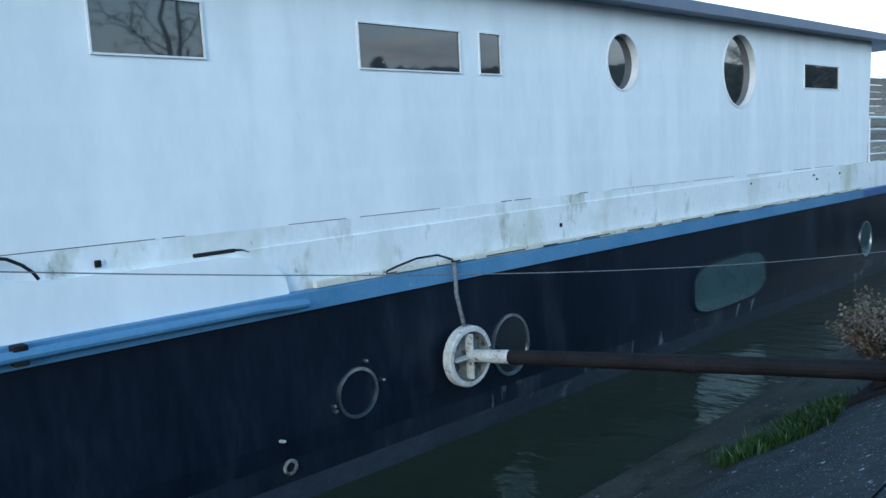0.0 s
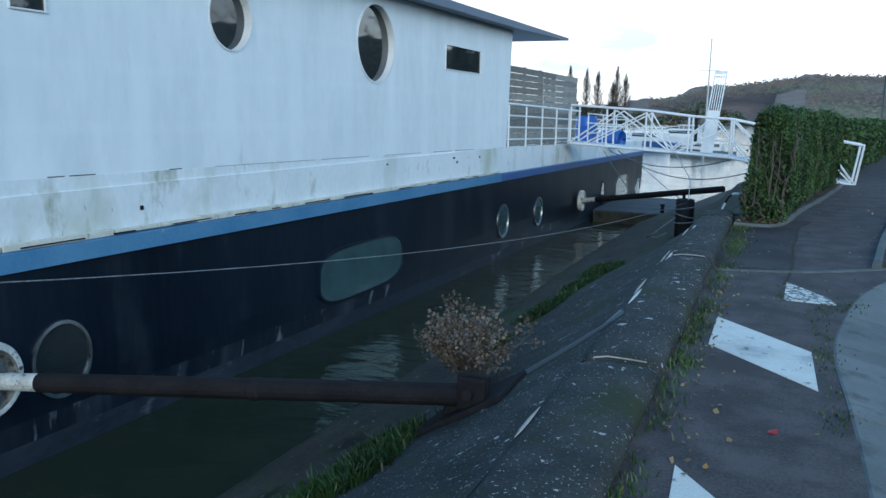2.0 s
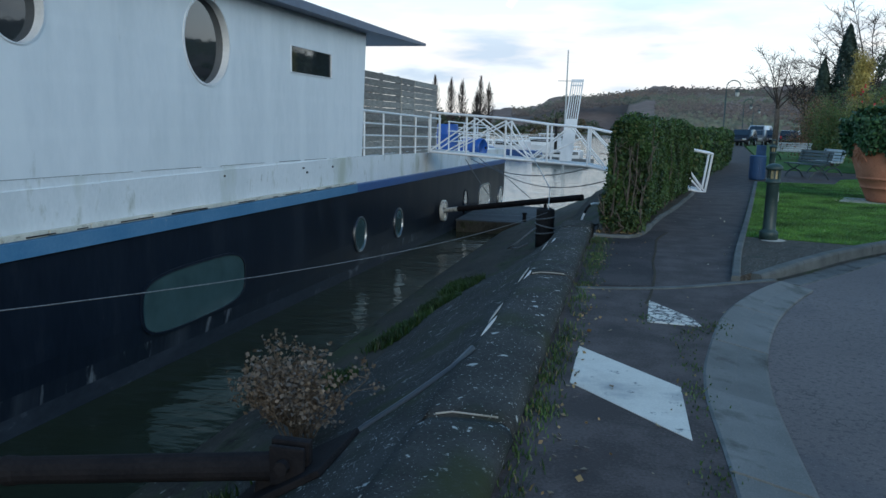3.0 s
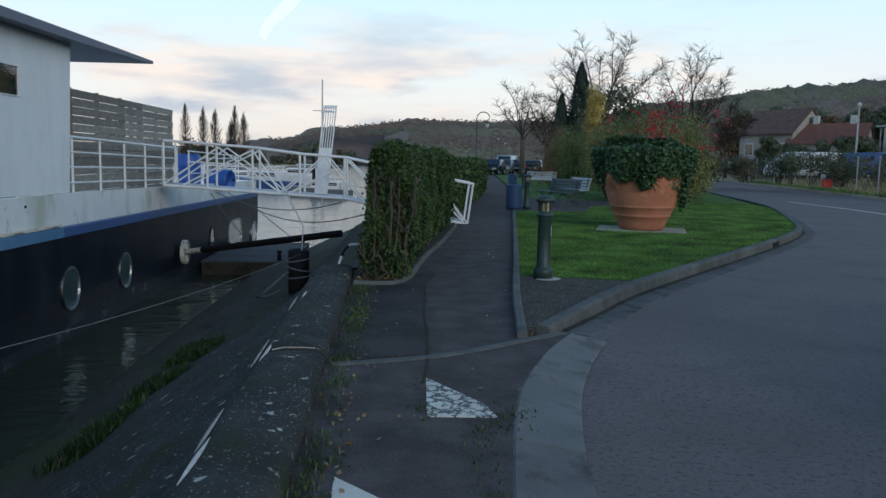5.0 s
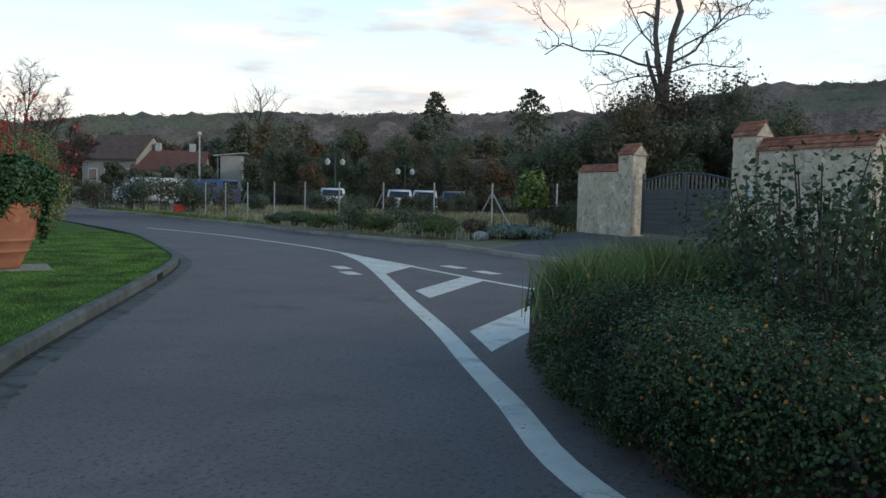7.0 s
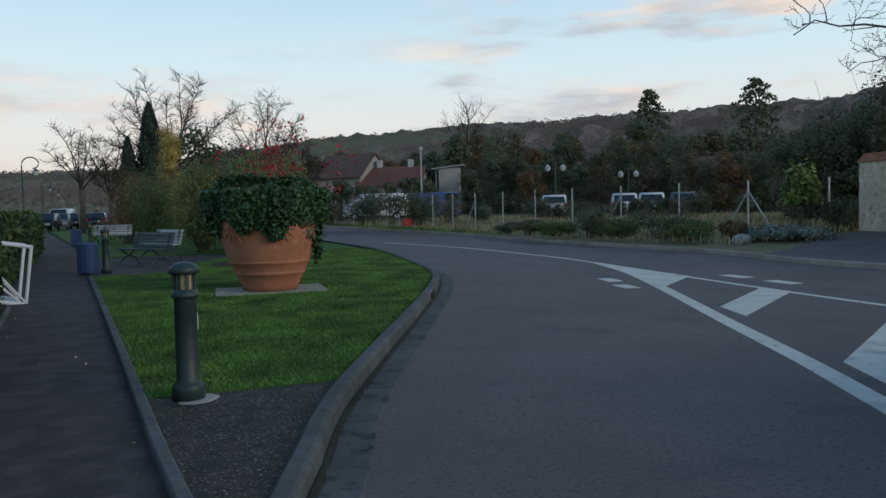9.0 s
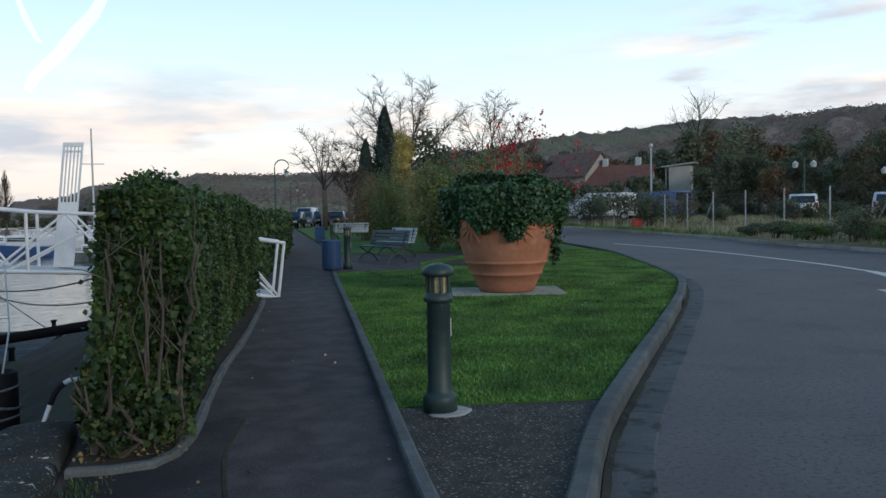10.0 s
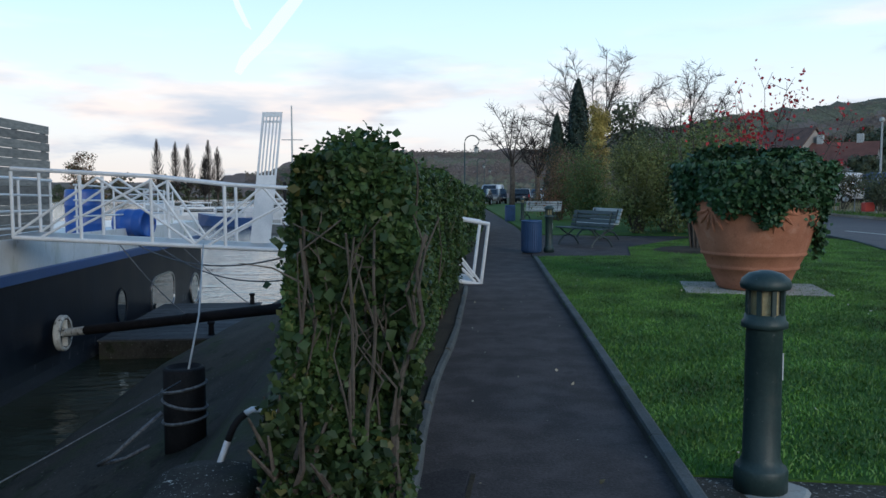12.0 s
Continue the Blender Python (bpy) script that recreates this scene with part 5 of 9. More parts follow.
# ---- leaves, grass and trees ----
def leaf_cloud(centres, size, rng, per=1, curl=0.35, normals=None):
    """Small folded leaves: vertices and faces, one island each."""
    c = np.repeat(np.asarray(centres, float), per, axis=0)
    n = len(c)
    d = rng.normal(size=(n, 3))
    if normals is not None:
        d = d * 0.95 + np.repeat(np.asarray(normals, float), per, axis=0)
    d /= np.linalg.norm(d, axis=1)[:, None] + 1e-9
    t = np.cross(d, rng.normal(size=(n, 3)))
    t /= np.linalg.norm(t, axis=1)[:, None] + 1e-9
    b = np.cross(d, t)
    s = size * rng.uniform(0.6, 1.35, size=(n, 1))
    w = s * rng.uniform(0.32, 0.5, size=(n, 1))
    v = np.empty((n, 4, 3))
    v[:, 0] = c - t * s * 0.5
    v[:, 1] = c + b * w - d * curl * w
    v[:, 2] = c + t * s * 0.5
    v[:, 3] = c - b * w - d * curl * w
    idx = np.arange(n)[:, None] * 4
    f = np.concatenate([idx + [0, 1, 2], idx + [0, 2, 3]], axis=0)
    return v.reshape(-1, 3), f


def fast_mesh(name, v, f, material, parent=None, label=""):
    me = bpy.data.meshes.new(name)
    v, f = np.asarray(v, np.float32), np.asarray(f, np.int32)
    k = f.shape[1]
    me.vertices.add(len(v))
    me.vertices.foreach_set("co", v.ravel())
    me.loops.add(f.size)
    me.loops.foreach_set("vertex_index", f.ravel())
    me.polygons.add(len(f))
    me.polygons.foreach_set("loop_start", np.arange(len(f), dtype=np.int32) * k)
    me.update(calc_edges=True)
    me.materials.append(material)
    ob = new(name, me)
    if parent is not None:
        ob.parent = parent
    if label:
        ob["label"] = label
    return ob


def blades(points, height, rng, width=0.012, lean=0.5):
    """Grass blades: one bent strip each (two triangles and a tip)."""
    p = np.asarray(points, float)
    n = len(p)
    a = rng.uniform(0, 2 * np.pi, n)
    side = np.stack([np.cos(a), np.sin(a), np.zeros(n)], 1)
    b = rng.uniform(0, 2 * np.pi, n)
    h = height * rng.uniform(0.5, 1.3, n)
    tilt = lean * rng.uniform(0.1, 1.0, n)
    out = np.stack([np.cos(b) * tilt * h, np.sin(b) * tilt * h, h], 1)
    w = (width * rng.uniform(0.7, 1.3, n))[:, None]
    v = np.empty((n, 5, 3))
    v[:, 0], v[:, 1] = p - side * w, p + side * w
    mid = p + out * [0.35, 0.35, 0.6]
    v[:, 2], v[:, 3] = mid - side * w * 0.7, mid + side * w * 0.7
    v[:, 4] = p + out
    i = np.arange(n)[:, None] * 5
    f = np.concatenate([i + [0, 1, 3], i + [0, 3, 2], i + [2, 3, 4]], axis=0)
    return v.reshape(-1, 3), f


def in_poly(x, y, poly):
    inside = np.zeros(len(x), bool)
    j = len(poly) - 1
    for i in range(len(poly)):
        xi, yi = poly[i]
        xj, yj = poly[j]
        hit = ((yi > y) != (yj > y)) & (x < (xj - xi) * (y - yi) / (yj - yi + 1e-12) + xi)
        inside ^= hit
        j = i
    return inside


def scatter(poly, n, rng):
    xs, ys = [p[0] for p in poly], [p[1] for p in poly]
    x, y = rng.uniform(min(xs), max(xs), n), rng.uniform(min(ys), max(ys), n)
    k = in_poly(x, y, poly)
    return x[k], y[k]


def branch_tree(rng, base, height, spread, levels, r0, first=0.35, kids=(3, 5), up=0.5, sides=5, stop=0.006):
    """Trunk, limbs and twigs as bars; gives vertices, faces and the tips."""
    V, F, tips = [], [], []

    def grow(p, d, ln, r, lv):
        n = 4 if lv < 2 else 3
        pts, q = [p], Vector(p)
        dd = Vector(d)
        for i in range(n):
            dd = (dd + Vector((rng.normal(0, 0.16), rng.normal(0, 0.16), rng.normal(0.04 * up, 0.10)))).normalized()
            q = q + dd * (ln / n)
            pts.append(q.copy())
        rad = [max(stop, r * (1 - 0.45 * i / n)) for i in range(n + 1)]
        v, f = tube_data(pts, rad, sides if lv < 2 else 3, cap=False)
        o = len(V)
        V.extend(v)
        F.extend([tuple(a + o for a in x) for x in f])
        if lv >= levels:
            tips.append(pts[-1])
            return
        m = rng.integers(kids[0], kids[1] + 1)
        for k in range(m):
            t = rng.uniform(first if lv == 0 else 0.25, 1.0) if k else 1.0
            i = min(n - 1, int(t * n))
            s = Vector(pts[i]).lerp(pts[i + 1], t * n - i if t < 1 else 1.0)
            a = rng.uniform(0, 2 * math.pi)
            out = Vector((math.cos(a), math.sin(a), 0)) * spread
            nd = (dd * (0.9 if k == 0 else 0.55) + out * (0.35 if k == 0 else 1.0) + Vector((0, 0, up * rng.uniform(0.1, 0.9)))).normalized()
            grow(s, nd, ln * rng.uniform(0.55, 0.82), r * (0.68 if k == 0 else 0.5), lv + 1)

    grow(Vector(base), Vector((rng.normal(0, 0.04), rng.normal(0, 0.04), 1)).normalized(), height, r0, 0)
    return V, F, tips


# ---- hedge along the quay ----
def hedge_mass(name, label, line, half, z0, z1, count, leaf, seed, twigs=0, front=0):
    """A clipped hedge along a plan line: twiggy core and a skin of leaves."""
    rng = np.random.default_rng(seed)
    h = thing(name, label, "hedge", "hedges")
    L = length(line)
    P = np.array([cut(line, L * i / 60, L * i / 60 + 0.02)[0] if i < 60 else line[-1] for i in range(61)])
    T = np.gradient(P, axis=0)
    T /= np.linalg.norm(T, axis=1)[:, None]
    Nn = np.stack([T[:, 1], -T[:, 0]], 1)

    def place(u, o, z):
        i = np.clip(u * 60, 0, 59.999)
        k = i.astype(int)
        f = (i - k)[:, None]
        p = P[k] * (1 - f) + P[k + 1] * f
        nn = Nn[k]
        return np.column_stack([p + nn * o[:, None], z]), nn, T[k]

    def bulge(u, z):
        return 1 + 0.16 * np.sin(u * L * 2.3 + seed) * np.sin(z * 4 + u * 9) + 0.10 * np.sin(u * L * 6.1 + z * 7)
    pts, nrm = [], []
    share = {"side": 0.44, "side2": 0.16, "top": 0.26, "end": 0.19 if front else 0.2}
    for where, q in share.items():
        n = int(count * q)
        u, z = rng.uniform(0, 1, n), z0 + (z1 - z0) * rng.uniform(0, 1, n) ** 0.8
        dep = np.abs(rng.normal(0, 0.07, n))
        if where in ("side", "side2"):
            sg = 1 if where == "side" else -1
            o = sg * (half * bulge(u, z) * (0.82 + 0.18 * np.clip((z - z0) / 0.5, 0, 1)) * (1 - 0.20 * np.clip((z - z1 + 0.35) / 0.35, 0, 1) ** 2) - dep)
            p, nn, tt = place(u, o, z)
            q3 = np.column_stack([nn * sg, np.full(n, 0.25)])
        elif where == "top":
            o = rng.uniform(-0.9, 0.9, n) * half
            zz = z1 - 0.16 * np.clip((np.abs(o) / half - 0.45) / 0.45, 0, 1) ** 2 + 0.03 * np.sin(u * L * 9 + o * 5) + 0.05 * np.sin(u * L * 3.3) + 0.04 * np.sin(o * 12 + u * 40) - dep + 0.03 * rng.normal(size=n)
            p, nn, tt = place(u, o, zz)
            q3 = np.column_stack([nn * 0, np.ones(n)])
        else:
            o = rng.uniform(-1, 1, n) * half
            z = z0 + (z1 - z0) * rng.uniform(0, 1, n) ** 0.6
            o *= 1 - 0.22 * np.clip((z - z1 + 0.35) / 0.35, 0, 1) ** 2
            u2 = np.where(rng.uniform(size=n) < 0.7, 0.0, 1.0)
            p, nn, tt = place(u2, o, z)
            sg = np.where(u2 < 0.5, -1.0, 1.0)[:, None]
            p[:, :2] += tt * sg * (0.10 * np.sin(z * 5 + o * 7)[:, None] - dep[:, None])
            q3 = np.column_stack([tt * sg, np.full(n, 0.2)])
        pts.append(p)
        nrm.append(q3)
    v, f = leaf_cloud(np.concatenate(pts), leaf, rng, 1, normals=np.concatenate(nrm))
    fast_mesh("foliage", v, f, HEDGE_LEAF, h)
    # inner leaves take the darkened copy, the hedge's inner shade put into colour
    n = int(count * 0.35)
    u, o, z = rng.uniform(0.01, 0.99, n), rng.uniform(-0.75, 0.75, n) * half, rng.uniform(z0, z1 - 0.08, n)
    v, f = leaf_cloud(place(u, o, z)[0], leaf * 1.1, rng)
    fast_mesh("shaded_core", v, f, HEDGE_SHADE, h)
    V, F = [], []
    for k in range(twigs):
        u, o = np.array([rng.uniform(0, 1) ** 1.6]), np.array([rng.uniform(-0.9, 0.9) * half])
        b = place(u, o, np.array([0.02]))[0][0]
        q = Vector(b) + Vector((rng.normal(0, 0.1), rng.normal(-0.04, 0.08), 0))
        pp = [Vector(b)]
        for i in range(5):
            q = pp[-1] + Vector((rng.normal(0, 0.035), rng.normal(-0.012, 0.035), (z1 - 0.15) / 5))
            pp.append(q)
        vv, ff = tube_data(pp, [rng.uniform(0.010, 0.022) * (1 - 0.15 * i) for i in range(6)], 5)
        F.extend([tuple(a + len(V) for a in x) for x in ff])
        V.extend(vv)
        for i in range(1, 6):
            s = pp[i]
            e = s + Vector((rng.normal(0, 0.06), rng.normal(-0.03, 0.05), rng.uniform(0.06, 0.22)))
            vv, ff = tube_data([s, s.lerp(e, 0.5) + Vector((0.01, 0, 0.02)), e], [0.006, 0.005, 0.003], 3)
            F.extend([tuple(a + len(V) for a in x) for x in ff])
            V.extend(vv)
    for k in range(front):
        b = place(np.array([0.0]), np.array([rng.uniform(-0.85, 0.85) * half]), np.array([0.04]))[0][0]
        pp = [Vector(b) + Vector((0, rng.uniform(-0.02, 0.12), 0))]
        for i in range(7):
            pp.append(pp[-1] + Vector((rng.normal(0, 0.03), rng.normal(-0.012, 0.016), rng.uniform(0.12, 0.21))))
        r = rng.uniform(0.004, 0.011)
        vv, ff = tube_data(pp, [r * (1 - 0.1 * i) for i in range(8)], 5)
        F.extend([tuple(a + len(V) for a in x) for x in ff])
        V.extend(vv)
        for i in range(2, 8):
            s = pp[i]
            e = s + Vector((rng.normal(0, 0.10), rng.normal(-0.03, 0.03), rng.uniform(0.03, 0.2)))
            vv, ff = tube_data([s, s.lerp(e, 0.5) + Vector((0.01, 0, 0.02)), e], [0.005, 0.004, 0.002], 3)
            F.extend([tuple(a + len(V) for a in x) for x in ff])
            V.extend(vv)
    if front:
        # old forked stems showing at the bare end, and broad leaves hung among them
        for k in range(6):
            o = (-0.62, -0.25, 0.05, 0.32, 0.6, 0.8)[k] * half
            b = place(np.array([0.0]), np.array([o]), np.array([0.03]))[0][0]
            pp = [Vector(b) + Vector((0, -0.01, 0))]
            for i in range(6):
                pp.append(pp[-1] + Vector((rng.normal(0.004, 0.035), rng.normal(-0.018, 0.012), rng.uniform(0.15, 0.24))))
            r = rng.uniform(0.008, 0.016)
            for line, rr in [(pp, r)] + [([pp[m], pp[m] + Vector((rng.normal(0, 0.03), -0.02, 0.14)), pp[m] + Vector((rng.normal(0, 0.06), -0.03, 0.32)), pp[m] + Vector((rng.normal(0, 0.09), -0.03, 0.46))], r * 0.5) for m in (2, 4)]:
                vv, ff = tube_data(line, [rr * (1 - 0.6 * i / len(line)) for i in range(len(line))], 6)
                F.extend([tuple(a + len(V) for a in x) for x in ff])
                V.extend(vv)
        n = 1700
        z = z0 + (z1 - z0) * rng.beta(1.05, 1.8, n)
        o = rng.uniform(-1.15, 1.08, n) * half * (1 - 0.2 * np.clip((z - z1 + 0.35) / 0.35, 0, 1))
        p, nn, tt = place(np.zeros(n), o, z)
        p[:, :2] += tt * (rng.uniform(-0.12, 0.10, n) - 0.05 * np.sin(z * 5 + o * 9))[:, None]
        keep = np.sin(z * 6.3 + o * 11 + 1) + 0.8 * np.sin(z * 13 - o * 17) + rng.normal(0, 0.5, n) > -0.35
        v, f = leaf_cloud(p[keep], 0.052, rng, 1, 0.3, normals=np.column_stack([-tt[keep] * 0.9, np.full(keep.sum(), 0.5)]))
        fast_mesh("broad_leaves", v, f, BRAMBLE_LEAF, h, "broad dull leaves of brambles")["kind"] = "stuff"
        n = 90
        u, o = rng.uniform(0, 0.7, n) ** 1.3, rng.uniform(-0.9, 0.9, n) * half
        p = place(u, o, np.full(n, z1 - 0.02))[0]
        pts = np.concatenate([p + [0, 0, 0.028 * j] + rng.normal(0, 0.022, (n, 3)) for j in range(4)])
        v, f = leaf_cloud(pts[rng.uniform(size=len(pts)) < 0.8], 0.05, rng, 1, 0.3)
        fast_mesh("top_shoots", v, f, HEDGE_LEAF, h, "young shoots over the clipped top")["kind"] = "stuff"
    if twigs:
        raw("stem_growth", V, F, TWIG if not front else HEDGE_BARK, h, "bare grey-brown stems")["kind"] = "stuff"
    return h


hedge_mass("hedge", "clipped green hedge, twiggy and thin at its end", [(-0.22, 14.62), (-0.10, 16.0), (0.06, 17.6), (0.30, 19.2), (0.60, 20.9), (0.86, 22.4)], 0.28, 0.06, 1.57, 90000, 0.040, 3, 26, 4)
hedge_mass("hedge", "second clipped hedge beyond the gangway", [(1.0, 25.2), (1.9, 30), (2.9, 36), (3.6, 41)], 0.42, 0.05, 1.45, 9000, 0.11, 5, 10)

# ---- lawn grass ----
rng = np.random.default_rng(11)
x, y = scatter(lawn_poly, 560000, rng)
k = rng.uniform(size=len(x)) < np.clip(9.0 / (y - 8.0), 0.10, 1.0)
x, y = x[k], y[k]
v, f = blades(np.column_stack([x, y, np.full(len(x), 0.03)]), 0.024, rng, 0.005, 1.1)
tagged(fast_mesh("lawn_grass", v, f, GRASS_BLADE), "short bright green mown grass", "grass", "", "stuff")


# ---- terracotta pot with ivy ----
POT = (5.15, 21.80, 0.05)
pot = thing("terracotta_pot", "huge terracotta urn with raised bands, planted with ivy", "plant pot", "", pose(*POT))
bm = nb()
prof = [(0.47, 0.0), (0.50, 0.02), (0.56, 0.14), (0.62, 0.27), (0.645, 0.28), (0.665, 0.30), (0.655, 0.325), (0.66, 0.34), (0.72, 0.46), (0.745, 0.475), (0.76, 0.495), (0.745, 0.515), (0.75, 0.53), (0.84, 0.78), (0.90, 1.0), (0.925, 1.15), (0.92, 1.28), (0.90, 1.34), (0.96, 1.38), (0.96, 1.46), (0.92, 1.48), (0.86, 1.44), (0.84, 1.30)]
lathe(bm, [(r * 0.92, z) for r, z in prof], 56)
part("urn", bm, TERRACOTTA, pot, smooth=True)
for a0 in (205, 262, 318, 25, 90, 150):
    bm = nb()
    for k in range(7):
        w = radians(a0 + 0)
        an = radians(-75 + 25 * k)
        s0, s1 = 0.06, 0.32
        pts = []
        for s in (s0, (s0 + s1) / 2, s1):
            dz, dx = s * math.cos(an) * -1, s * math.sin(an)
            zz = 1.12 + dz
            r = 0.92 * float(np.interp(zz, [z for _, z in prof[10:17]], [q for q, _ in prof[10:17]])) + 0.004
            ang = w + dx / r
            pts.append((r * math.cos(ang) * 1.0, r * math.sin(ang) * 1.0, zz))
        tube(bm, pts, [0.016, 0.03, 0.008], 6)
    part("leaf_relief", bm, TERRACOTTA, pot, "palm leaf moulded in relief")
bm = nb()
lathe(bm, [(0.78, 1.40), (0.4, 1.44), (0.01, 1.45)], 28)
part("soil", bm, EARTH, pot)
pad = thing("pot_slab", "thin pale concrete slab under the urn", "slab")
bm = nb()
box(bm, (5.15, 21.80, 0.031), (1.85, 1.30, 0.03), Matrix.Rotation(radians(-18), 4, "Z"), bevel=0.006)
part("slab", bm, PALE_SLAB, pad)
rng = np.random.default_rng(21)
n = 9000
a, r = rng.uniform(0, 2 * np.pi, n), np.sqrt(rng.uniform(0, 1, n))
lump = 1 + 0.07 * np.sin(3 * a + 1) + 0.05 * np.sin(7 * a)
R = 1.0 * lump
top = 1.78 + 0.10 * np.sin(2 * a + r * 3) + 0.06 * np.sin(5 * a + 8 * r)
xx, yy, zz = R * r * np.cos(a), R * r * np.sin(a), top - 0.35 * r ** 5 + rng.normal(0, 0.03, n)
m = 11000
a2 = rng.uniform(0, 2 * np.pi, m)
hang = 1.02 + 0.10 * np.sin(4 * a2) + 0.10 * np.sin(9 * a2 + 2)
drop = np.clip(np.cos(a2 - radians(-25)), 0, 1) ** 6 * 0.45
z2 = hang - drop + (1.72 - hang + drop) * rng.uniform(0, 1, m) ** 0.7
r2 = (1.0 * (1 + 0.07 * np.sin(3 * a2 + 1) + 0.05 * np.sin(7 * a2))) * (0.86 + 0.14 * np.clip((z2 - 1.0) / 0.35, 0, 1)) + rng.normal(0, 0.035, m)
c = np.column_stack([np.concatenate([xx, r2 * np.cos(a2)]), np.concatenate([yy, r2 * np.sin(a2)]), np.concatenate([zz, z2])])
nr = np.column_stack([np.concatenate([xx * 0.3, np.cos(a2)]), np.concatenate([yy * 0.3, np.sin(a2)]), np.concatenate([np.ones(n), np.full(m, 0.35)])])
v, f = leaf_cloud(c, 0.085, rng, 1, normals=nr)
ivy = thing("ivy", "dense dark ivy mound spilling over the urn's rim", "plant", "", pose(*POT))
fast_mesh("foliage", v, f, IVY_LEAF, ivy)
# solid dark shell under the leaves, painted as the mound's inner shade
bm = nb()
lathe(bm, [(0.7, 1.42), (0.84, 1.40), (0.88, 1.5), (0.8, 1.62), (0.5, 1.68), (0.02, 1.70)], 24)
part("shaded_core", bm, HEDGE_SHADE, ivy)


# ---- bollard lamps ----
def bollard(at, label):
    b = thing("bollard_light", label, "bollard", "bollard lights", at)
    bm = nb()
    lathe(bm, [(0.120, 0), (0.120, 0.10), (0.112, 0.118), (0.096, 0.13), (0.090, 0.15), (0.084, 0.16), (0.080, 0.78), (0.084, 0.785), (0.102, 0.79), (0.102, 0.815), (0.092, 0.825), (0.088, 0.85)], 24)
    part("post", bm, GREEN_METAL, b, smooth=True)
    bm = nb()
    lathe(bm, [(0.062, 0.845), (0.062, 0.975)], 20)
    part("lens", bm, LAMP_LENS, b, "yellowed lamp lens")
    for k in range(8):
        w = 2 * math.pi * k / 8
        bm = nb()
        box(bm, (0.080 * math.cos(w), 0.080 * math.sin(w), 0.91), (0.014, 0.02, 0.135), Matrix.Rotation(w, 4, "Z"))
        part("bar", bm, GREEN_METAL, b)
    bm = nb()
    lathe(bm, [(0.098, 0.97), (0.109, 0.975), (0.113, 0.995), (0.104, 1.02), (0.075, 1.045), (0.03, 1.058), (0.005, 1.06)], 24)
    part("cap", bm, GREEN_METAL, b, "domed cap", smooth=True)
    bm = nb()
    box(bm, (0.079, -0.02, 0.60), (0.006, 0.02, 0.13), bevel=0.002)
    part("tag", bm, WHITE_METAL, b, "narrow white tag")
    return b


bollard(pose(1.68, 14.72, 0.025) @ Matrix.Diagonal((1, 1, 0.97, 1)), "dark green cast-iron bollard lamp with paint chips")
bm = nb()
lathe(bm, [(0.165, 0.0), (0.15, 0.008), (0.01, 0.012)], 24, (1.72, 14.69, 0.022))
for v in bm.verts:
    v.co.x += 0.35 * (v.co.x - 1.76) * noise.noise(v.co * 4) + 0.4 * max(0, v.co.x - 1.85)
part("bollard_footing", bm, PALE_SLAB)
tagged(bpy.data.objects["bollard_footing"], "rough pale mortar pad round the bollard", "footing")
bollard(pose(3.82, 28.75, 0.012), "dark green bollard lamp beside the litter bin")
bollard(pose(6.6, 46.6, 0.0), "dark green bollard lamp far along the path")


# ---- planter with firethorn ----
PLANTER = [(6.45, 11.45), (5.3, 10.05), (4.15, 8.95), (3.85, 7.6), (3.95, 4.2), (8.5, 4.0), (10.1, 9.4), (9.6, 10.9)]
pl = thing("steel_planter", "low rust-brown steel planter beside the road", "planter")
for i, (p, q) in enumerate(zip(PLANTER, PLANTER[1:] + PLANTER[:1])):
    p, q = Vector(p), Vector(q)
    d = (q - p).normalized()
    o = Vector((-d.y, d.x)) * 0.03
    bm = nb()
    slab(bm, [tuple(p), tuple(q), tuple(q - o), tuple(p - o)], -0.09, 0.50)
    part("side_panel", bm, CORTEN, pl)
bm = nb()
cpt = Vector((6.6, 8.0))
slab(bm, [tuple(Vector(p).lerp(cpt, 0.03)) for p in PLANTER], -0.08, 0.44)
part("soil", bm, EARTH, pl)


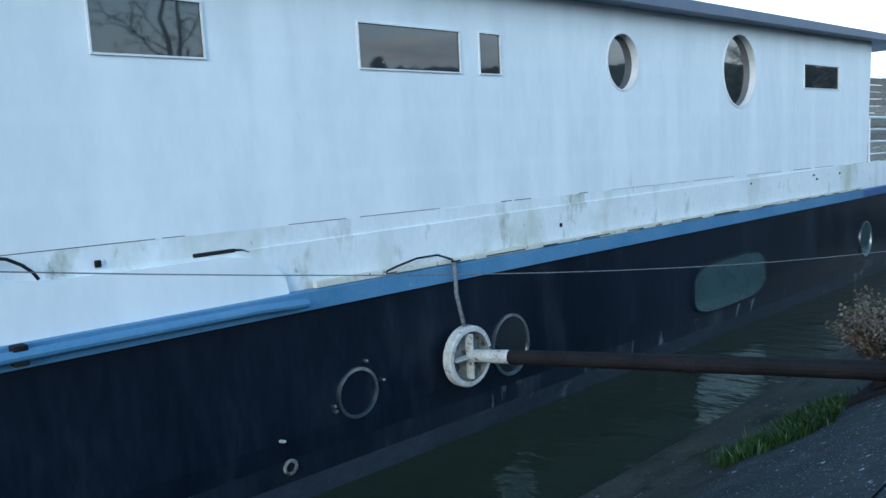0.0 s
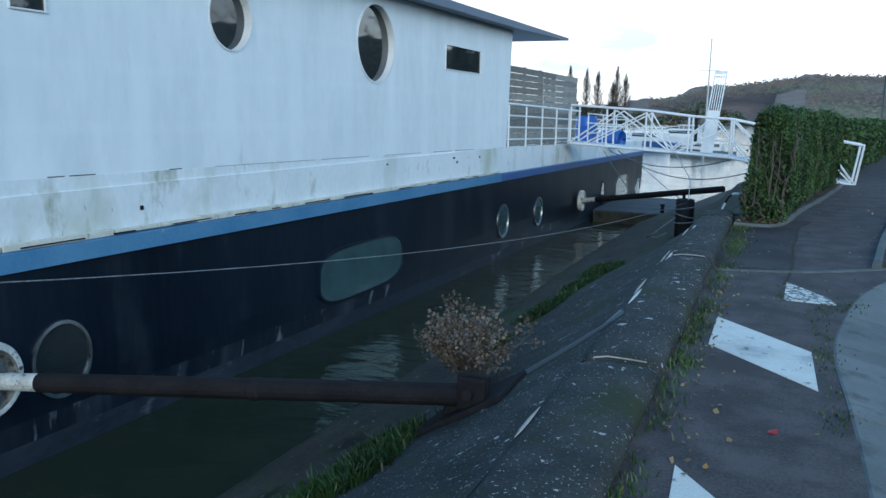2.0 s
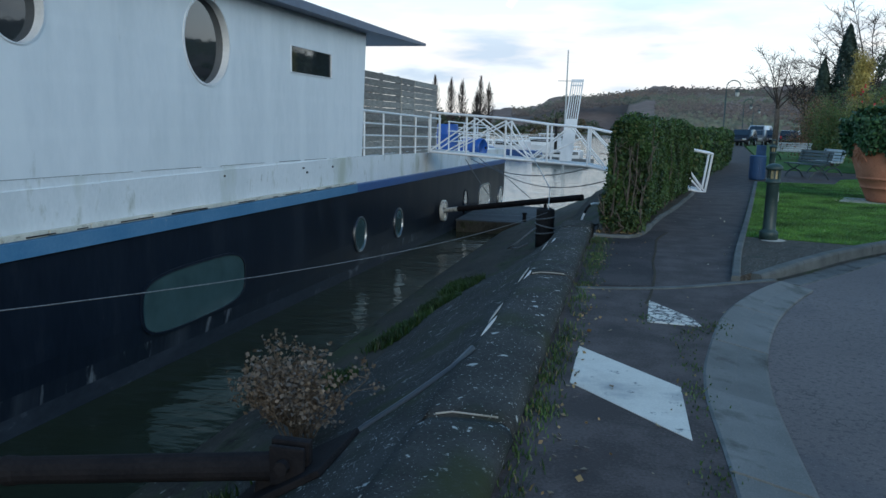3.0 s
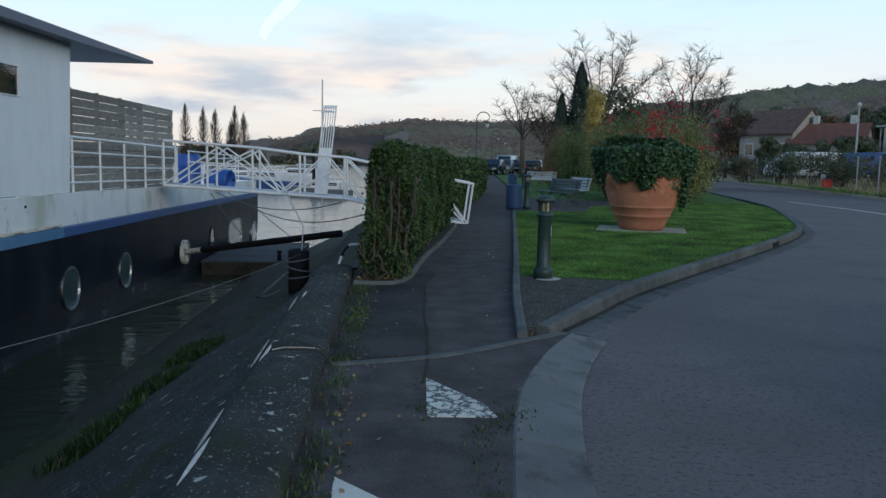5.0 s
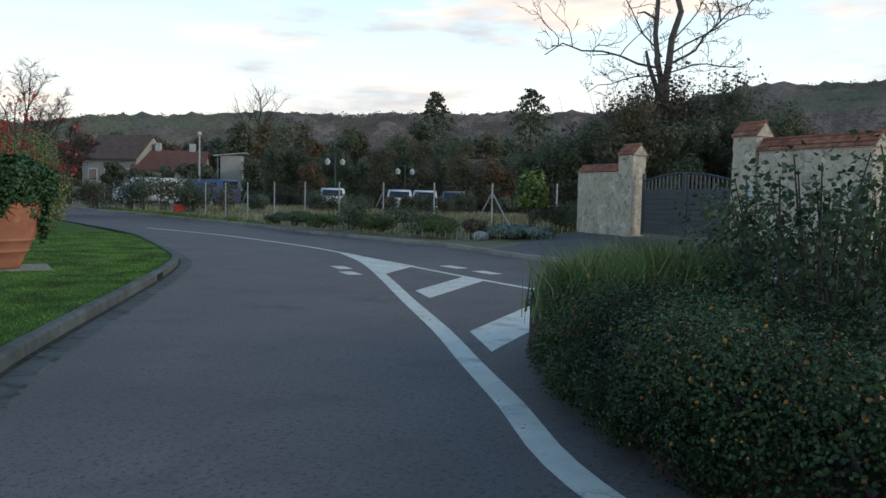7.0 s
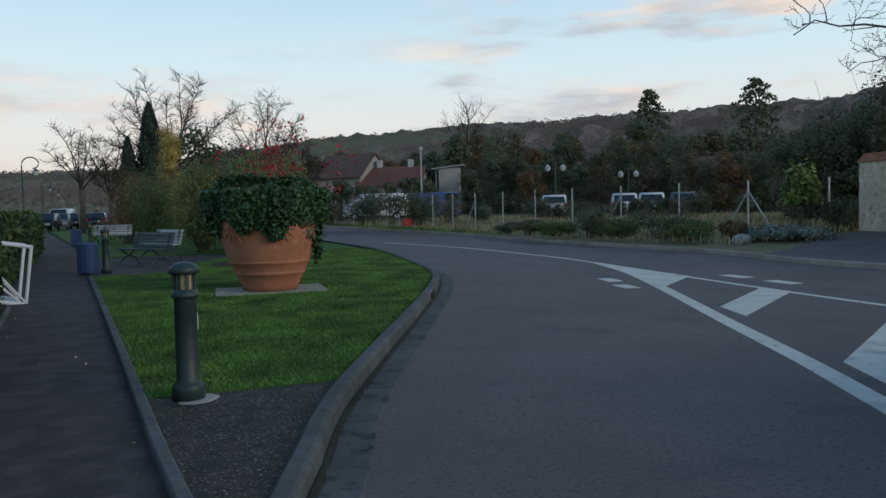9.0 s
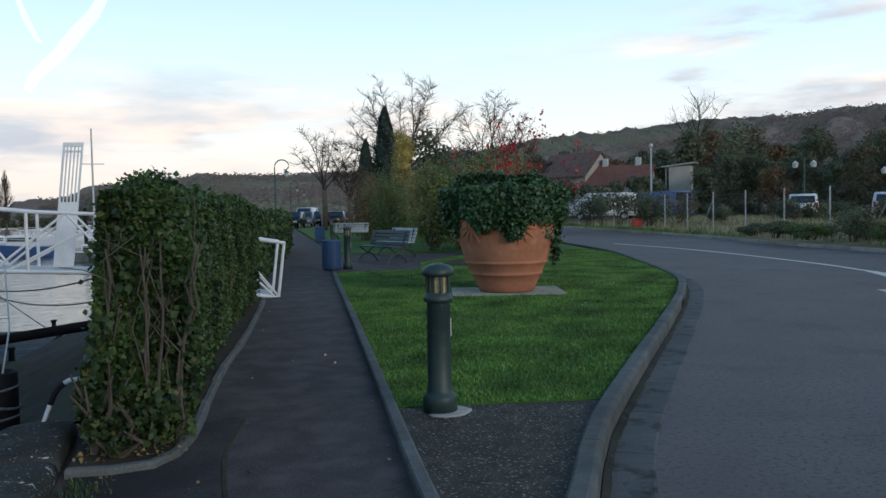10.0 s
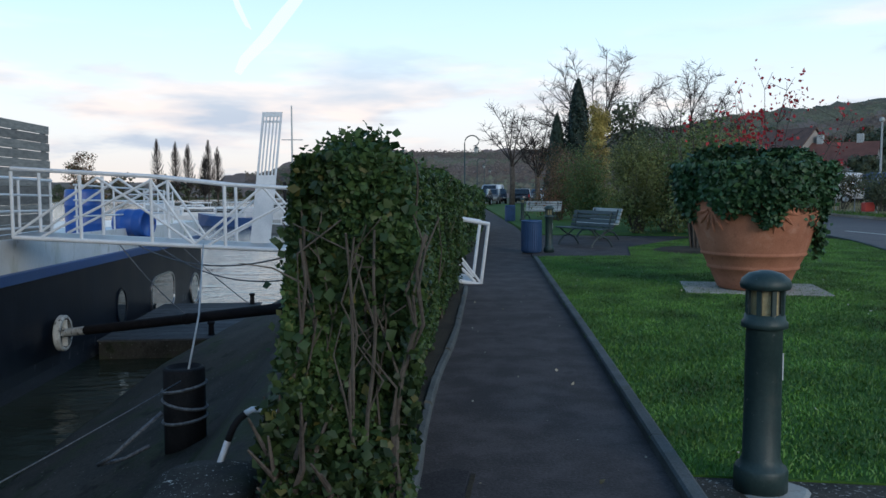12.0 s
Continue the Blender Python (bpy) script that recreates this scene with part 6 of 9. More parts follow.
def bush(name, label, at, radii, count, leaf, material, seed, group="", stems=8, lumps=9, base=0.0, stem_mat=None, fan=0.1):
    """An uneven shrub: lumps of leaves over a few stems, standing on at."""
    rng = np.random.default_rng(seed)
    b = thing(name, label, "shrub", group, pose(*at))
    L = []
    for k in range(lumps):
        a, q = rng.uniform(0, 2 * math.pi), math.sqrt(rng.uniform(0, 0.8))
        L.append((radii[0] * q * math.cos(a) * 0.7, radii[1] * q * math.sin(a) * 0.7, radii[2] * rng.uniform(0.35, 0.8), rng.uniform(0.35, 0.55)))
    per = count // lumps
    pts, nr = [], []
    for (cx, cy, cz, s) in L:
        d = rng.normal(size=(per, 3))
        d /= np.linalg.norm(d, axis=1)[:, None]
        rad = rng.uniform(0.35, 1.05, per)[:, None] ** 0.5
        p = d * rad * np.array([radii[0], radii[1], radii[2] * 0.75]) * s + [cx, cy, cz]
        p[:, 2] = np.abs(p[:, 2] - base) + base
        pts.append(p)
        nr.append(1.9 * d + [0, 0, 0.5])
    v, f = leaf_cloud(np.concatenate(pts), leaf, rng, 1, normals=np.concatenate(nr))
    fast_mesh("foliage", v, f, material, b)
    V, F = [], []
    for k in range(stems):
        c = L[k % len(L)]
        e = Vector(c[:3]) + Vector((rng.normal(0, fan), rng.normal(0, fan), radii[2] * 0.2 + rng.normal(0, fan - 0.1)))
        s = Vector((c[0] * 0.25, c[1] * 0.25, 0))
        v, f = tube_data([s, s.lerp(e, 0.5) + Vector((rng.normal(0, 0.05), rng.normal(0, 0.05), 0)), e], [0.02, 0.013, 0.005], 5)
        F.extend([tuple(a + len(V) for a in x) for x in f])
        V.extend(v)
    raw("stem_growth", V, F, stem_mat or BARK, b)["kind"] = "stuff"
    return b


FIRE = []
for k in range(9):
    t = k / 8
    FIRE.append((6.15 - 2.15 * t, 10.55 - 2.3 * t, 0.62 + 0.18 * min(1, 3 * t), 0.62 + 0.13 * min(1, 3 * t), 0.80 + 0.12 * t, 12000, 0.021))
for k in range(4):
    FIRE.append((3.9 + 0.05 * k, 7.6 - 1.0 * k, 0.8, 0.85, 0.9 + 0.05 * k, 9000, 0.024))
for k in range(7):
    t = k / 6
    FIRE.append((5.45 - 1.45 * t, 10.45 - 1.75 * t, 0.42, 0.42, 0.50, 6000, 0.021))
for x, y, h in ((6.3, 9.9, 0.8), (5.7, 8.8, 0.95), (5.2, 7.4, 1.0), (5.3, 6.0, 1.1), (7.2, 9.2, 0.85), (6.6, 7.6, 1.0)):
    FIRE.append((x, y, 0.95, 0.95, h, 6400, 0.03))
for i, (x, y, rx, ry, rz, cnt, lf) in enumerate(FIRE):
    bush("firethorn", "dense dark firethorn with orange berries over the planter", (x, y, -0.07), (rx, ry, rz), cnt, lf, PYRA_LEAF, 40 + i, "firethorns", lumps=12)
for i, (x, y) in enumerate(((6.2, 10.75), (6.75, 10.45), (5.75, 10.25))):
    bush("planter_shrub", "loose fresh green shrub over the planter's corner", (x, y, 0.35), (0.5, 0.5, 0.50), 2600, 0.026, SHRUB_GREEN, 90 + i, "planter shrubs", stems=18, lumps=13)
# taller twiggy shrub and grasses at the back of the planter
for i, (x, y, rz) in enumerate(((7.0, 9.4, 1.4), (6.1, 8.7, 1.55), (8.0, 10.0, 1.25), (5.4, 7.8, 1.6), (7.6, 8.9, 1.6), (8.3, 8.6, 1.5), (7.0, 7.6, 1.6), (6.3, 6.4, 1.6), (8.2, 7.0, 1.5), (7.4, 5.6, 1.5))):
    bush("tall_shrub", "loose leafy shrub standing in the planter", (x, y, 0.3), (0.75, 0.75, rz), 1000, 0.055, SHRUB_DARK, 70 + i, "planter shrubs", stems=16, lumps=16)
rng = np.random.default_rng(31)
for gx, gy, hh in ((5.75, 10.5, 0.42), (6.0, 10.7, 0.46), (6.2, 10.6, 0.52), (6.5, 10.6, 0.55), (6.9, 10.3, 0.58), (7.4, 10.0, 0.55), (6.4, 10.1, 0.6), (5.85, 10.25, 0.5)):
    n = 620
    p = np.column_stack([gx + rng.normal(0, 0.15, n), gy + rng.normal(0, 0.15, n), np.full(n, 0.44)])
    v, f = blades(p, hh, rng, 0.007, 0.75)
    g = thing("ornamental_grass", "tuft of pale green arching grass in the planter", "grass", "grass tufts")
    fast_mesh("blades", v, f, FRESH_GRASS, g)["kind"] = "stuff"


bush("bramble", "straggling yellow-green bramble at the hedge's foot", (-0.50, 14.47, 0.05), (0.13, 0.15, 0.62), 300, 0.052, BRAMBLE_LEAF, 140, "brambles", stems=9, lumps=7)
bush("bramble", "low bramble beside the quay coping", (-0.36, 14.36, 0.04), (0.22, 0.10, 0.34), 300, 0.05, BRAMBLE_LEAF, 141, "brambles", stems=7, lumps=6)

# ---- gateway ----
def ashlar(name, label, p, q, th, z0, z1, cap_rise, category="wall"):
    """A rough stone wall from p to q with a tiled top."""
    w = thing(name, label, category)
    p, q = Vector(p), Vector(q)
    d = (q - p)
    ln = d.length
    d.normalize()
    n = Vector((-d.y, d.x))
    vs, fs = [], []
    nx, nz = max(2, int(ln / 0.14)), int((z1 - z0) / 0.14)
    ring = [p + d * (ln * i / nx) - n * th / 2 for i in range(nx + 1)] + [p + d * ln + n * (th * (k / 4 - 0.5)) for k in range(1, 4)] + [p + d * (ln * (nx - i) / nx) + n * th / 2 for i in range(nx + 1)] + [p - n * (th * (k / 4 - 0.5)) for k in range(1, 4)]
    m = len(ring)
    cen = (p + q) / 2
    for j in range(nz + 1):
        z = z0 + (z1 - z0) * j / nz
        for r in ring:
            g = 0.022 * noise.noise((r.x * 3.5, r.y * 3.5, z * 4)) + 0.014 * noise.noise((r.x * 9, r.y * 9, z * 9))
            o = (r - cen).normalized() * g
            vs.append((r.x + o.x, r.y + o.y, z))
    for j in range(nz):
        for i in range(m):
            k = (i + 1) % m
            fs.append((j * m + i, j * m + k, (j + 1) * m + k, (j + 1) * m + i))
    fs.append(tuple(range(nz * m, nz * m + m)))
    raw("masonry", vs, fs, STONE_WALL, w)
    e = d * 0.05
    # gabled mortar bed under the tiles
    bm = nb()
    a, b = p - e, q + e
    pts = []
    for r in (a, b):
        pts.append([(r.x - n.x * th * 0.55, r.y - n.y * th * 0.55, z1), (r.x + n.x * th * 0.55, r.y + n.y * th * 0.55, z1), (r.x, r.y, z1 + cap_rise)])
    add_data(bm, pts[0] + pts[1], [(0, 1, 2), (3, 5, 4), (0, 3, 4, 1), (1, 4, 5, 2), (2, 5, 3, 0)])
    part("coping_bed", bm, STONE_WALL, w)
    cnt = max(3, int((ln + 0.1) / 0.17))
    slope = math.atan2(cap_rise, th * 0.55)
    for side in (-1, 1):
        for row in range(3):
            t = (row + 0.5) / 3
            for k in range(cnt):
                c = a + (b - a) * ((k + 0.5) / cnt) + n * side * th * 0.60 * (1 - t)
                zc = z1 + cap_rise * t + 0.022 + 0.008 * (row % 2)
                bm = nb()
                mm = Matrix.Translation((c.x, c.y, zc)) @ Matrix.Rotation(math.atan2(d.y, d.x), 4, "Z") @ Matrix.Rotation(-side * slope * 0.92, 4, "X")
                box(bm, (0, 0, 0), ((ln + 0.1) / cnt - 0.008, th * 0.27, 0.02), mm)
                part("roof_tile", bm, ROOF_TILE, w)
    bm = nb()
    tube(bm, [(a.x, a.y, z1 + cap_rise + 0.02), (b.x, b.y, z1 + cap_rise + 0.02)], 0.045, 8)
    part("ridge_tile", bm, ROOF_TILE, w)
    return w




# ---- gateway, continued: piers, walls, gate ----
ashlar("gate_pier", "rough cream stone gate pier with a tiled cap", (21.55, 18.15), (21.78, 18.75), 0.50, 0.30, 2.85, 0.30, "gate pier")
ashlar("garden_wall", "cream stone garden wall capped with clay tiles", (21.80, 18.80), (22.55, 20.65), 0.40, 0.30, 2.38, 0.20)
ashlar("gate_pier", "tall cream stone gate pier beside a letter slot", (20.05, 14.05), (20.30, 14.70), 0.55, 0.30, 3.15, 0.34, "gate pier")
ashlar("garden_wall", "long cream stone wall running on from the gate", (18.9, 11.2), (20.03, 14.0), 0.42, 0.30, 2.75, 0.30)
gate = thing("driveway_gate", "closed anthracite double gate with a curved slatted top", "gate")
GA, GB = Vector((20.38, 14.85)), Vector((21.50, 18.0))
gd = (GB - GA).normalized()
gn = Vector((-gd.y, gd.x))
ga = math.atan2(gd.y, gd.x)
glen = (GB - GA).length
for leaf in (0, 1):
    lf = new("gate_leaf")
    lf.parent = gate
    a, b = GA + gd * glen * leaf * 0.5 + gd * 0.02, GA + gd * glen * (leaf + 1) * 0.5 - gd * 0.02
    w = (b - a).length
    mid = (a + b) / 2
    n = 9
    for k in range(n):
        bm = nb()
        box(bm, (mid.x, mid.y, 0.55 + 0.145 * (k + 0.5)), (w - 0.14, 0.035, 0.138), Matrix.Rotation(ga, 4, "Z"), bevel=0.006)
        part("panel", bm, GATE_GREY, lf)
    for q in (a + gd * 0.04, b - gd * 0.04):
        bm = nb()
        box(bm, (q.x, q.y, 1.40), (0.08, 0.07, 1.8), Matrix.Rotation(ga, 4, "Z"), bevel=0.006)
        part("stile", bm, GATE_GREY, lf)
    for k in range(11):
        t = (k + 0.5) / 11
        q = a.lerp(b, t)
        u = t if leaf == 0 else 1 - t
        h = 2.08 + 0.22 * math.sin(u * math.pi / 2)
        bm = nb()
        box(bm, (q.x, q.y, (1.86 + h) / 2), (0.05, 0.03, h - 1.86), Matrix.Rotation(ga, 4, "Z"))
        part("bar", bm, GATE_GREY, lf)
    bm = nb()
    tube(bm, [(*a.lerp(b, t), 2.08 + 0.22 * math.sin((t if leaf == 0 else 1 - t) * math.pi / 2)) for t in [i / 8 for i in range(9)]], 0.03, 6)
    part("top_rail", bm, GATE_GREY, lf)
bm = nb()
box(bm, (19.75, 14.25, 1.75), (0.04, 0.34, 0.42), Matrix.Rotation(radians(-20), 4, "Z"), bevel=0.01)
tagged(part("letter_box", bm, WORN_WHITE), "cream letter box set in the gate pier", "letter box")


# ---- poles that hold the boat off, discs, ropes ----
def stay_pole(name, disc, foot, r, label, sock=0.55):
    p = thing(name, label, "mooring pole", "mooring poles")
    d, f = Vector(disc), Vector(foot)
    ax = (f - d).normalized()
    bm = nb()
    n = 32
    vs, fs = [], []
    prof = ((0.28, 0.0), (0.30, 0.02), (0.30, 0.10), (0.285, 0.115), (0.245, 0.115), (0.225, 0.02), (0.0, 0.012))
    for rr, x in prof:
        for k in range(n):
            w = 2 * math.pi * k / n
            vs.append((d.x + x - 0.03, d.y + rr * math.cos(w), d.z + rr * math.sin(w)))
    for i in range(len(prof) - 1):
        for k in range(n):
            j = (k + 1) % n
            fs.append((i * n + k, i * n + j, (i + 1) * n + j, (i + 1) * n + k))
    add_data(bm, vs, fs)
    bmesh.ops.recalc_face_normals(bm, faces=bm.faces)
    dish = part("disc", bm, WORN_WHITE, p, "dished white steel disc with a darker grey hollow")
    # faces inside the rim take the darker mottled grey
    dish.data.materials.append(DISH_GREY)
    for q in dish.data.polygons:
        q.material_index = 1 if max((dish.data.vertices[k].co.yz - d.yz).length for k in q.vertices) < 0.25 else 0
    for dy, dz, sy, sz in ((0, 0.14, 0.02, 0.24), (0, -0.14, 0.02, 0.24), (0.14, 0, 0.24, 0.02), (-0.14, 0, 0.24, 0.02)):
        bm = nb()
        v = [(0.0, dy - sy / 2, dz - sz / 2), (0.0, dy + sy / 2, dz + sz / 2), (0.0, dy + sy / 2, dz - sz / 2), (0.0, dy - sy / 2, dz + sz / 2)]
        box(bm, (d.x + 0.06, d.y + dy * 0.85, d.z + dz * 0.85), (0.09, max(0.012, sy * 0.85), max(0.012, sz * 0.85)))
        part("gusset", bm, WORN_WHITE, p)
    bm = nb()
    s = d + ax * 0.08
    tube(bm, [d + ax * 0.04, s, d + ax * (sock - 0.05), d + ax * sock], [r * 0.6, r * 0.85, r * 0.95, r * 0.85], 14)
    part("socket", bm, WORN_WHITE, p, "white socket with flaking paint")
    bm = nb()
    tube(bm, [d + ax * (sock - 0.03), d.lerp(f, 0.35), d.lerp(f, 0.6), d.lerp(f, 0.605), d.lerp(f, 0.62), d.lerp(f, 0.625), f], [r, r, r, r * 1.1, r * 1.1, r, r], 16)
    part("pole", bm, RUST, p, "long rust-black steel pole")
    return p


stay_pole("mooring_pole", (-5.33, 6.22, -0.50), (-1.72, 6.74, -0.19), 0.070, "rusty black pole holding the boat off the quay")
stay_pole("mooring_pole", (-5.33, 24.75, -0.93), (-1.30, 21.95, -0.15), 0.075, "second dark pole between boat and quay", 0.7)
hinge = thing("pole_hinge", "heavy black steel hinge bracket on the quay slope", "bracket")
bm = nb()
box(bm, (-1.68, 6.78, -0.16), (0.20, 0.06, 0.20), bevel=0.015)
box(bm, (-1.66, 6.68, -0.16), (0.18, 0.03, 0.20), bevel=0.012)
part("clevis", bm, RUST, hinge)
bm = nb()
box(bm, (-1.76, 6.80, -0.36), (0.22, 0.14, 0.36), Matrix.Rotation(0.15, 4, "Y"), bevel=0.02)
part("upright", bm, RUST, hinge)
bm = nb()
box(bm, (-1.72, 6.85, quay_z(-1.72, 6.85) + 0.02), (0.62, 0.55, 0.035), Matrix.Rotation(-0.54, 4, "Y"), bevel=0.008)
part("base_plate", bm, RUST, hinge)
for dy in (-0.06, 0.06):
    bm = nb()
    tube(bm, [(-1.66, 6.60 + (dy + 0.06), -0.14), (-1.66, 6.64 + (dy + 0.06), -0.14)], 0.035, 8)
    part("pin", bm, RUST, hinge)


def line_through(name, pts, r, material, label, category="rope", n=5, sag=0.0):
    """A rope or cable, sagging between its two ends, or through given points."""
    if sag:
        a, b = Vector(pts[0]), Vector(pts[1])
        pts = [a.lerp(b, t) - Vector((0, 0, sag * 4 * t * (1 - t))) for t in [i / 24 for i in range(25)]]
    bm = nb()
    tube(bm, pts, r, n)
    return tagged(part(name, bm, material, smooth=True), label, category)


line_through("mooring_cable", [(-1.62, 17.45, -0.05), (-5.50, -1.0, 1.5)], 0.0045, ROPE, "thin grey mooring cable along the boat", "cable", sag=0.5)
line_through("hose", [(-1.60, 6.95, -0.22), (-1.45, 7.15, -0.13), (-1.25, 7.45, -0.02), (-1.10, 7.75, 0.06), (-1.02, 7.95, 0.135)], 0.021, GATE_GREY, "black hose over the quay's edge", "hose")
line_through("hanging_strap", [(-5.36, 6.16, 0.42), (-5.36, 6.17, 0.1), (-5.30, 6.20, -0.24)], 0.022, ROPE, "frayed strap holding the disc", "strap")
line_through("deck_rope", [(-5.45, 5.35, 0.43), (-5.44, 5.5, 0.47), (-5.44, 5.75, 0.51), (-5.42, 6.0, 0.51), (-5.38, 6.15, 0.45), (-5.37, 6.2, 0.37)], 0.011, BLACK_RUBBER, "dark hose looped along the deck edge", "hose")
line_through("deck_cable", [(-5.44, 2.06, 0.90), (-5.44, 2.10, 0.94), (-5.44, 2.16, 0.968), (-5.44, 2.25, 0.98), (-5.44, 2.33, 0.962), (-5.44, 2.41, 0.915), (-5.44, 2.47, 0.86), (-5.44, 2.50, 0.81)], 0.012, BLACK_RUBBER, "black cable looped over the coaming", "cable")
for a, b, sg, lab in (((-5.45, 29.0, 0.35), (-1.3, 23.6, 0.45), 0.35, "slack dark mooring rope"), ((-5.45, 30.5, 0.3), (-0.9, 24.2, 0.1), 0.5, "slack dark mooring rope"), ((-5.5, 33.6, -0.05), (-3.2, 31.0, -1.4), 0.05, "taut rope to the pontoon"), ((-5.45, 28.2, 0.36), (-4.4, 29.5, -1.4), 0.1, "thin rope to the pontoon")):
    line_through("mooring_rope", [a, b], 0.014, ROPE, lab, sag=sg)

# pile with fenders and rope
pile = thing("mooring_pile", "black rubber-clad mooring pile wound with rope", "mooring pile")
bm = nb()
lathe(bm, [(0.17, -0.95), (0.17, -0.05), (0.155, -0.035), (0.14, -0.03), (0.12, -0.06)], 20, (-1.70, 17.9, 0.0))
part("post", bm, BLACK_RUBBER, pile, smooth=True)
for z, tl in ((-0.20, 0.03), (-0.34, -0.04), (-0.47, 0.02)):
    bm = nb()
    tube(bm, [(-1.70 + 0.178 * math.cos(w), 17.9 + 0.178 * math.sin(w), z + tl * math.cos(w)) for w in [2 * math.pi * i / 18 for i in range(19)]], 0.014, 5)
    part("rope_turn", bm, ROPE, pile)
line_through("pale_line", [(-1.64, 17.8, -0.04), (-1.70, 18.5, 0.3), (-2.6, 23.0, 0.66)], 0.009, PALE_ROPE, "pale line from the pile up to the gangway")
line_through("chain_loop", [(-1.85, 17.75, -0.38), (-2.0, 17.6, -0.5), (-2.2, 17.6, -0.68), (-2.35, 17.7, -0.78), (-2.2, 17.9, -0.80), (-2.0, 17.9, -0.70)], 0.018, ROPE, "loose dark rope on the ledge")
hr = thing("quay_handrail", "bent white tube handle with a black sleeve on the coping", "handrail")
bm = nb()
tube(bm, [(-0.87, 15.03, 0.09), (-0.85, 15.05, 0.14), (-0.815, 15.05, 0.235)], 0.016, 8)
tube(bm, [(-0.735, 15.05, 0.355), (-0.70, 15.05, 0.375), (-0.60, 15.05, 0.378), (-0.54, 15.05, 0.36), (-0.52, 15.05, 0.08)], 0.016, 8)
part("tube", bm, WHITE_METAL, hr, smooth=True)
bm = nb()
tube(bm, [(-0.818, 15.05, 0.228), (-0.79, 15.05, 0.295), (-0.765, 15.05, 0.33), (-0.73, 15.05, 0.358)], 0.0175, 8)
part("sleeve", bm, BLACK_RUBBER, hr, "black rubber sleeve", smooth=True)

# pontoon
pon = thing("pontoon", "low dark floating pontoon beside the boat", "pontoon")
bm = nb()
box(bm, (-4.15, 28.9, -1.62), (2.35, 4.9, 0.42), bevel=0.03)
part("float", bm, LEDGE, pon)
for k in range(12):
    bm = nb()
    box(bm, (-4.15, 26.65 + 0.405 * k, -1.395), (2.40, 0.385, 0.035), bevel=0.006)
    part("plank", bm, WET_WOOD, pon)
for x, y in ((-3.15, 31.0), (-3.3, 26.8)):
    bm = nb()
    lathe(bm, [(0.09, 0), (0.06, 0.02), (0.05, 0.2), (0.08, 0.24), (0.06, 0.27)], 12, (x, y, -1.38))
    part("cleat", bm, RUST, pon)

# ---- gangway ----
gw = thing("gangway", "white steel truss gangway from the path to the boat", "gangway")


def gz(x):
    return 0.56 + 0.24 * (-1.3 - x) / 4.05 if x < -1.3 else 0.56 - 0.53 * (x + 1.3) / 2.7


bm = nb()
vs = []
for x in (-5.35, -1.3, 1.4):
    for y in (23.15, 24.0):
        vs += [(x, y, gz(x)), (x, y, gz(x) - 0.05)]
add_data(bm, vs, [(0, 2, 6, 4), (4, 6, 10, 8), (1, 5, 7, 3), (5, 9, 11, 7), (0, 4, 5, 1), (4, 8, 9, 5), (2, 3, 7, 6), (6, 7, 11, 10), (0, 1, 3, 2), (8, 10, 11, 9)])
part("deck", bm, GALV, gw, "grey grating deck")
for y in (23.1, 24.05):
    xs = [-5.3, -4.35, -3.35, -2.3, -1.3, -0.35, 0.6, 1.5]
    for a, b in zip(xs, xs[1:]):
        bm = nb()
        tube(bm, [(a, y, gz(a) - 0.03), (b, y, gz(b) - 0.03)], 0.034, 8)
        part("lower_rail", bm, WHITE_METAL, gw)
        bm = nb()
        tube(bm, [(a, y, gz(a) + 0.90 + (0.06 if a < -3 else 0)), (b + (0.13 if b > 1.4 else 0), y, gz(b) + 0.90 + (0.06 if b < -3 else 0))], 0.030, 8)
        part("handrail", bm, WHITE_METAL, gw)
    for i, x in enumerate(xs):
        bm = nb()
        tube(bm, [(x, y, gz(x) - 0.03), (x + (0.12 if x > 1.4 else 0), y, gz(x) + 0.92)], 0.026, 8)
        part("post", bm, WHITE_METAL, gw)
    dia = [(-5.3, 0.0, -4.1, 0.9), (-4.9, 0.0, -3.35, 0.9), (-4.1, 0.9, -2.75, 0.0), (-3.35, 0.9, -2.75, 0.02), (-2.75, 0.0, -1.75, 0.9), (-2.55, 0.0, -1.5, 0.62), (-1.75, 0.9, -0.9, 0.0), (-1.3, 0.9, -0.35, 0.1), (-0.35, 0.0, 0.6, 0.9), (0.85, 0.72, 1.5, 0.0), (0.80, 0.52, 1.42, 0.0)]
    for x0, h0, x1, h1 in dia:
        bm = nb()
        tube(bm, [(x0, y, gz(x0) + h0), (x1, y, gz(x1) + h1)], 0.021, 6)
        part("diagonal", bm, WHITE_METAL, gw)
ramp = thing("raised_flap", "upright white steel flap with barred upper half", "gangway flap")
b0, wv, uv = Vector((-2.06, 23.86, 0.60)), Vector((0.31, -0.02, 0.0)), Vector((0.215, 0.10, 2.06))
tn = Vector((0.0, 0.05, 0.0))


def flap_piece(name, w0, w1, u0, u1, mat_=WHITE_METAL):
    bm = nb()
    c = [b0 + wv * w + uv * u for w, u in ((w0, u0), (w1, u0), (w1, u1), (w0, u1))]
    add_data(bm, [*c, *[p + tn for p in c]], [(0, 1, 2, 3), (7, 6, 5, 4), (0, 4, 5, 1), (1, 5, 6, 2), (2, 6, 7, 3), (3, 7, 4, 0)])
    part(name, bm, mat_, ramp)


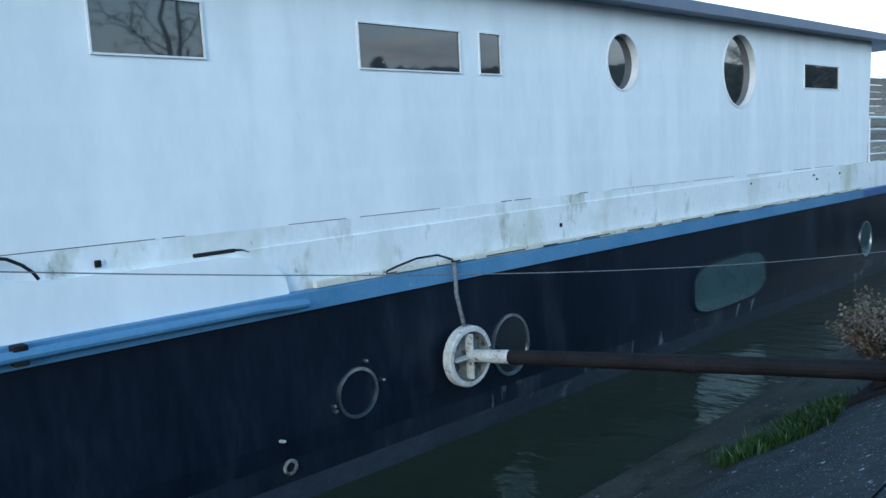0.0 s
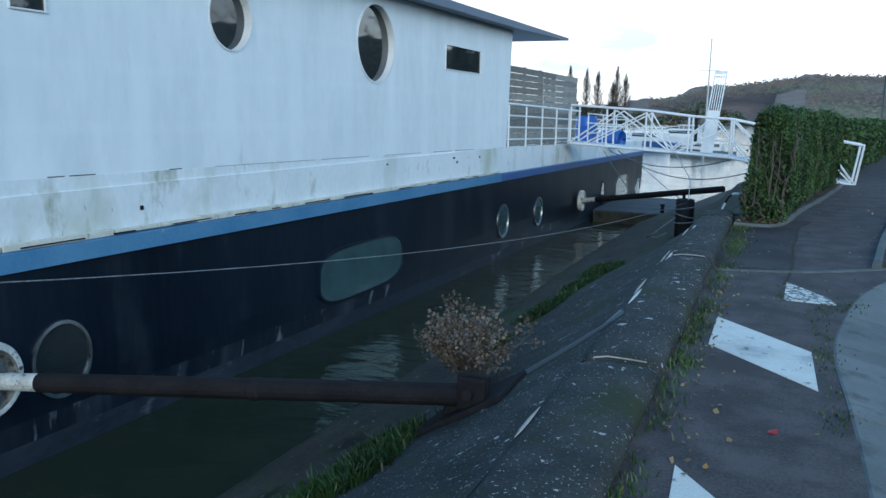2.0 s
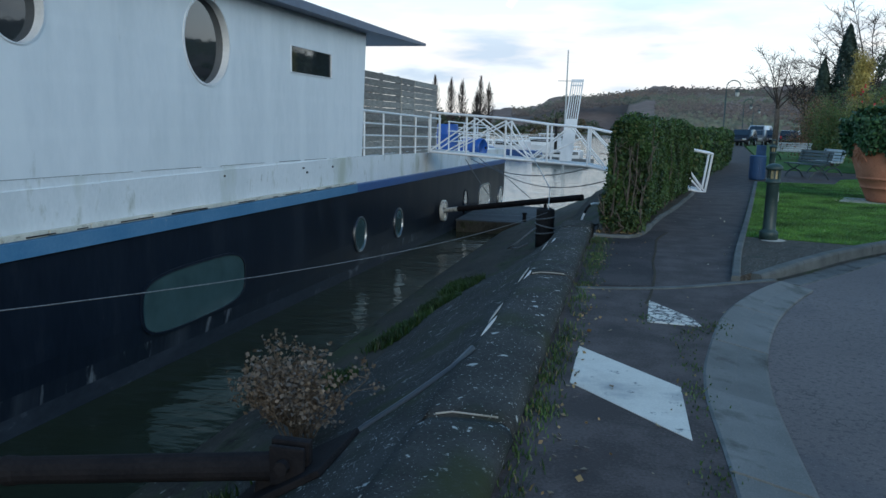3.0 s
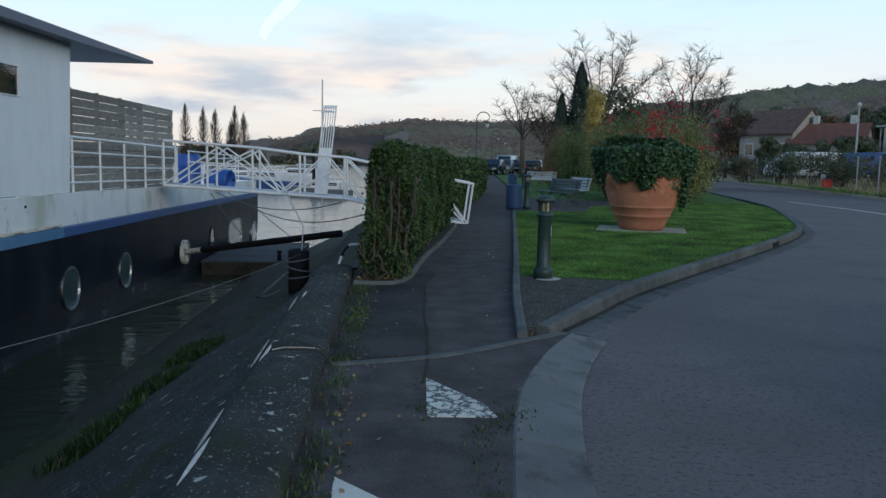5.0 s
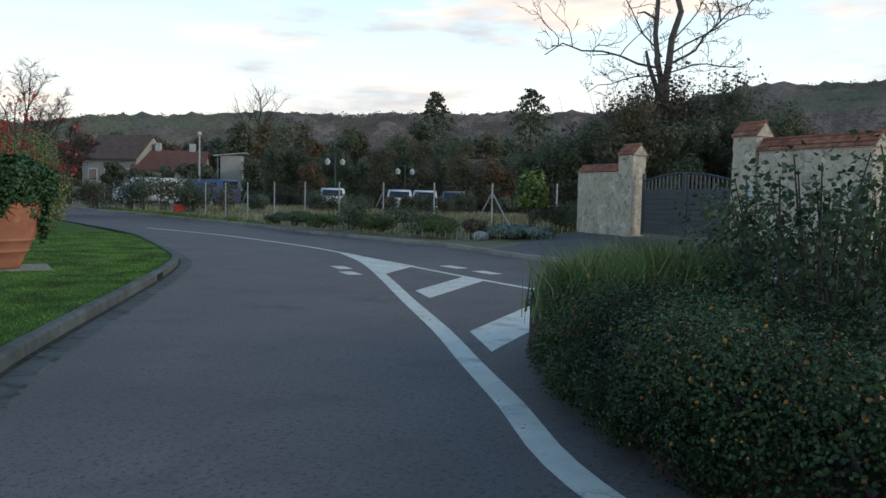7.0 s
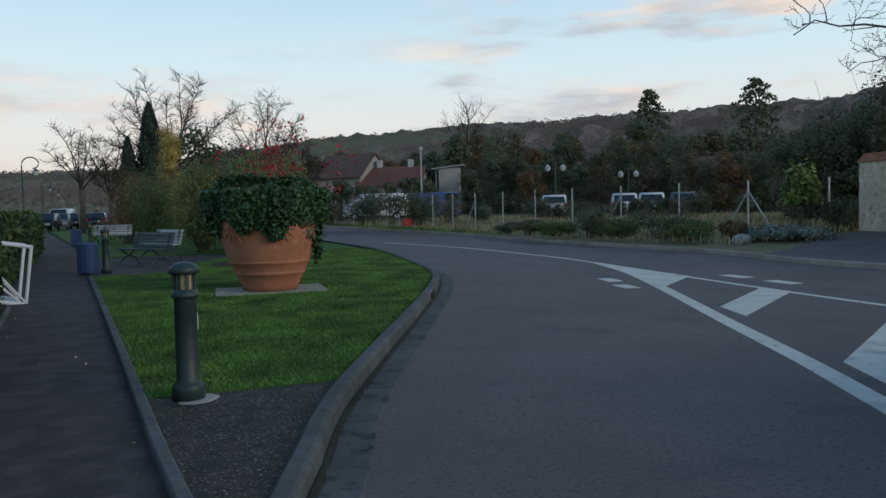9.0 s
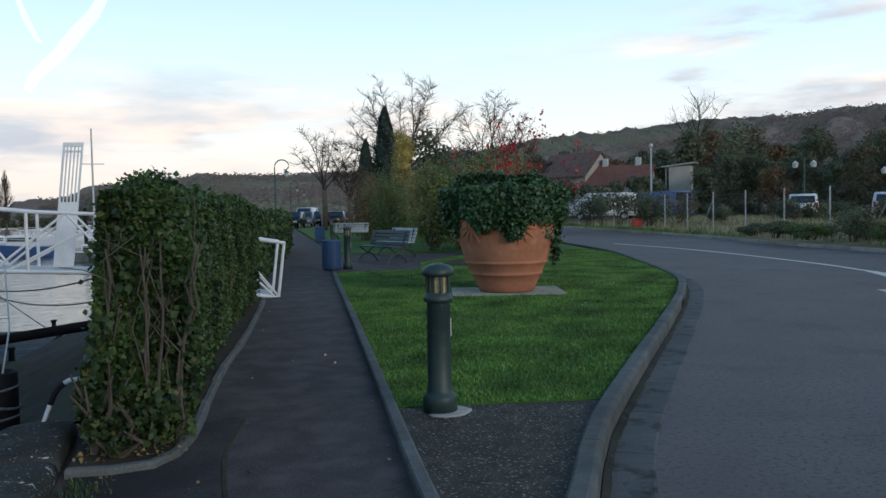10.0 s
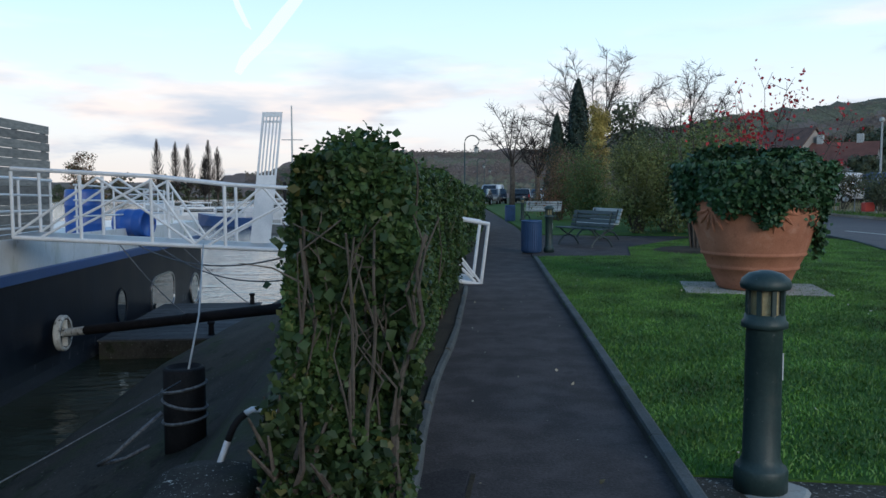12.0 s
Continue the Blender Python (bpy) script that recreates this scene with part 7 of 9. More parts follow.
flap_piece("plate", 0.0, 1.0, 0.0, 0.52)
flap_piece("stile", 0.0, 0.1, 0.52, 1.0)
flap_piece("stile", 0.9, 1.0, 0.52, 1.0)
flap_piece("top_rail", 0.1, 0.9, 0.965, 1.0)
flap_piece("top_rail", 0.1, 0.9, 0.92, 0.935)
for k in range(4):
    flap_piece("bar", 0.2 + 0.18 * k, 0.26 + 0.18 * k, 0.52, 0.965)


# ---- growth on the quay ----
def tuft_patch(name, label, boxes, n, h, seed, material=WEED, zf=None, width=0.008):
    rng = np.random.default_rng(seed)
    P = []
    for x0, x1, y0, y1 in boxes:
        m = max(10, int(n * (x1 - x0) * (y1 - y0) / sum((b[1] - b[0]) * (b[3] - b[2]) for b in boxes)))
        cx, cy = rng.uniform(x0, x1, m // 14 + 1), rng.uniform(y0, y1, m // 14 + 1)
        k = rng.integers(0, len(cx), m)
        P.append(np.column_stack([cx[k] + rng.normal(0, 0.05, m), cy[k] + rng.normal(0, 0.07, m)]))
    P = np.concatenate(P)
    z = np.array([zf(x, y) for x, y in P]) if zf else np.zeros(len(P))
    v, f = blades(np.column_stack([P, z]), h, rng, width, 0.8)
    ob = fast_mesh(name, v, f, material)
    return tagged(ob, label, "grass", "", "stuff")


tuft_patch("ledge_grass", "wild grass in tufts along the quay ledge", [(-2.60, -2.0, 5.9, 6.5), (-2.5, -2.1, 6.6, 7.0), (-2.80, -2.5, 9.7, 10.0), (-2.70, -2.35, 10.9, 12.0), (-2.65, -2.3, 12.6, 13.3), (-2.7, -2.3, 14.0, 15.0)], 9000, 0.085, 61, LEDGE_GRASS, quay_z)
tuft_patch("coping_weeds", "weeds and grass along the coping's foot", [(-0.58, -0.50, 1.5, 14.2), (-0.56, -0.42, 11.0, 14.0), (-0.58, -0.52, 4.0, 9.0)], 3600, 0.036, 62, WEED, lambda x, y: 0.0, 0.004)
tuft_patch("gutter_weeds", "small weeds in the gutter's joint", [(0.26, 0.34, 6.6, 9.4), (0.44, 0.62, 9.3, 9.7), (0.0, 0.04, 9.4, 10.3)], 500, 0.018, 63, WEED, lambda x, y: 0.0, 0.005)
bm = nb()
sweep(bm, smooth_line([(0.03, 10.2), (0.06, 10.4), (0.10, 10.95), (0.135, 11.7), (0.125, 12.4), (0.17, 13.2), (0.205, 14.2), (0.29, 14.7), (0.375, 15.1)], 0.2), [(-0.016, -0.02), (-0.012, 0.004), (0.012, 0.004), (0.016, -0.02)])
structure(part("moss_seam", bm, EARTH), "dark earthy seam down the path", "moss")
rng = np.random.default_rng(65)
n = 300
x = np.where(rng.uniform(size=n) < 0.75, -0.5 + np.abs(rng.normal(0, 0.13, n)), rng.uniform(-0.5, 1.2, n))
y = rng.uniform(2.5, 15.5, n)
k = x < np.interp(y, [2, 9, 11, 16], [0.3, 0.4, 0.9, 1.3])
c = np.column_stack([x[k], y[k], np.full(k.sum(), 0.012)])
v, f = leaf_cloud(c, 0.032, rng, 1, 0.25, normals=np.tile([0, 0, 2.0], (len(c), 1)))
n2 = 260
c = np.column_stack([rng.uniform(-0.6, 0.0, n2), rng.uniform(14.25, 15.2, n2), np.full(n2, 0.06)])
v2, f2 = leaf_cloud(c, 0.03, rng, 1, 0.25, normals=np.tile([0, 0, 1.5], (n2, 1)))
tagged(fast_mesh("fallen_leaves", np.concatenate([v, v2]), np.concatenate([f, f2 + len(v)]), DEAD_LEAF), "fallen leaves and bits along the path", "fallen leaves", "", "stuff")
x, y = scatter(lawn_poly, 170, rng)
x2, y2 = rng.uniform(0.2, 1.9, 46), rng.uniform(10.8, 22, 46)
k = (x2 < np.interp(y2, [10, 11.5, 15.5, 19.3, 27], [0.5, 0.8, 1.4, 1.95, 3.1])) & (x2 > np.interp(y2, [10, 14.2, 18.8, 22.5], [-0.5, 0.1, 0.75, 1.3]))
c = np.concatenate([np.column_stack([x, y, np.full(len(x), 0.058)]), np.column_stack([x2[k], y2[k], np.full(k.sum(), 0.013)])])
v, f = leaf_cloud(c, 0.026, rng, 1, 0.3, normals=np.tile([0, 0, 2.0], (len(c), 1)))
tagged(fast_mesh("leaf_scraps", v, f, leaf_mat("bleached_leaves", (0.22, 0.20, 0.14), (0.48, 0.45, 0.36), 0.3)), "pale bleached leaf scraps on lawn and path", "fallen leaves", "", "stuff")
bm = nb()
vs, fs = leaf_cloud(np.array([[0.0, 6.42, 0.014]]), 0.10, np.random.default_rng(2), normals=np.array([[0, 0, 5.0]]))
add_data(bm, vs, fs)
tagged(part("red_leaf", bm, RED_LEAF), "single bright red leaf lying on the path", "leaf")
# white painted ticks on the coping
for y in (8.35, 10.3, 12.6):
    bm = nb()
    pts = [(-1.045 + 0.012 * math.sin(i * 0.5), y + 0.11 * i, 0.105 + 0.012 * math.sin(i * 0.6)) for i in range(6)]
    tube(bm, pts, [0.003, 0.009, 0.012, 0.011, 0.008, 0.003], 6)
    tagged(part("mooring_scrap", bm, PALE_ROPE), "pale frayed strip caught on the coping", "rope scrap", "rope scraps")

# vapour trails in the evening sky
TRAIL = bpy.data.materials.new("vapour_trail")
TRAIL.use_nodes = True
tb = TRAIL.node_tree.nodes["Principled BSDF"]
tb.inputs["Base Color"].default_value = (0, 0, 0, 1)
tb.inputs["Emission Color"].default_value = (0.98, 0.99, 1.0, 1)
tb.inputs["Emission Strength"].default_value = 1.0
tb.inputs["Alpha"].default_value = 0.55
for line, wd_ in (([(-515, 3110, 449), (-487, 3111, 500), (-407, 3110, 580), (-342, 3110, 664), (-287, 3110, 730), (-235, 3110, 830)], 22), ([(-535, 3130, 775), (-503, 3126, 686), (-471, 3118, 621)], 16)):
    vs, fs = [], []
    for i, p in enumerate(line):
        w_ = wd_ * (0.35 + 0.65 * math.sin(math.pi * (i + 0.6) / (len(line) + 0.4)))
        vs += [(p[0] - w_, p[1], p[2] + w_ * 0.6), (p[0] + w_, p[1], p[2] - w_ * 0.6)]
    for i in range(len(line) - 1):
        fs.append((2 * i, 2 * i + 1, 2 * i + 3, 2 * i + 2))
    structure(raw("backdrop_trail", vs, fs, TRAIL), "white vapour trail in the evening sky", "vapour trail")

# dried weed bush on the ledge
rng = np.random.default_rng(66)
wd = thing("dried_weed", "tall dried brown weed on the quay ledge", "weed", "", pose(-2.03, 7.65, quay_z(-2.03, 7.65)))
V, F, H = [], [], []
for k in range(34):
    a = rng.uniform(0, 2 * math.pi)
    p = [Vector((rng.normal(0, 0.05), rng.normal(0, 0.05), 0))]
    d = Vector((0.42 * math.cos(a) - 0.12, 0.42 * math.sin(a) - 0.1, 1)).normalized()
    ln = rng.uniform(0.28, 0.60)
    for i in range(5):
        d = (d + Vector((rng.normal(0, 0.12), rng.normal(0, 0.12), -0.05))).normalized()
        p.append(p[-1] + d * ln / 5)
        if i > 1:
            for m in range(3):
                e = p[-1] + Vector((rng.normal(0, 0.06), rng.normal(0, 0.06), rng.uniform(0, 0.09)))
                vv, ff = tube_data([p[-1], e], [0.003, 0.002], 3)
                F.extend([tuple(q + len(V) for q in x) for x in ff])
                V.extend(vv)
                H.append(tuple(e))
    vv, ff = tube_data(p, [0.006, 0.005, 0.005, 0.004, 0.003, 0.002], 4)
    F.extend([tuple(q + len(V) for q in x) for x in ff])
    V.extend(vv)
raw("stem_growth", V, F, DRY_STEM, wd)["kind"] = "stuff"
v, f = leaf_cloud(np.array(H), 0.028, rng, 13)
v = v + np.repeat(rng.normal(0, 0.028, (len(v) // 4, 3)), 4, axis=0)
fast_mesh("seed_head", v, f, leaf_mat("dry_seed_heads", (0.075, 0.060, 0.046), (0.15, 0.122, 0.092), 0.3), wd)["kind"] = "stuff"


# ---- bins, benches, lamps along the path ----
def litter_bin(at, label):
    b = thing("litter_bin", label, "litter bin", "litter bins", at)
    bm = nb()
    n = 28
    lathe(bm, [(0.20, 0.02), (0.215, 0.03), (0.225, 0.70), (0.235, 0.71), (0.235, 0.74), (0.22, 0.745), (0.21, 0.70), (0.19, 0.1)], n)
    part("body", bm, BIN_BLUE, b, smooth=True)
    for k in range(n):
        w = 2 * math.pi * k / n
        bm = nb()
        box(bm, (0.228 * math.cos(w), 0.228 * math.sin(w), 0.37), (0.012, 0.03, 0.62), Matrix.Rotation(w, 4, "Z"))
        part("slat", bm, BIN_BLUE, b)
    bm = nb()
    lathe(bm, [(0.2, 0.60), (0.16, 0.62), (0.01, 0.62)], n)
    part("liner", bm, BLACK_RUBBER, b)
    return b


litter_bin(pose(3.42, 28.75, 0.0), "round blue slatted litter bin beside a bollard")
litter_bin(pose(6.0, 46.4, 0.0), "round blue litter bin farther along the path")


def bench(at, wood, label, back=True):
    b = thing("park_bench", label, "bench", "park benches", at)
    for sx in (-0.72, 0.72):
        bm = nb()
        tube(bm, [(sx, -0.28, 0.0), (sx, -0.24, 0.10), (sx, -0.12, 0.22), (sx, 0.05, 0.26), (sx, 0.20, 0.20), (sx, 0.30, 0.08), (sx, 0.34, 0.0)], 0.026, 8)
        tube(bm, [(sx, -0.22, 0.42), (sx, 0.0, 0.26), (sx, 0.22, 0.41), (sx, 0.30, 0.85)], 0.022, 8)
        part("leg", bm, BENCH_GREEN, b, "curved cast-iron leg")
    for k in range(5):
        bm = nb()
        box(bm, (0, -0.22 + 0.105 * k, 0.44 + 0.004 * abs(k - 2)), (1.8, 0.09, 0.032), bevel=0.007)
        part("seat_slat", bm, wood, b)
    for k in range(4):
        bm = nb()
        box(bm, (0, 0.245 + 0.03 * k, 0.52 + 0.105 * k), (1.8, 0.03, 0.088), Matrix.Rotation(-0.28, 4, "X"), bevel=0.006)
        part("back_slat", bm, wood, b)
    return b


bench(pose(5.15, 30.7, 0.015, 0, 0, -70), BENCH_GREEN, "dark green slatted bench facing the path")
bench(pose(6.25, 33.4, 0.015, 0, 0, -80), PALE_WOOD, "silvery wooden bench facing the path")
bench(pose(7.4, 46.4, 0.03, 0, 0, -40), PALE_WOOD, "silvery bench beside the far litter bin")


def crook_lamp(at, h, label, turn=0.0):
    l = thing("street_lamp", label, "street lamp", "street lamps", at)
    bm = nb()
    lathe(bm, [(0.11, 0), (0.11, 0.5), (0.075, 0.55), (0.05, 0.9), (0.04, h - 0.9)], 12)
    part("pole", bm, GREEN_METAL, l, smooth=True)
    bm = nb()
    pts = [(0, 0, h - 0.92)]
    for k in range(13):
        w = math.pi * (1 - k / 9)
        r = 0.42 if k < 9 else 0.42 * (1 - 0.14 * (k - 8))
        pts.append((0.42 + r * math.cos(w), 0, h - 0.5 + r * math.sin(w)))
    tube(bm, pts, 0.032, 8)
    part("crook", bm, GREEN_METAL, l, "curled arm")
    bm = nb()
    lathe(bm, [(0.02, 0.05), (0.08, 0.0), (0.17, -0.06), (0.15, -0.08)], 12, (0.66, 0, h - 0.72))
    part("hood", bm, GREEN_METAL, l)
    bm = nb()
    lathe(bm, [(0.14, -0.08), (0.11, -0.28), (0.05, -0.34)], 12, (0.66, 0, h - 0.72))
    part("globe", bm, WORN_WHITE, l, "frosted white globe")
    return l


crook_lamp(pose(4.95, 55.2, 0.0), 4.55, "green street lamp with a curled arm")
crook_lamp(pose(9.7, 86.0, 0.0), 4.55, "farther green street lamp with a curled arm")
crook_lamp(pose(13.2, 106.0, 0.0), 4.55, "farther green street lamp with a curled arm")


def twin_lamp(at, h):
    l = thing("twin_lamp", "dark twin-lantern lamp post beyond the meadow", "street lamp", "twin lamps", at)
    bm = nb()
    lathe(bm, [(0.10, 0), (0.06, 0.5), (0.04, h)], 10)
    part("pole", bm, GREEN_METAL, l)
    for s in (-1, 1):
        bm = nb()
        tube(bm, [(0, 0, h - 0.2), (s * 0.25, 0, h), (s * 0.5, 0, h - 0.05), (s * 0.52, 0, h - 0.2)], 0.028, 6)
        part("arm", bm, GREEN_METAL, l)
        bm = nb()
        lathe(bm, [(0.03, 0.0), (0.20, -0.18), (0.14, -0.42), (0.05, -0.46)], 10, (s * 0.52, 0, h - 0.2))
        part("lantern", bm, WORN_WHITE, l)
    return l


twin_lamp(pose(36.9, 49.4, 0.4, 0, 0, -40), 3.9)
twin_lamp(pose(41.5, 47.0, 0.4, 0, 0, -40), 3.4)


# ---- cars ----
def car(at, paint, label, van=False):
    c = thing("car", label, "car", "parked cars", at)
    L, W, H = (5.2, 1.95, 2.05) if van else (4.3, 1.78, 1.55)
    side = [(-L / 2, 0.32), (-L / 2, 0.75), (-L / 2 + 0.1, H * 0.62), (-L / 2 + (0.12 if van else 0.45), H - 0.06), (-L / 2 + 0.75, H), (L * 0.08 if not van else L * 0.22, H), (L * 0.24 if not van else L * 0.36, H * 0.64), (L / 2 - 0.12, H * 0.52), (L / 2, 0.62), (L / 2, 0.32)]
    bm = nb()
    vs = []
    for s, top in ((-1, 0.86), (1, 0.86)):
        for x, z in side:
            vs.append((x, s * W / 2 * (top if z > H * 0.66 else 1.0), z))
    n = len(side)
    fs = [tuple(range(n - 1, -1, -1)), tuple(range(n, 2 * n))] + [(i, (i + 1) % n, n + (i + 1) % n, n + i) for i in range(n)]
    add_data(bm, vs, fs)
    bmesh.ops.bevel(bm, geom=bm.edges[:], offset=0.05, segments=2, affect="EDGES")
    bmesh.ops.recalc_face_normals(bm, faces=bm.faces)
    part("body", bm, paint, c, smooth=True)
    for s in (-1, 1):
        bm = nb()
        x0, x1 = -L / 2 + 0.55, (L * 0.06 if not van else L * 0.18)
        add_data(bm, [(x0, s * W * 0.462, H * 0.67), (x1 + 0.45, s * W * 0.462, H * 0.67), (x1, s * W * 0.437, H - 0.12), (x0 + 0.2, s * W * 0.437, H - 0.12)], [(0, 1, 2, 3)])
        part("side_window", bm, WINDOW, c)
    xs = -L / 2
    bm = nb()
    add_data(bm, [(xs + 0.085, -W * 0.38, H * 0.66), (xs + 0.085, W * 0.38, H * 0.66), (xs + (0.10 if van else 0.40), W * 0.36, H - 0.13), (xs + (0.10 if van else 0.40), -W * 0.36, H - 0.13)], [(0, 1, 2, 3)])
    part("rear_window", bm, WINDOW, c)
    bm = nb()
    xa, xb = (L * 0.11, L * 0.25) if not van else (L * 0.245, L * 0.365)
    add_data(bm, [(xb - 0.02, -W * 0.40, H * 0.67), (xb - 0.02, W * 0.40, H * 0.67), (xa, W * 0.37, H - 0.08), (xa, -W * 0.37, H - 0.08)], [(0, 1, 2, 3)])
    part("windscreen", bm, WINDOW, c)
    for x in (-L * 0.31, L * 0.31):
        for s in (-1, 1):
            w = new("wheel")
            w.parent = c
            bm = nb()
            tube(bm, [(x, s * (W / 2 - 0.18), 0.32), (x, s * (W / 2 + 0.01), 0.32)], 0.32, 18)
            part("tyre", bm, BLACK_RUBBER, w)
            bm = nb()
            tube(bm, [(x, s * (W / 2), 0.32), (x, s * (W / 2 + 0.02), 0.32)], 0.20, 14)
            part("rim", bm, GALV, w)
    for s in (-1, 1):
        bm = nb()
        box(bm, (L / 2 - 0.02, s * W * 0.36, 0.66), (0.06, 0.34, 0.13), bevel=0.02)
        part("headlight", bm, WORN_WHITE, c)
        bm = nb()
        box(bm, (-L / 2 + 0.01, s * W * 0.42, 0.85), (0.05, 0.14, 0.28), bevel=0.02)
        part("tail_light", bm, RED_LEAF, c)
    return c


for x, y, rz, pnt, lab, van in ((9.6, 84, 250, CAR_DARK, "dark off-road car parked by the path", False), (12.8, 93, 262, CAR_DARK, "dark car parked at the path's end", False), (13.4, 101, 250, CAR_WHITE, "white van parked at the path's end", True), (16.5, 99, 255, CAR_WHITE, "white car parked at the path's end", False), (8.4, 97, 80, CAR_GREY, "grey car parked at the path's end", False), (19.2, 103, 255, CAR_GREY, "grey car in the far car park", False), (11.6, 90, 255, CAR_GREY, "grey car among those by the path", False), (14.9, 91, 80, CAR_DARK, "dark car nosing towards the path", False), (18.2, 95, 255, CAR_WHITE, "white car in the far car park", False)):
    car(pose(x, y, 0.0, 0, 0, rz), pnt, lab, van)
for x, y, rz, pnt, lab, van in ((30.2, 62.4, 140, CAR_WHITE, "white van behind the fence", True), (33.6, 60.3, 100, CAR_BLUE, "blue van behind the fence", True), (36.4, 49.0, 48, CAR_WHITE, "white car among the bushes", False), (39.7, 45.7, 43, CAR_WHITE, "white car among the bushes", False), (41.0, 44.5, 41, CAR_WHITE, "white car among the bushes", False), (42.6, 43.2, 40, CAR_GREY, "grey car among the bushes", False)):
    car(pose(x, y, 0.45, 0, 0, rz), pnt, lab, van)


# ---- fence and verge ----
fence = thing("wire_fence", "grey wire-mesh fence on thin steel posts", "fence")
FL = [(23.4, 22.2), (22.9, 28.0), (22.7, 32.3), (23.5, 40.0), (25.2, 50.0), (28.6, 66.0), (31.5, 80.0)]
fl = length(FL)
npost = 22
for k in range(npost + 1):
    x, y = cut(FL, fl * k / npost, fl * k / npost + 0.05)[0] if k < npost else FL[-1]
    bm = nb()
    tube(bm, [(x, y, 0.2), (x, y, 2.05)], 0.032, 8)
    part("post", bm, GALV, fence)
    if k in (1, 3, 7):
        for s in ((-1, 1) if k == 1 else (1,)):
            bm = nb()
            tube(bm, [(x, y, 1.7), (x + 0.05, y + s * 0.9, 0.35)], 0.024, 6)
            part("brace", bm, GALV, fence)
for h in (0.55, 1.0, 1.45, 1.9):
    bm = nb()
    tube(bm, [(x, y, h) for x, y in cut(FL, 0, fl)], 0.006, 4)
    part("wire", bm, GATE_GREY, fence)
vs, fs = [], []
s = 0.0
while s < fl - 0.2:
    (x, y), = cut(FL, s, s + 0.02)[:1]
    o = len(vs)
    vs += [(x - 0.002, y, 0.45), (x + 0.002, y, 0.45), (x + 0.002, y, 1.9), (x - 0.002, y, 1.9)]
    fs.append((o, o + 1, o + 2, o + 3))
    s += 0.16
raw("wire_mesh", vs, fs, GATE_GREY, fence)["kind"] = "stuff"

rng = np.random.default_rng(81)


def far_z(x, y):
    return 0.44


for i, (x, y, rx, rz, m) in enumerate(((20.9, 33.6, 0.9, 0.55, DARK_LEAF), (20.7, 31.6, 0.9, 0.5, SHRUB_GREEN), (20.5, 29.6, 1.0, 0.95, DARK_LEAF), (20.6, 28.0, 0.8, 0.6, SHRUB_GREEN), (20.6, 26.4, 1.3, 0.9, DARK_LEAF), (20.4, 24.9, 0.8, 0.55, SHRUB_GREEN), (20.6, 23.7, 0.7, 0.6, RUSSET_LEAF), (20.9, 22.6, 0.7, 0.45, GREYLEAF), (20.8, 21.6, 0.75, 0.45, GREYLEAF), (20.5, 20.9, 0.6, 0.4, GREYLEAF), (21.9, 22.0, 0.7, 0.7, DARK_LEAF), (22.6, 21.3, 0.7, 2.0, DARK_LEAF), (22.3, 26.8, 0.8, 0.9, OLIVE_LEAF), (22.0, 30.5, 0.8, 0.9, OLIVE_LEAF), (21.9, 36, 0.8, 0.8, DARK_LEAF))):
    bush("verge_shrub", {"silver_leaves": "low silver-grey cushion plant on the verge", "russet_leaves": "small russet shrub on the verge"}.get(m.name, "low dark shrub on the far verge"), (x, y, 0.15), (rx, rx * 1.1, rz * (1.1 if x < 21.5 else 0.6)), 2200, 0.075, m, 100 + i, "verge shrubs", lumps=8)
bush("laurel_bush", "yellow-green leafy bush beside the gate wall", (22.2, 22.4, 0.35), (0.8, 0.8, 2.0), 2600, 0.12, leaf_mat("bright_laurel", (0.06, 0.11, 0.02), (0.20, 0.24, 0.05), 0.35), 130, "", stems=6, lumps=9, base=0.9)
bm = nb()
bmesh.ops.create_icosphere(bm, subdivisions=2, radius=0.28, matrix=Matrix.Translation((20.2, 23.0, 0.22)) @ Matrix.Diagonal((1.2, 0.9, 0.7, 1)))
for v in bm.verts:
    v.co += v.normal * 0.06 * noise.noise(v.co * 5)
tagged(part("boulder", bm, PALE_SLAB), "pale boulder on the verge", "boulder")
x, y = scatter([(19.2, 22.5), (19.4, 26), (21.4, 35), (26, 52), (29, 66), (48, 60), (42, 30), (26, 21), (21, 21)], 40000, rng)
k = rng.uniform(size=len(x)) < np.clip(1.4 - (x - 19) / 26, 0.25, 1)
x, y = x[k], y[k]
v, f = blades(np.column_stack([x, y, 0.10 + 0.36 * np.clip((x - np.interp(y, [20, 28, 33.5, 44.6, 69], [17.3, 19.6, 20.8, 23.6, 28.5]) - 0.6) / 4.6, 0, 1)]), 0.27, rng, 0.014, 0.7)
tagged(fast_mesh("meadow_grass", v, f, DRY_GRASS), "long dry grass of the meadow and verge", "grass", "", "stuff")
x, y = scatter([(22.0, 37), (24.0, 46), (28.8, 69), (30.2, 69), (25.4, 46), (23.2, 37)], 16000, rng)
v, f = blades(np.column_stack([x, y, np.full(len(x), 0.05)]), 0.14, rng, 0.02, 0.6)
tagged(fast_mesh("verge_grass", v, f, GRASS_BLADE), "green grass strip along the far kerb", "grass", "", "stuff")
bm = nb()
box(bm, (23.6, 47.3, 0.55), (0.5, 0.35, 0.45), bevel=0.06)
tagged(part("red_crate", bm, mat("red_plastic", (0.45, 0.04, 0.03), (0.55, 0.06, 0.04), 3, 0.5, 0.1)), "small red plastic crate by the fence", "crate")


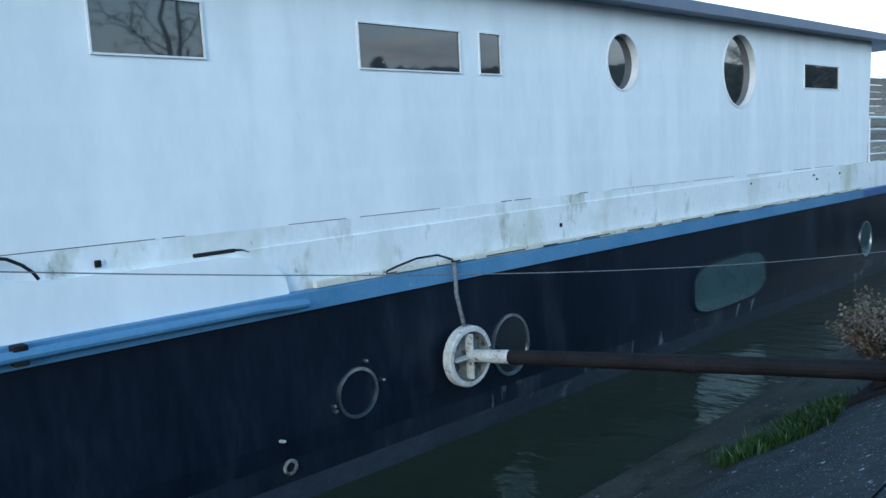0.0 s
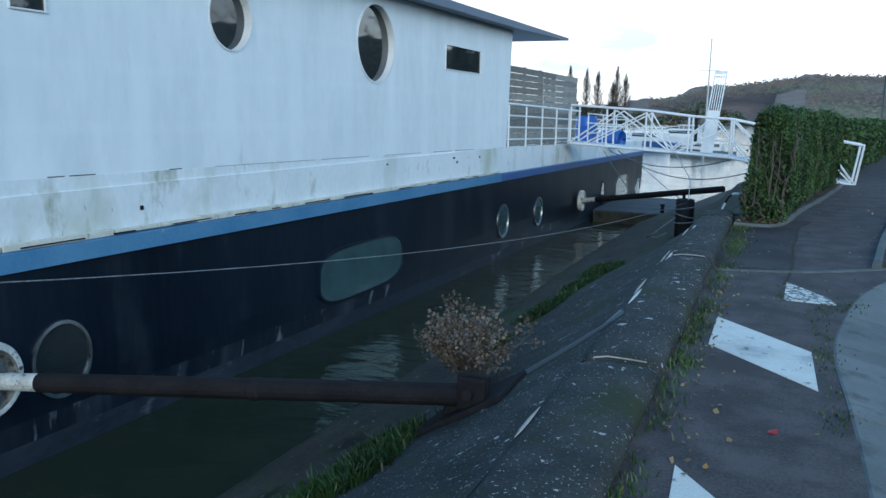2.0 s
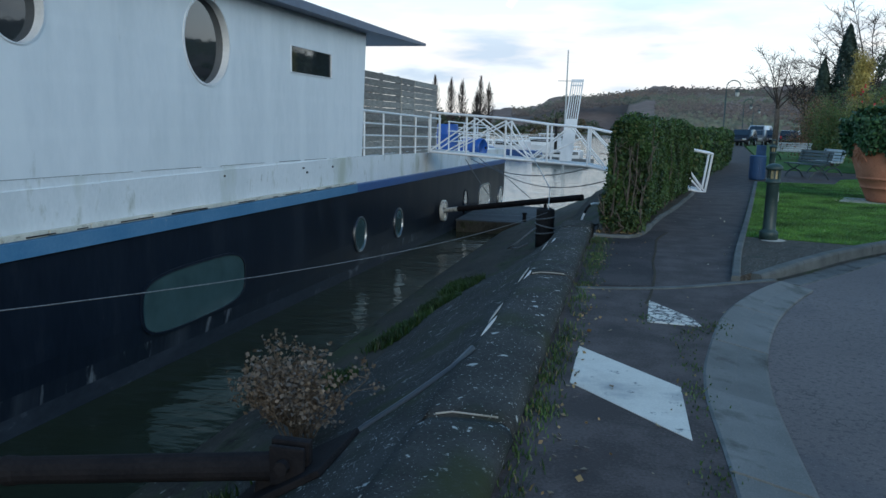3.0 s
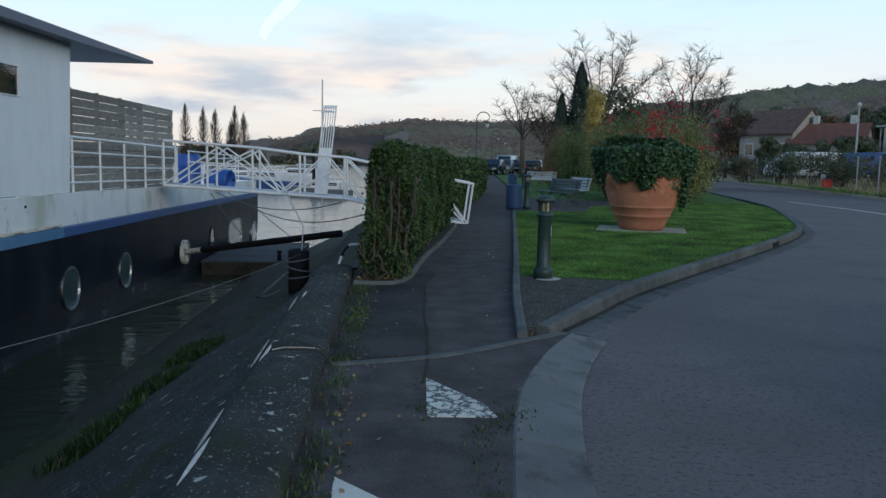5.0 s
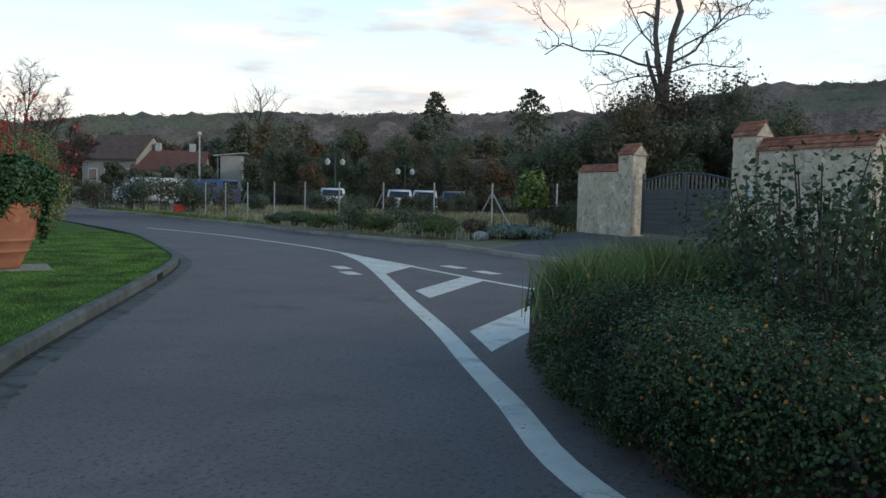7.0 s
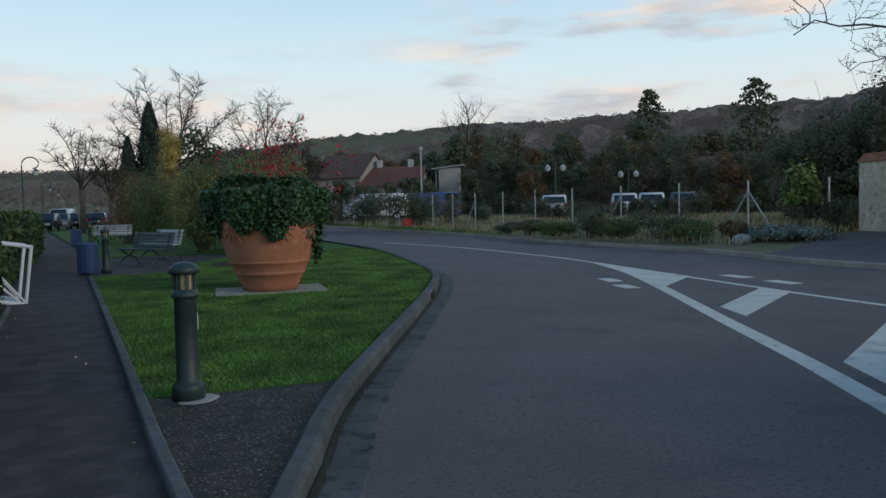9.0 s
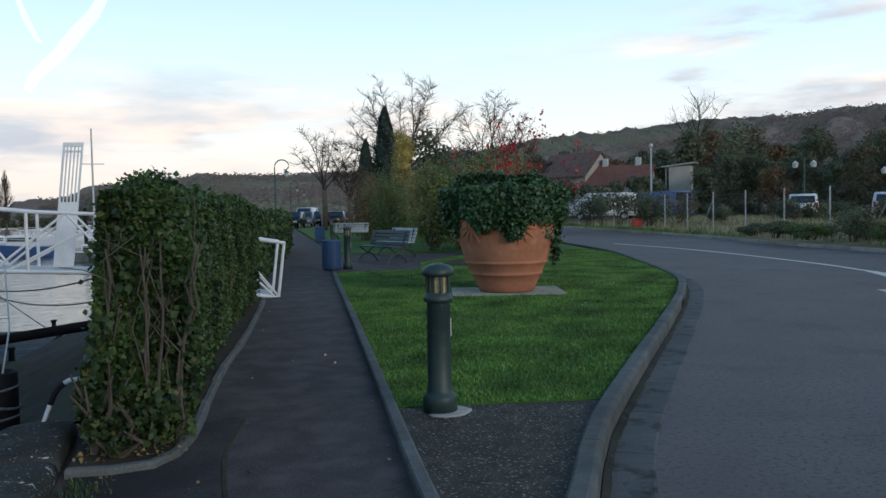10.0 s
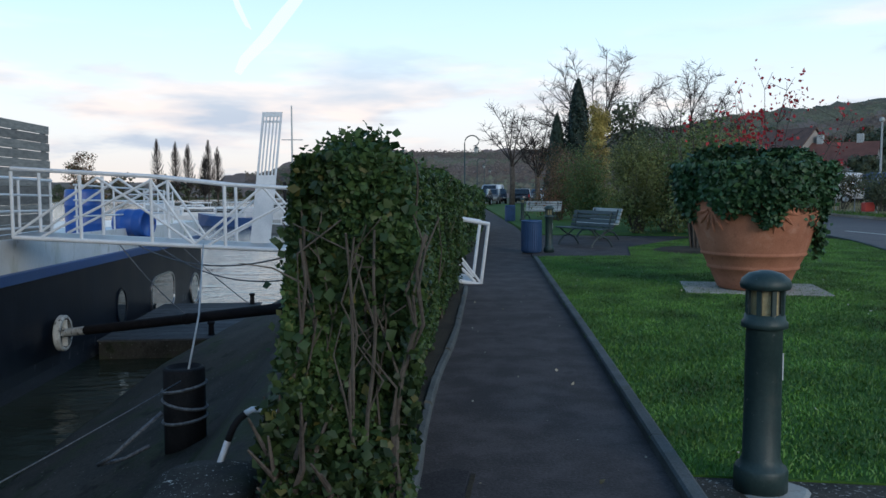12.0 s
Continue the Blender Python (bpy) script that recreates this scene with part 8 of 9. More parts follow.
# ---- trees and shrubs ----
def bare_tree(at, height, spread, seed, label, levels=5, r0=0.22, kids=(3, 4), up=0.6, first=0.35):
    rng = np.random.default_rng(seed)
    t = thing("bare_tree", label, "tree", "bare trees", pose(*at))
    V, F, tips = branch_tree(rng, (0, 0, -0.2), height * 0.42, spread, levels, r0 * 0.75, first, kids, up, stop=0.009)
    n0 = 5 * 5
    k0 = [f for f in F if max(f) < n0]
    k1 = [f for f in F if max(f) >= n0]
    raw("trunk", V[:n0], k0, BARK, t, smooth=True)
    raw("crown", V, k1, TWIG, t)
    return t, tips


def round_tree(at, height, width, seed, label, limbs=9, fork=0.28, r0=0.24, sprays=26):
    """A bare tree with a rounded crown: curved limbs, side branches and fine twigs."""
    rg = np.random.default_rng(seed)
    t = thing("bare_tree", label, "tree", "bare trees", pose(*at))
    zf = height * fork
    V, F = tube_data([(0, 0, -0.3), (0.06, 0.02, zf * 0.5), (0.0, 0.06, zf * 1.1)], [r0 * 1.2, r0, r0 * 0.8], 8)
    raw("trunk", V, F, BARK, t, smooth=True)
    V, F = [], []

    def bar(pts, rr, n):
        vv, ff = tube_data(pts, rr, n, False)
        F.extend([tuple(a + len(V) for a in x) for x in ff])
        V.extend(vv)

    def bend(p, d, ln, k, up, wob):
        out = [p]
        for _ in range(k):
            d = (d + Vector((rg.normal(0, wob), rg.normal(0, wob), up + rg.normal(0, wob * 0.6)))).normalized()
            out.append(out[-1] + d * ln / k)
        return out, d

    for k in range(limbs):
        a = 2.4 * k + rg.uniform(-0.3, 0.3)
        el = radians((78, 44, 62, 34, 70, 52, 40, 64, 48)[k % 9])
        d = Vector((math.cos(a) * math.cos(el), math.sin(a) * math.cos(el), math.sin(el)))
        # the length that brings each limb out to an egg-shaped crown
        rx, rz = width * 0.5, height - zf
        ln = 0.93 / math.sqrt((math.cos(el) / rx) ** 2 + (math.sin(el) / rz) ** 2) * rg.uniform(0.9, 1.02)
        main, _ = bend(Vector((0, 0, zf * rg.uniform(0.8, 1.05))), d, ln, 8, 0.02, 0.10)
        bar(main, [r0 * 0.34 * (1 - 0.115 * i) for i in range(9)], 5)
        for m in range(sprays):
            u = rg.uniform(2.2, 8.0)
            i = min(7, int(u))
            s = main[i].lerp(main[i + 1], u - i)
            sd = 0.8 * (main[i + 1] - main[i]).normalized() + Vector((rg.normal(0, 0.8), rg.normal(0, 0.8), rg.normal(0.0, 0.35)))
            side, _ = bend(s, sd.normalized(), ln * rg.uniform(0.16, 0.30) * (1.30 - u / 9), 4, 0.03, 0.2)
            bar(side, [0.026, 0.022, 0.018, 0.015, 0.011], 3)
            for q in range(7):
                w = rg.uniform(0.8, 4.0)
                e = min(3, int(w))
                s2 = side[e].lerp(side[e + 1], w - e)
                td = (side[e + 1] - side[e]).normalized() + Vector((rg.normal(0, 0.7), rg.normal(0, 0.7), rg.normal(0.08, 0.4)))
                tw, _ = bend(s2, td.normalized(), rg.uniform(0.3, 0.75), 2, 0.02, 0.2)
                bar(tw, [0.0115, 0.0095, 0.0065], 3)
    raw("crown", V, F, TWIG, t)
    return t


round_tree((17.3, 72.5, 0), 14.2, 13.0, 5, "tall bare tree with fine spreading twigs", 15, 0.30, 0.3)
round_tree((13.2, 75.0, 0), 9.6, 6.5, 6, "bare tree with fine twigs", 9, 0.3, 0.22)
round_tree((27.8, 79.8, 0), 13.4, 13.5, 7, "broad bare tree beyond the bend", 15, 0.28, 0.3)
round_tree((10.4, 71.0, 0), 8.8, 9.0, 8, "low spreading bare tree", 8, 0.42, 0.20, 9)
round_tree((33.5, 84.0, 0.3), 9.4, 7.0, 9, "bare tree beyond the bend", 9, 0.25, 0.2)
bare_tree((118, 170, 11), 16.0, 0.9, 10, "bare round-headed tree on the ridge", 4, 0.4, (4, 5), 0.8)

# big half-dead tree behind the gateway, rising out of a thicket
DEAD_BARK = mat("weathered_dead_bark", (0.085, 0.070, 0.060), (0.175, 0.148, 0.128), 4, 0.95, 0.7, fine=30)
dt = thing("dead_tree", "large half-dead tree with crooked grey limbs over a thicket", "tree", "", pose(33.6, 23.4, 0.3))
V, F = tube_data([(0, 0, -0.3), (0.1, 0, 2.5), (0.15, 0.1, 5.0), (0.2, 0.05, 6.6)], [0.50, 0.42, 0.36, 0.30], 10)
raw("trunk", V, F, DEAD_BARK, dt, smooth=True)
SIDE = Vector((0.411, -0.911, 0.0))


def crooked(rg, p, d, ln, r, lv, V, F):
    """A gnarled branch that kinks at every joint and throws off shorter ones."""
    n = 6 if lv < 2 else 4
    pts, q, dd = [Vector(p)], Vector(p), Vector(d).normalized()
    for i in range(n):
        dd = (dd + Vector((rg.normal(0, 0.30), rg.normal(0, 0.30), rg.normal(0.03, 0.30)))).normalized()
        q = q + dd * (ln / n)
        pts.append(q.copy())
    vv, ff = tube_data(pts, [max(0.009, 0.8 * r * (1 - 0.6 * i / n)) for i in range(n + 1)], 6 if lv == 0 else 4, cap=False)
    F.extend([tuple(a + len(V) for a in x) for x in ff])
    V.extend(vv)
    if lv >= 3:
        return
    for k in range((6, 4, 3)[lv]):
        i = int(rg.integers(1, n))
        s0 = pts[i].lerp(pts[i + 1], rg.uniform(0, 1))
        nd = (pts[i + 1] - pts[i]).normalized() * 0.7 + Vector((rg.normal(0, 0.6), rg.normal(0, 0.6), rg.uniform(-0.1, 0.9)))
        crooked(rg, s0, nd, ln * rg.uniform(0.30, 0.5), max(0.016, r * 0.42), lv + 1, V, F)


def stem(name, pts, r0, r1):
    V, F = tube_data(pts, [r0 + (r1 - r0) * i / (len(pts) - 1) for i in range(len(pts))], 8)
    raw(name, V, F, DEAD_BARK, dt, smooth=True)


# two upright stems side by side, the second kinked, and a broken stub
a0 = Vector((0.2, 0.05, 6.2))
stem("limb", [a0, a0 - SIDE * 0.25 + Vector((0, 0, 1.3)), a0 - SIDE * 0.42 + Vector((0, 0, 2.6)), a0 - SIDE * 0.36 + Vector((0, 0, 4.0)), a0 - SIDE * 0.48 + Vector((0, 0, 6.4))], 0.15, 0.09)
stem("limb", [a0, a0 + SIDE * 0.22 + Vector((0, 0, 1.2)), a0 + SIDE * 0.30 + Vector((0, 0, 2.4)), a0 + SIDE * 0.66 + Vector((0, 0, 3.6)), a0 + SIDE * 0.34 + Vector((0, 0, 4.7)), a0 + SIDE * 0.15 + Vector((0, 0, 6.4))], 0.19, 0.10)
stem("broken_stub", [a0 - SIDE * 0.2, a0 - SIDE * 0.65 + Vector((0, 0, 1.2)), a0 - SIDE * 0.80 + Vector((0, 0, 1.9))], 0.13, 0.06)
stem("broken_stub", [a0 - SIDE * 0.40 + Vector((0, 0, 3.3)), a0 - SIDE * 0.95 + Vector((0, 0, 3.65)), a0 - SIDE * 1.25 + Vector((0, 0, 3.6))], 0.06, 0.03)
for k, (o, h, d, ln, r) in enumerate(((-0.2, 1.1, (-1.0, 0.02), 6.0, 0.085), (-0.1, 1.6, (-0.8, 0.55), 4.0, 0.06), (0.3, 1.3, (1.0, 0.12), 4.4, 0.08), (0.4, 1.8, (0.8, 0.5), 4.0, 0.06), (-0.3, 1.0, (-0.6, 0.9), 2.6, 0.05), (0.4, 2.4, (0.6, 0.8), 3.0, 0.05), (-0.1, 0.8, (-1.0, -0.1), 3.6, 0.05), (0.3, 0.9, (1.0, -0.15), 3.4, 0.05))):
    V, F = [], []
    crooked(np.random.default_rng(700 + k), a0 + SIDE * o + Vector((0, 0, h)), SIDE * d[0] + Vector((0.1 * (-1) ** k, 0, d[1])), ln, r, 0, V, F)
    raw("limb", V, F, DEAD_BARK, dt)


def leafy_tree(name, label, at, height, width, count, leaf, material, seed, group, trunk=0.16, lumps=14, low=0.15, tip=0.5):
    """Trunk and limbs with a ragged crown of leaf clumps."""
    rg = np.random.default_rng(seed)
    t = thing(name, label, "tree", group, pose(*at))
    V, F = tube_data([(0, 0, -0.3), (0.05, 0, height * 0.4), (0, 0.05, height * 0.8)], [trunk, trunk * 0.7, trunk * 0.2], 6)
    raw("trunk", V, F, BARK, t)
    pts, nr = [], []
    for k in range(lumps):
        u = rg.uniform(0, 1)
        z = height * (low + (1 - low) * u)
        wr = width * (1 - tip * u) * (0.6 + 0.4 * min(1, u * 4))
        a = rg.uniform(0, 2 * math.pi)
        q = math.sqrt(rg.uniform(0, 1)) * 0.7
        c = np.array([wr * q * math.cos(a), wr * q * math.sin(a), z * 0.93])
        s = rg.uniform(0.30, 0.52) * width
        m = count // lumps
        d = rg.normal(size=(m, 3))
        d /= np.linalg.norm(d, axis=1)[:, None]
        p = c + d * s * (rg.uniform(0.2, 1.1, m) ** 0.5)[:, None] * np.array([1, 1, 0.8])
        p[:, 2] = np.maximum(p[:, 2], 0.1)
        pts.append(p)
        nr.append(2.6 * d + [0, 0, 0.4])
    v, f = leaf_cloud(np.concatenate(pts), leaf, rg, 1, normals=np.concatenate(nr))
    fast_mesh("crown", v, f, material, t)
    return t


# cypresses
for x, y, h in ((12.8, 60.6, 8.4), (11.5, 60.8, 6.2)):
    rg = np.random.default_rng(int(h * 10))
    t = thing("cypress", "slim dark green cypress", "tree", "cypresses", pose(x, y, 0))
    V, F = tube_data([(0, 0, -0.2), (0, 0, h * 0.9)], [0.14, 0.03], 6)
    raw("trunk", V, F, BARK, t)
    m = 11000
    u = rg.uniform(0.04, 1, m) ** 0.85
    a = rg.uniform(0, 2 * np.pi, m)
    r = 1.35 * (h / 8.4) * np.minimum(1, u * 6 + 0.3) * (1 - u) ** 0.6 * (1 + 0.12 * np.sin(a * 5 + u * 20)) * rg.uniform(0.7, 1.0, m)
    c = np.column_stack([r * np.cos(a), r * np.sin(a), u * h])
    v, f = leaf_cloud(c, 0.15, rg, normals=2 * np.column_stack([np.cos(a), np.sin(a), np.full(m, 0.6)]))
    fast_mesh("crown", v, f, CYPRESS_LEAF, t)

FEATHER = leaf_mat("thin_yellow_leaves", (0.130, 0.155, 0.048), (0.280, 0.285, 0.095), 0.4, None, 0.35)
leafy_tree("yellow_poplar", "slender tree in yellow autumn leaf", (11.9, 53.0, 0), 6.3, 1.15, 16000, 0.08, BAMBOO_LEAF, 201, "", 0.09, 60, 0.10, 0.72)
leafy_tree("evergreen_oak", "dark round evergreen behind the yellow tree", (16.4, 60.5, 0), 7.6, 2.4, 4200, 0.22, DARK_LEAF, 202, "", 0.14, 18, 0.3, 0.35)
for i, (x, y, rx, rz, m, lab) in enumerate(((8.4, 47.5, 1.5, 3.3, RUSSET_LEAF, "russet shrub thinning for winter"), (9.9, 48.5, 1.4, 3.2, RUSSET_LEAF, "russet shrub thinning for winter"), (8.2, 41.0, 1.3, 3.0, SHRUB_GREEN, "green shrub behind the benches"),
                                           (8.4, 36.0, 1.2, 2.9, FEATHER, "tall yellow-green shrub behind the benches"), (9.6, 36.5, 1.3, 3.2, SHRUB_GREEN, "tall green shrub behind the benches"), (9.0, 32.4, 1.1, 3.0, FEATHER, "airy yellow-green shrub with bare stems"),
                                           (10.5, 33.6, 1.2, 3.1, FEATHER, "tall yellow-green shrub by the road"), (12.0, 38.5, 1.5, 3.4, OLIVE_LEAF, "olive shrub beyond the lawn"), (12.6, 42, 1.6, 3.4, OLIVE_LEAF, "olive shrub beyond the lawn"))):
    bush("low_growth", "leafy growth round the foot of a park shrub", (x, y, 0.02), (rx * 1.1, rx * 1.1, rz * 0.55), 2600, 0.085, m, 240 + i, "shrub growth", stems=6, lumps=11)
    bush("park_shrub", lab, (x, y, 0.02), (rx, rx, rz), 8500, 0.060, m, 210 + i, "park shrubs", stems=18, lumps=15)
bush("young_shrub", "thin-leaved shrub with many bare stems", (7.2, 28.6, 0.02), (0.75, 0.75, 2.9), 1100, 0.09, SHRUB_GREEN, 230, "", stems=26, lumps=14, base=0.5)
bm = nb()
lathe(bm, [(1.0, 0.0), (0.8, 0.05), (0.02, 0.07)], 20, (7.2, 28.6, 0.03))
tagged(part("mulch_ring", bm, EARTH), "bare earth ring under the young shrub", "earth bed", "", "structure")
# red-leaved shrub close behind the urn
rs = thing("red_shrub", "thin upright shrub with its last red leaves behind the urn", "shrub", "", pose(5.95, 23.1, 0.03))
rng = np.random.default_rng(34)
V, F, tips = [], [], []
for k in range(15):
    a = rng.uniform(0, 2 * math.pi)
    d = Vector((0.22 * math.cos(a) + 0.06, 0.22 * math.sin(a), 1.0)).normalized()
    ln = rng.uniform(1.9, 3.0)
    pp = [Vector((0.12 * math.cos(a), 0.12 * math.sin(a), -0.02))]
    for i in range(6):
        d = (d + Vector((rng.normal(0, 0.10), rng.normal(0, 0.10), 0.02))).normalized()
        pp.append(pp[-1] + d * ln / 6)
        if i > 2:
            for m in range(3):
                e = pp[-1] + Vector((rng.normal(0, 0.16), rng.normal(0, 0.16), rng.uniform(0.05, 0.26)))
                vv, ff = tube_data([pp[-1], e], [0.005, 0.003], 3)
                F.extend([tuple(q + len(V) for q in x) for x in ff])
                V.extend(vv)
                tips.append(tuple(e))
    tips.append(tuple(pp[-1]))
    vv, ff = tube_data(pp, [0.013 - 0.0015 * i for i in range(7)], 5)
    F.extend([tuple(q + len(V) for q in x) for x in ff])
    V.extend(vv)
raw("stem_growth", V, F, BARK, rs)["kind"] = "stuff"
tp = np.array(tips)
sel = tp[rng.uniform(size=len(tp)) < 0.6]
v, f = leaf_cloud(np.repeat(sel, 7, axis=0) + rng.normal(0, 0.085, (len(sel) * 7, 3)), 0.062, rng)
fast_mesh("red_leaves", v, f, RED_LEAF, rs, "last bright red leaves")

# tree belt and bushes beyond the fence: an even dark wall of trees, with rows behind it
rng = np.random.default_rng(300)
belt = []
for i in range(30):
    belt.append((37.5 + 0.95 * i + rng.uniform(-0.5, 0.5), rng.uniform(57, 70), rng.uniform(4.2, 6.5), 0.15))
for i in range(22):
    belt.append((35.5 + 1.35 * i + rng.uniform(-0.6, 0.6), rng.uniform(80, 98), rng.uniform(6.2, 8.8), 0.32))
for i in range(16):
    belt.append((23.5 + 0.95 * i + rng.uniform(-0.4, 0.4), rng.uniform(98, 116), rng.uniform(4.8, 7.4), 0.34))
for a, d, h in ((29.0, 69.5, 3.0), (30.2, 73.0, 3.3), (31.6, 73.5, 3.5), (32.6, 73.6, 3.4), (28.0, 74.0, 3.3), (26.6, 76.0, 3.6), (35.9, 74.0, 4.2)):
    belt.append((a, d, h, 0.24))
KINDS = (DARK_LEAF, OLIVE_LEAF, DARK_LEAF, RUSSET_LEAF, DARK_LEAF, OLIVE_LEAF, DARK_LEAF)
for i, (a, d, h, lf) in enumerate(belt):
    m = DARK_LEAF if i >= 68 else KINDS[i % 7]
    lab = {"evergreen_leaves": "dark evergreen in the belt beyond the meadow", "winter_leaves": "olive-brown tree beyond the meadow", "russet_leaves": "rust-brown tree beyond the meadow"}[m.name]
    x, y = d * math.sin(radians(a)), 8.4 + d * math.cos(radians(a))
    leafy_tree("belt_tree", lab, (x, y, 0.4 + max(0, d - 75) * 0.05), h, h * (0.42 if i % 3 else 0.34), 5200 if lf < 0.2 else 3600, lf, m, 310 + i, "tree belt", 0.15, 18, 0.0, 0.45 if i % 3 else 0.7)
for i in [*range(11), *range(12, 34, 3)]:
    az = radians(21.5 + 1.25 * i + rng.uniform(-0.5, 0.5))
    d = rng.uniform(44, 50) if i > 7 else rng.uniform(48, 52)
    bush("field_bush", "dark scrub at the meadow's edge", (d * math.sin(az), 8.4 + d * math.cos(az), 0.35), ((1.35, 1.35, rng.uniform(1.5, 2.0)) if i < 11 else (0.95, 0.95, rng.uniform(0.9, 1.6))), 1700, 0.10, (DARK_LEAF, OLIVE_LEAF, DARK_LEAF)[i % 3], 400 + i, "field bushes", lumps=8)
for i, (a, h) in enumerate(((41.2, 0.95), (42.5, 1.25), (46.2, 1.2), (47.3, 1.3), (48.3, 1.0), (49.2, 1.3), (50.3, 1.2))):
    bush("field_bush", "dark scrub at the meadow's edge", (45.5 * math.sin(radians(a)), 8.4 + 45.5 * math.cos(radians(a)), 0.35), (0.62, 0.62, h), 1500, 0.09, (OLIVE_LEAF, DARK_LEAF)[i % 2], 480 + i, "field bushes", lumps=7)
for i in range(15):
    az = radians(57.5 + 1.3 * i)
    d = rng.uniform(30, 37)
    h = rng.uniform(3.0, 3.8) if i < 4 else rng.uniform(4.2, 5.6)
    leafy_tree("garden_tree", "dark overgrown tree behind the garden wall", (d * math.sin(az), 8.4 + d * math.cos(az), 0.4), h, 1.7, 3600, 0.12, (DARK_LEAF, OLIVE_LEAF, DARK_LEAF, DARK_LEAF)[i % 4], 430 + i, "garden trees", 0.14, 11, 0.05, 0.3)
# thicket that swallows the dead tree's foot
THICKET = leaf_mat("thicket_leaves", (0.070, 0.062, 0.042), (0.105, 0.090, 0.060), 0.4, ((0.12, 0.080, 0.055), 0.35), 0.4)
for i, (x, y, rx, rz, m, cnt) in enumerate(((33.3, 23.2, 2.6, 6.7, THICKET, 9500), (32.0, 25.6, 2.3, 4.6, THICKET, 5500), (34.4, 21.2, 2.3, 6.5, DARK_LEAF, 10000), (31.6, 23.6, 2.0, 5.3, THICKET, 7000), (33.6, 19.2, 1.9, 4.4, DARK_LEAF, 5500), (31.2, 27.4, 1.6, 3.2, THICKET, 3000))):
    bush("thicket", "tangled dark thicket of ivy and bare brown shoots", (x, y, 0.3), (rx, rx, rz), cnt, 0.15, m, 460 + i, "thickets", stems=420, lumps=24, stem_mat=DRY_STEM, fan=0.6)
# conifers against the sky
for x, y, h, seed in ((83.8, 82.0, 15.2, 1), (93.8, 72.6, 16.2, 2)):
    rg = np.random.default_rng(seed)
    t = thing("conifer", "tall dark conifer against the sky", "tree", "conifers", pose(x, y, 1.5))
    V, F = tube_data([(0, 0, -1), (0, 0, h * 0.97)], [0.3, 0.04], 6)
    raw("trunk", V, F, BARK, t)
    P = []
    for k in range(70):
        u = 0.12 + 0.87 * k / 70
        a = k * 2.4
        ln = (1 - u) * 10.5 * rg.uniform(0.75, 1.1) + 0.3 if seed == 1 else 3.2 * math.sin(min(1, (1 - u) * 4.5) * math.pi / 2) * rg.uniform(0.75, 1.05) + 0.2
        m = 45
        s = rg.uniform(0.02, 1, m) ** 0.6
        P.append(np.column_stack([ln * s * math.cos(a) + rg.normal(0, 0.22, m), ln * s * math.sin(a) + rg.normal(0, 0.22, m), u * h - 0.25 * ln * s ** 2 + rg.normal(0, 0.15, m)]))
    v, f = leaf_cloud(np.concatenate(P), 0.42, rg)
    fast_mesh("crown", v, f, DARK_LEAF, t)
# poplars over the river
for i, (x, y, h) in enumerate(((-66, 259, 17.5), (-60.5, 259, 16.5), (-57, 260, 16), (-50.5, 258, 17), (-48, 259, 15), (-52.5, 262, 12))):
    rg = np.random.default_rng(500 + i)
    t = thing("poplar", "tall bare poplar on the far bank", "tree", "poplars", pose(x, y, -1.2))
    V, F = tube_data([(0, 0, -0.5), (0, 0, h)], [0.3, 0.05], 5)
    raw("trunk", V, F, BARK, t)
    P, Q = [], []
    for k in range(300):
        u = rg.uniform(0.06, 0.93)
        a = rg.uniform(0, 2 * math.pi)
        ln = (3.0 * math.sin(math.pi * min(1, u + 0.12)) + 0.6) * rg.uniform(0.5, 1.0)
        vv, ff = tube_data([(0, 0, u * h), (ln * 0.5 * math.cos(a), ln * 0.5 * math.sin(a), u * h + 1.2), (ln * 0.7 * math.cos(a), ln * 0.7 * math.sin(a), u * h + 2.6)], [0.055, 0.045, 0.025], 3)
        Q.extend([tuple(q + len(P) for q in z) for z in ff])
        P.extend(vv)
    raw("crown", P, Q, TWIG, t)
leafy_tree("bank_tree", "round russet tree on the far bank", (-93.5, 275, -1.2), 14.5, 6.2, 2600, 0.5, RUSSET_LEAF, 519, "far bank trees", 0.35, 16, 0.35, 0.15)
for i in range(26):
    az = radians(-33 + 1.25 * i)
    d = rng.uniform(265, 330)
    h = rng.uniform(3.5, 7.5)
    leafy_tree("bank_tree", "dark low tree on the far bank", (d * math.sin(az), d * math.cos(az), -1.2), h, h * 0.9, 350, 1.0, (DARK_LEAF, OLIVE_LEAF)[i % 2], 520 + i, "far bank trees", 0.2, 7, 0.0, 0.2)

# woods on the hills
rng = np.random.default_rng(600)
n = 210000
az = rng.uniform(-9, 112, n)
r = 150 + 405 * rng.uniform(0, 1, n) ** 0.6
keep = (az > 1) | (r > 400)
az, r = az[keep], r[keep]
top = 560 * np.tan(np.radians(np.array([hill_angle(a) for a in az])))
z = -0.5 + top * np.clip((r - 130) / 430, 0, 1) ** 1.4
a = np.radians(az)
c = np.column_stack([r * np.sin(a), 8 + r * np.cos(a), z + rng.uniform(0, 1, len(z)) ** 2 * 3.4 * (0.5 + 0.5 * np.sin(az * 5.1) * np.sin(r * 0.11))])
v, f = leaf_cloud(c, 1.25, rng, normals=np.column_stack([-3 * np.sin(a), -3 * np.cos(a), np.full(len(a), 4.0)]))
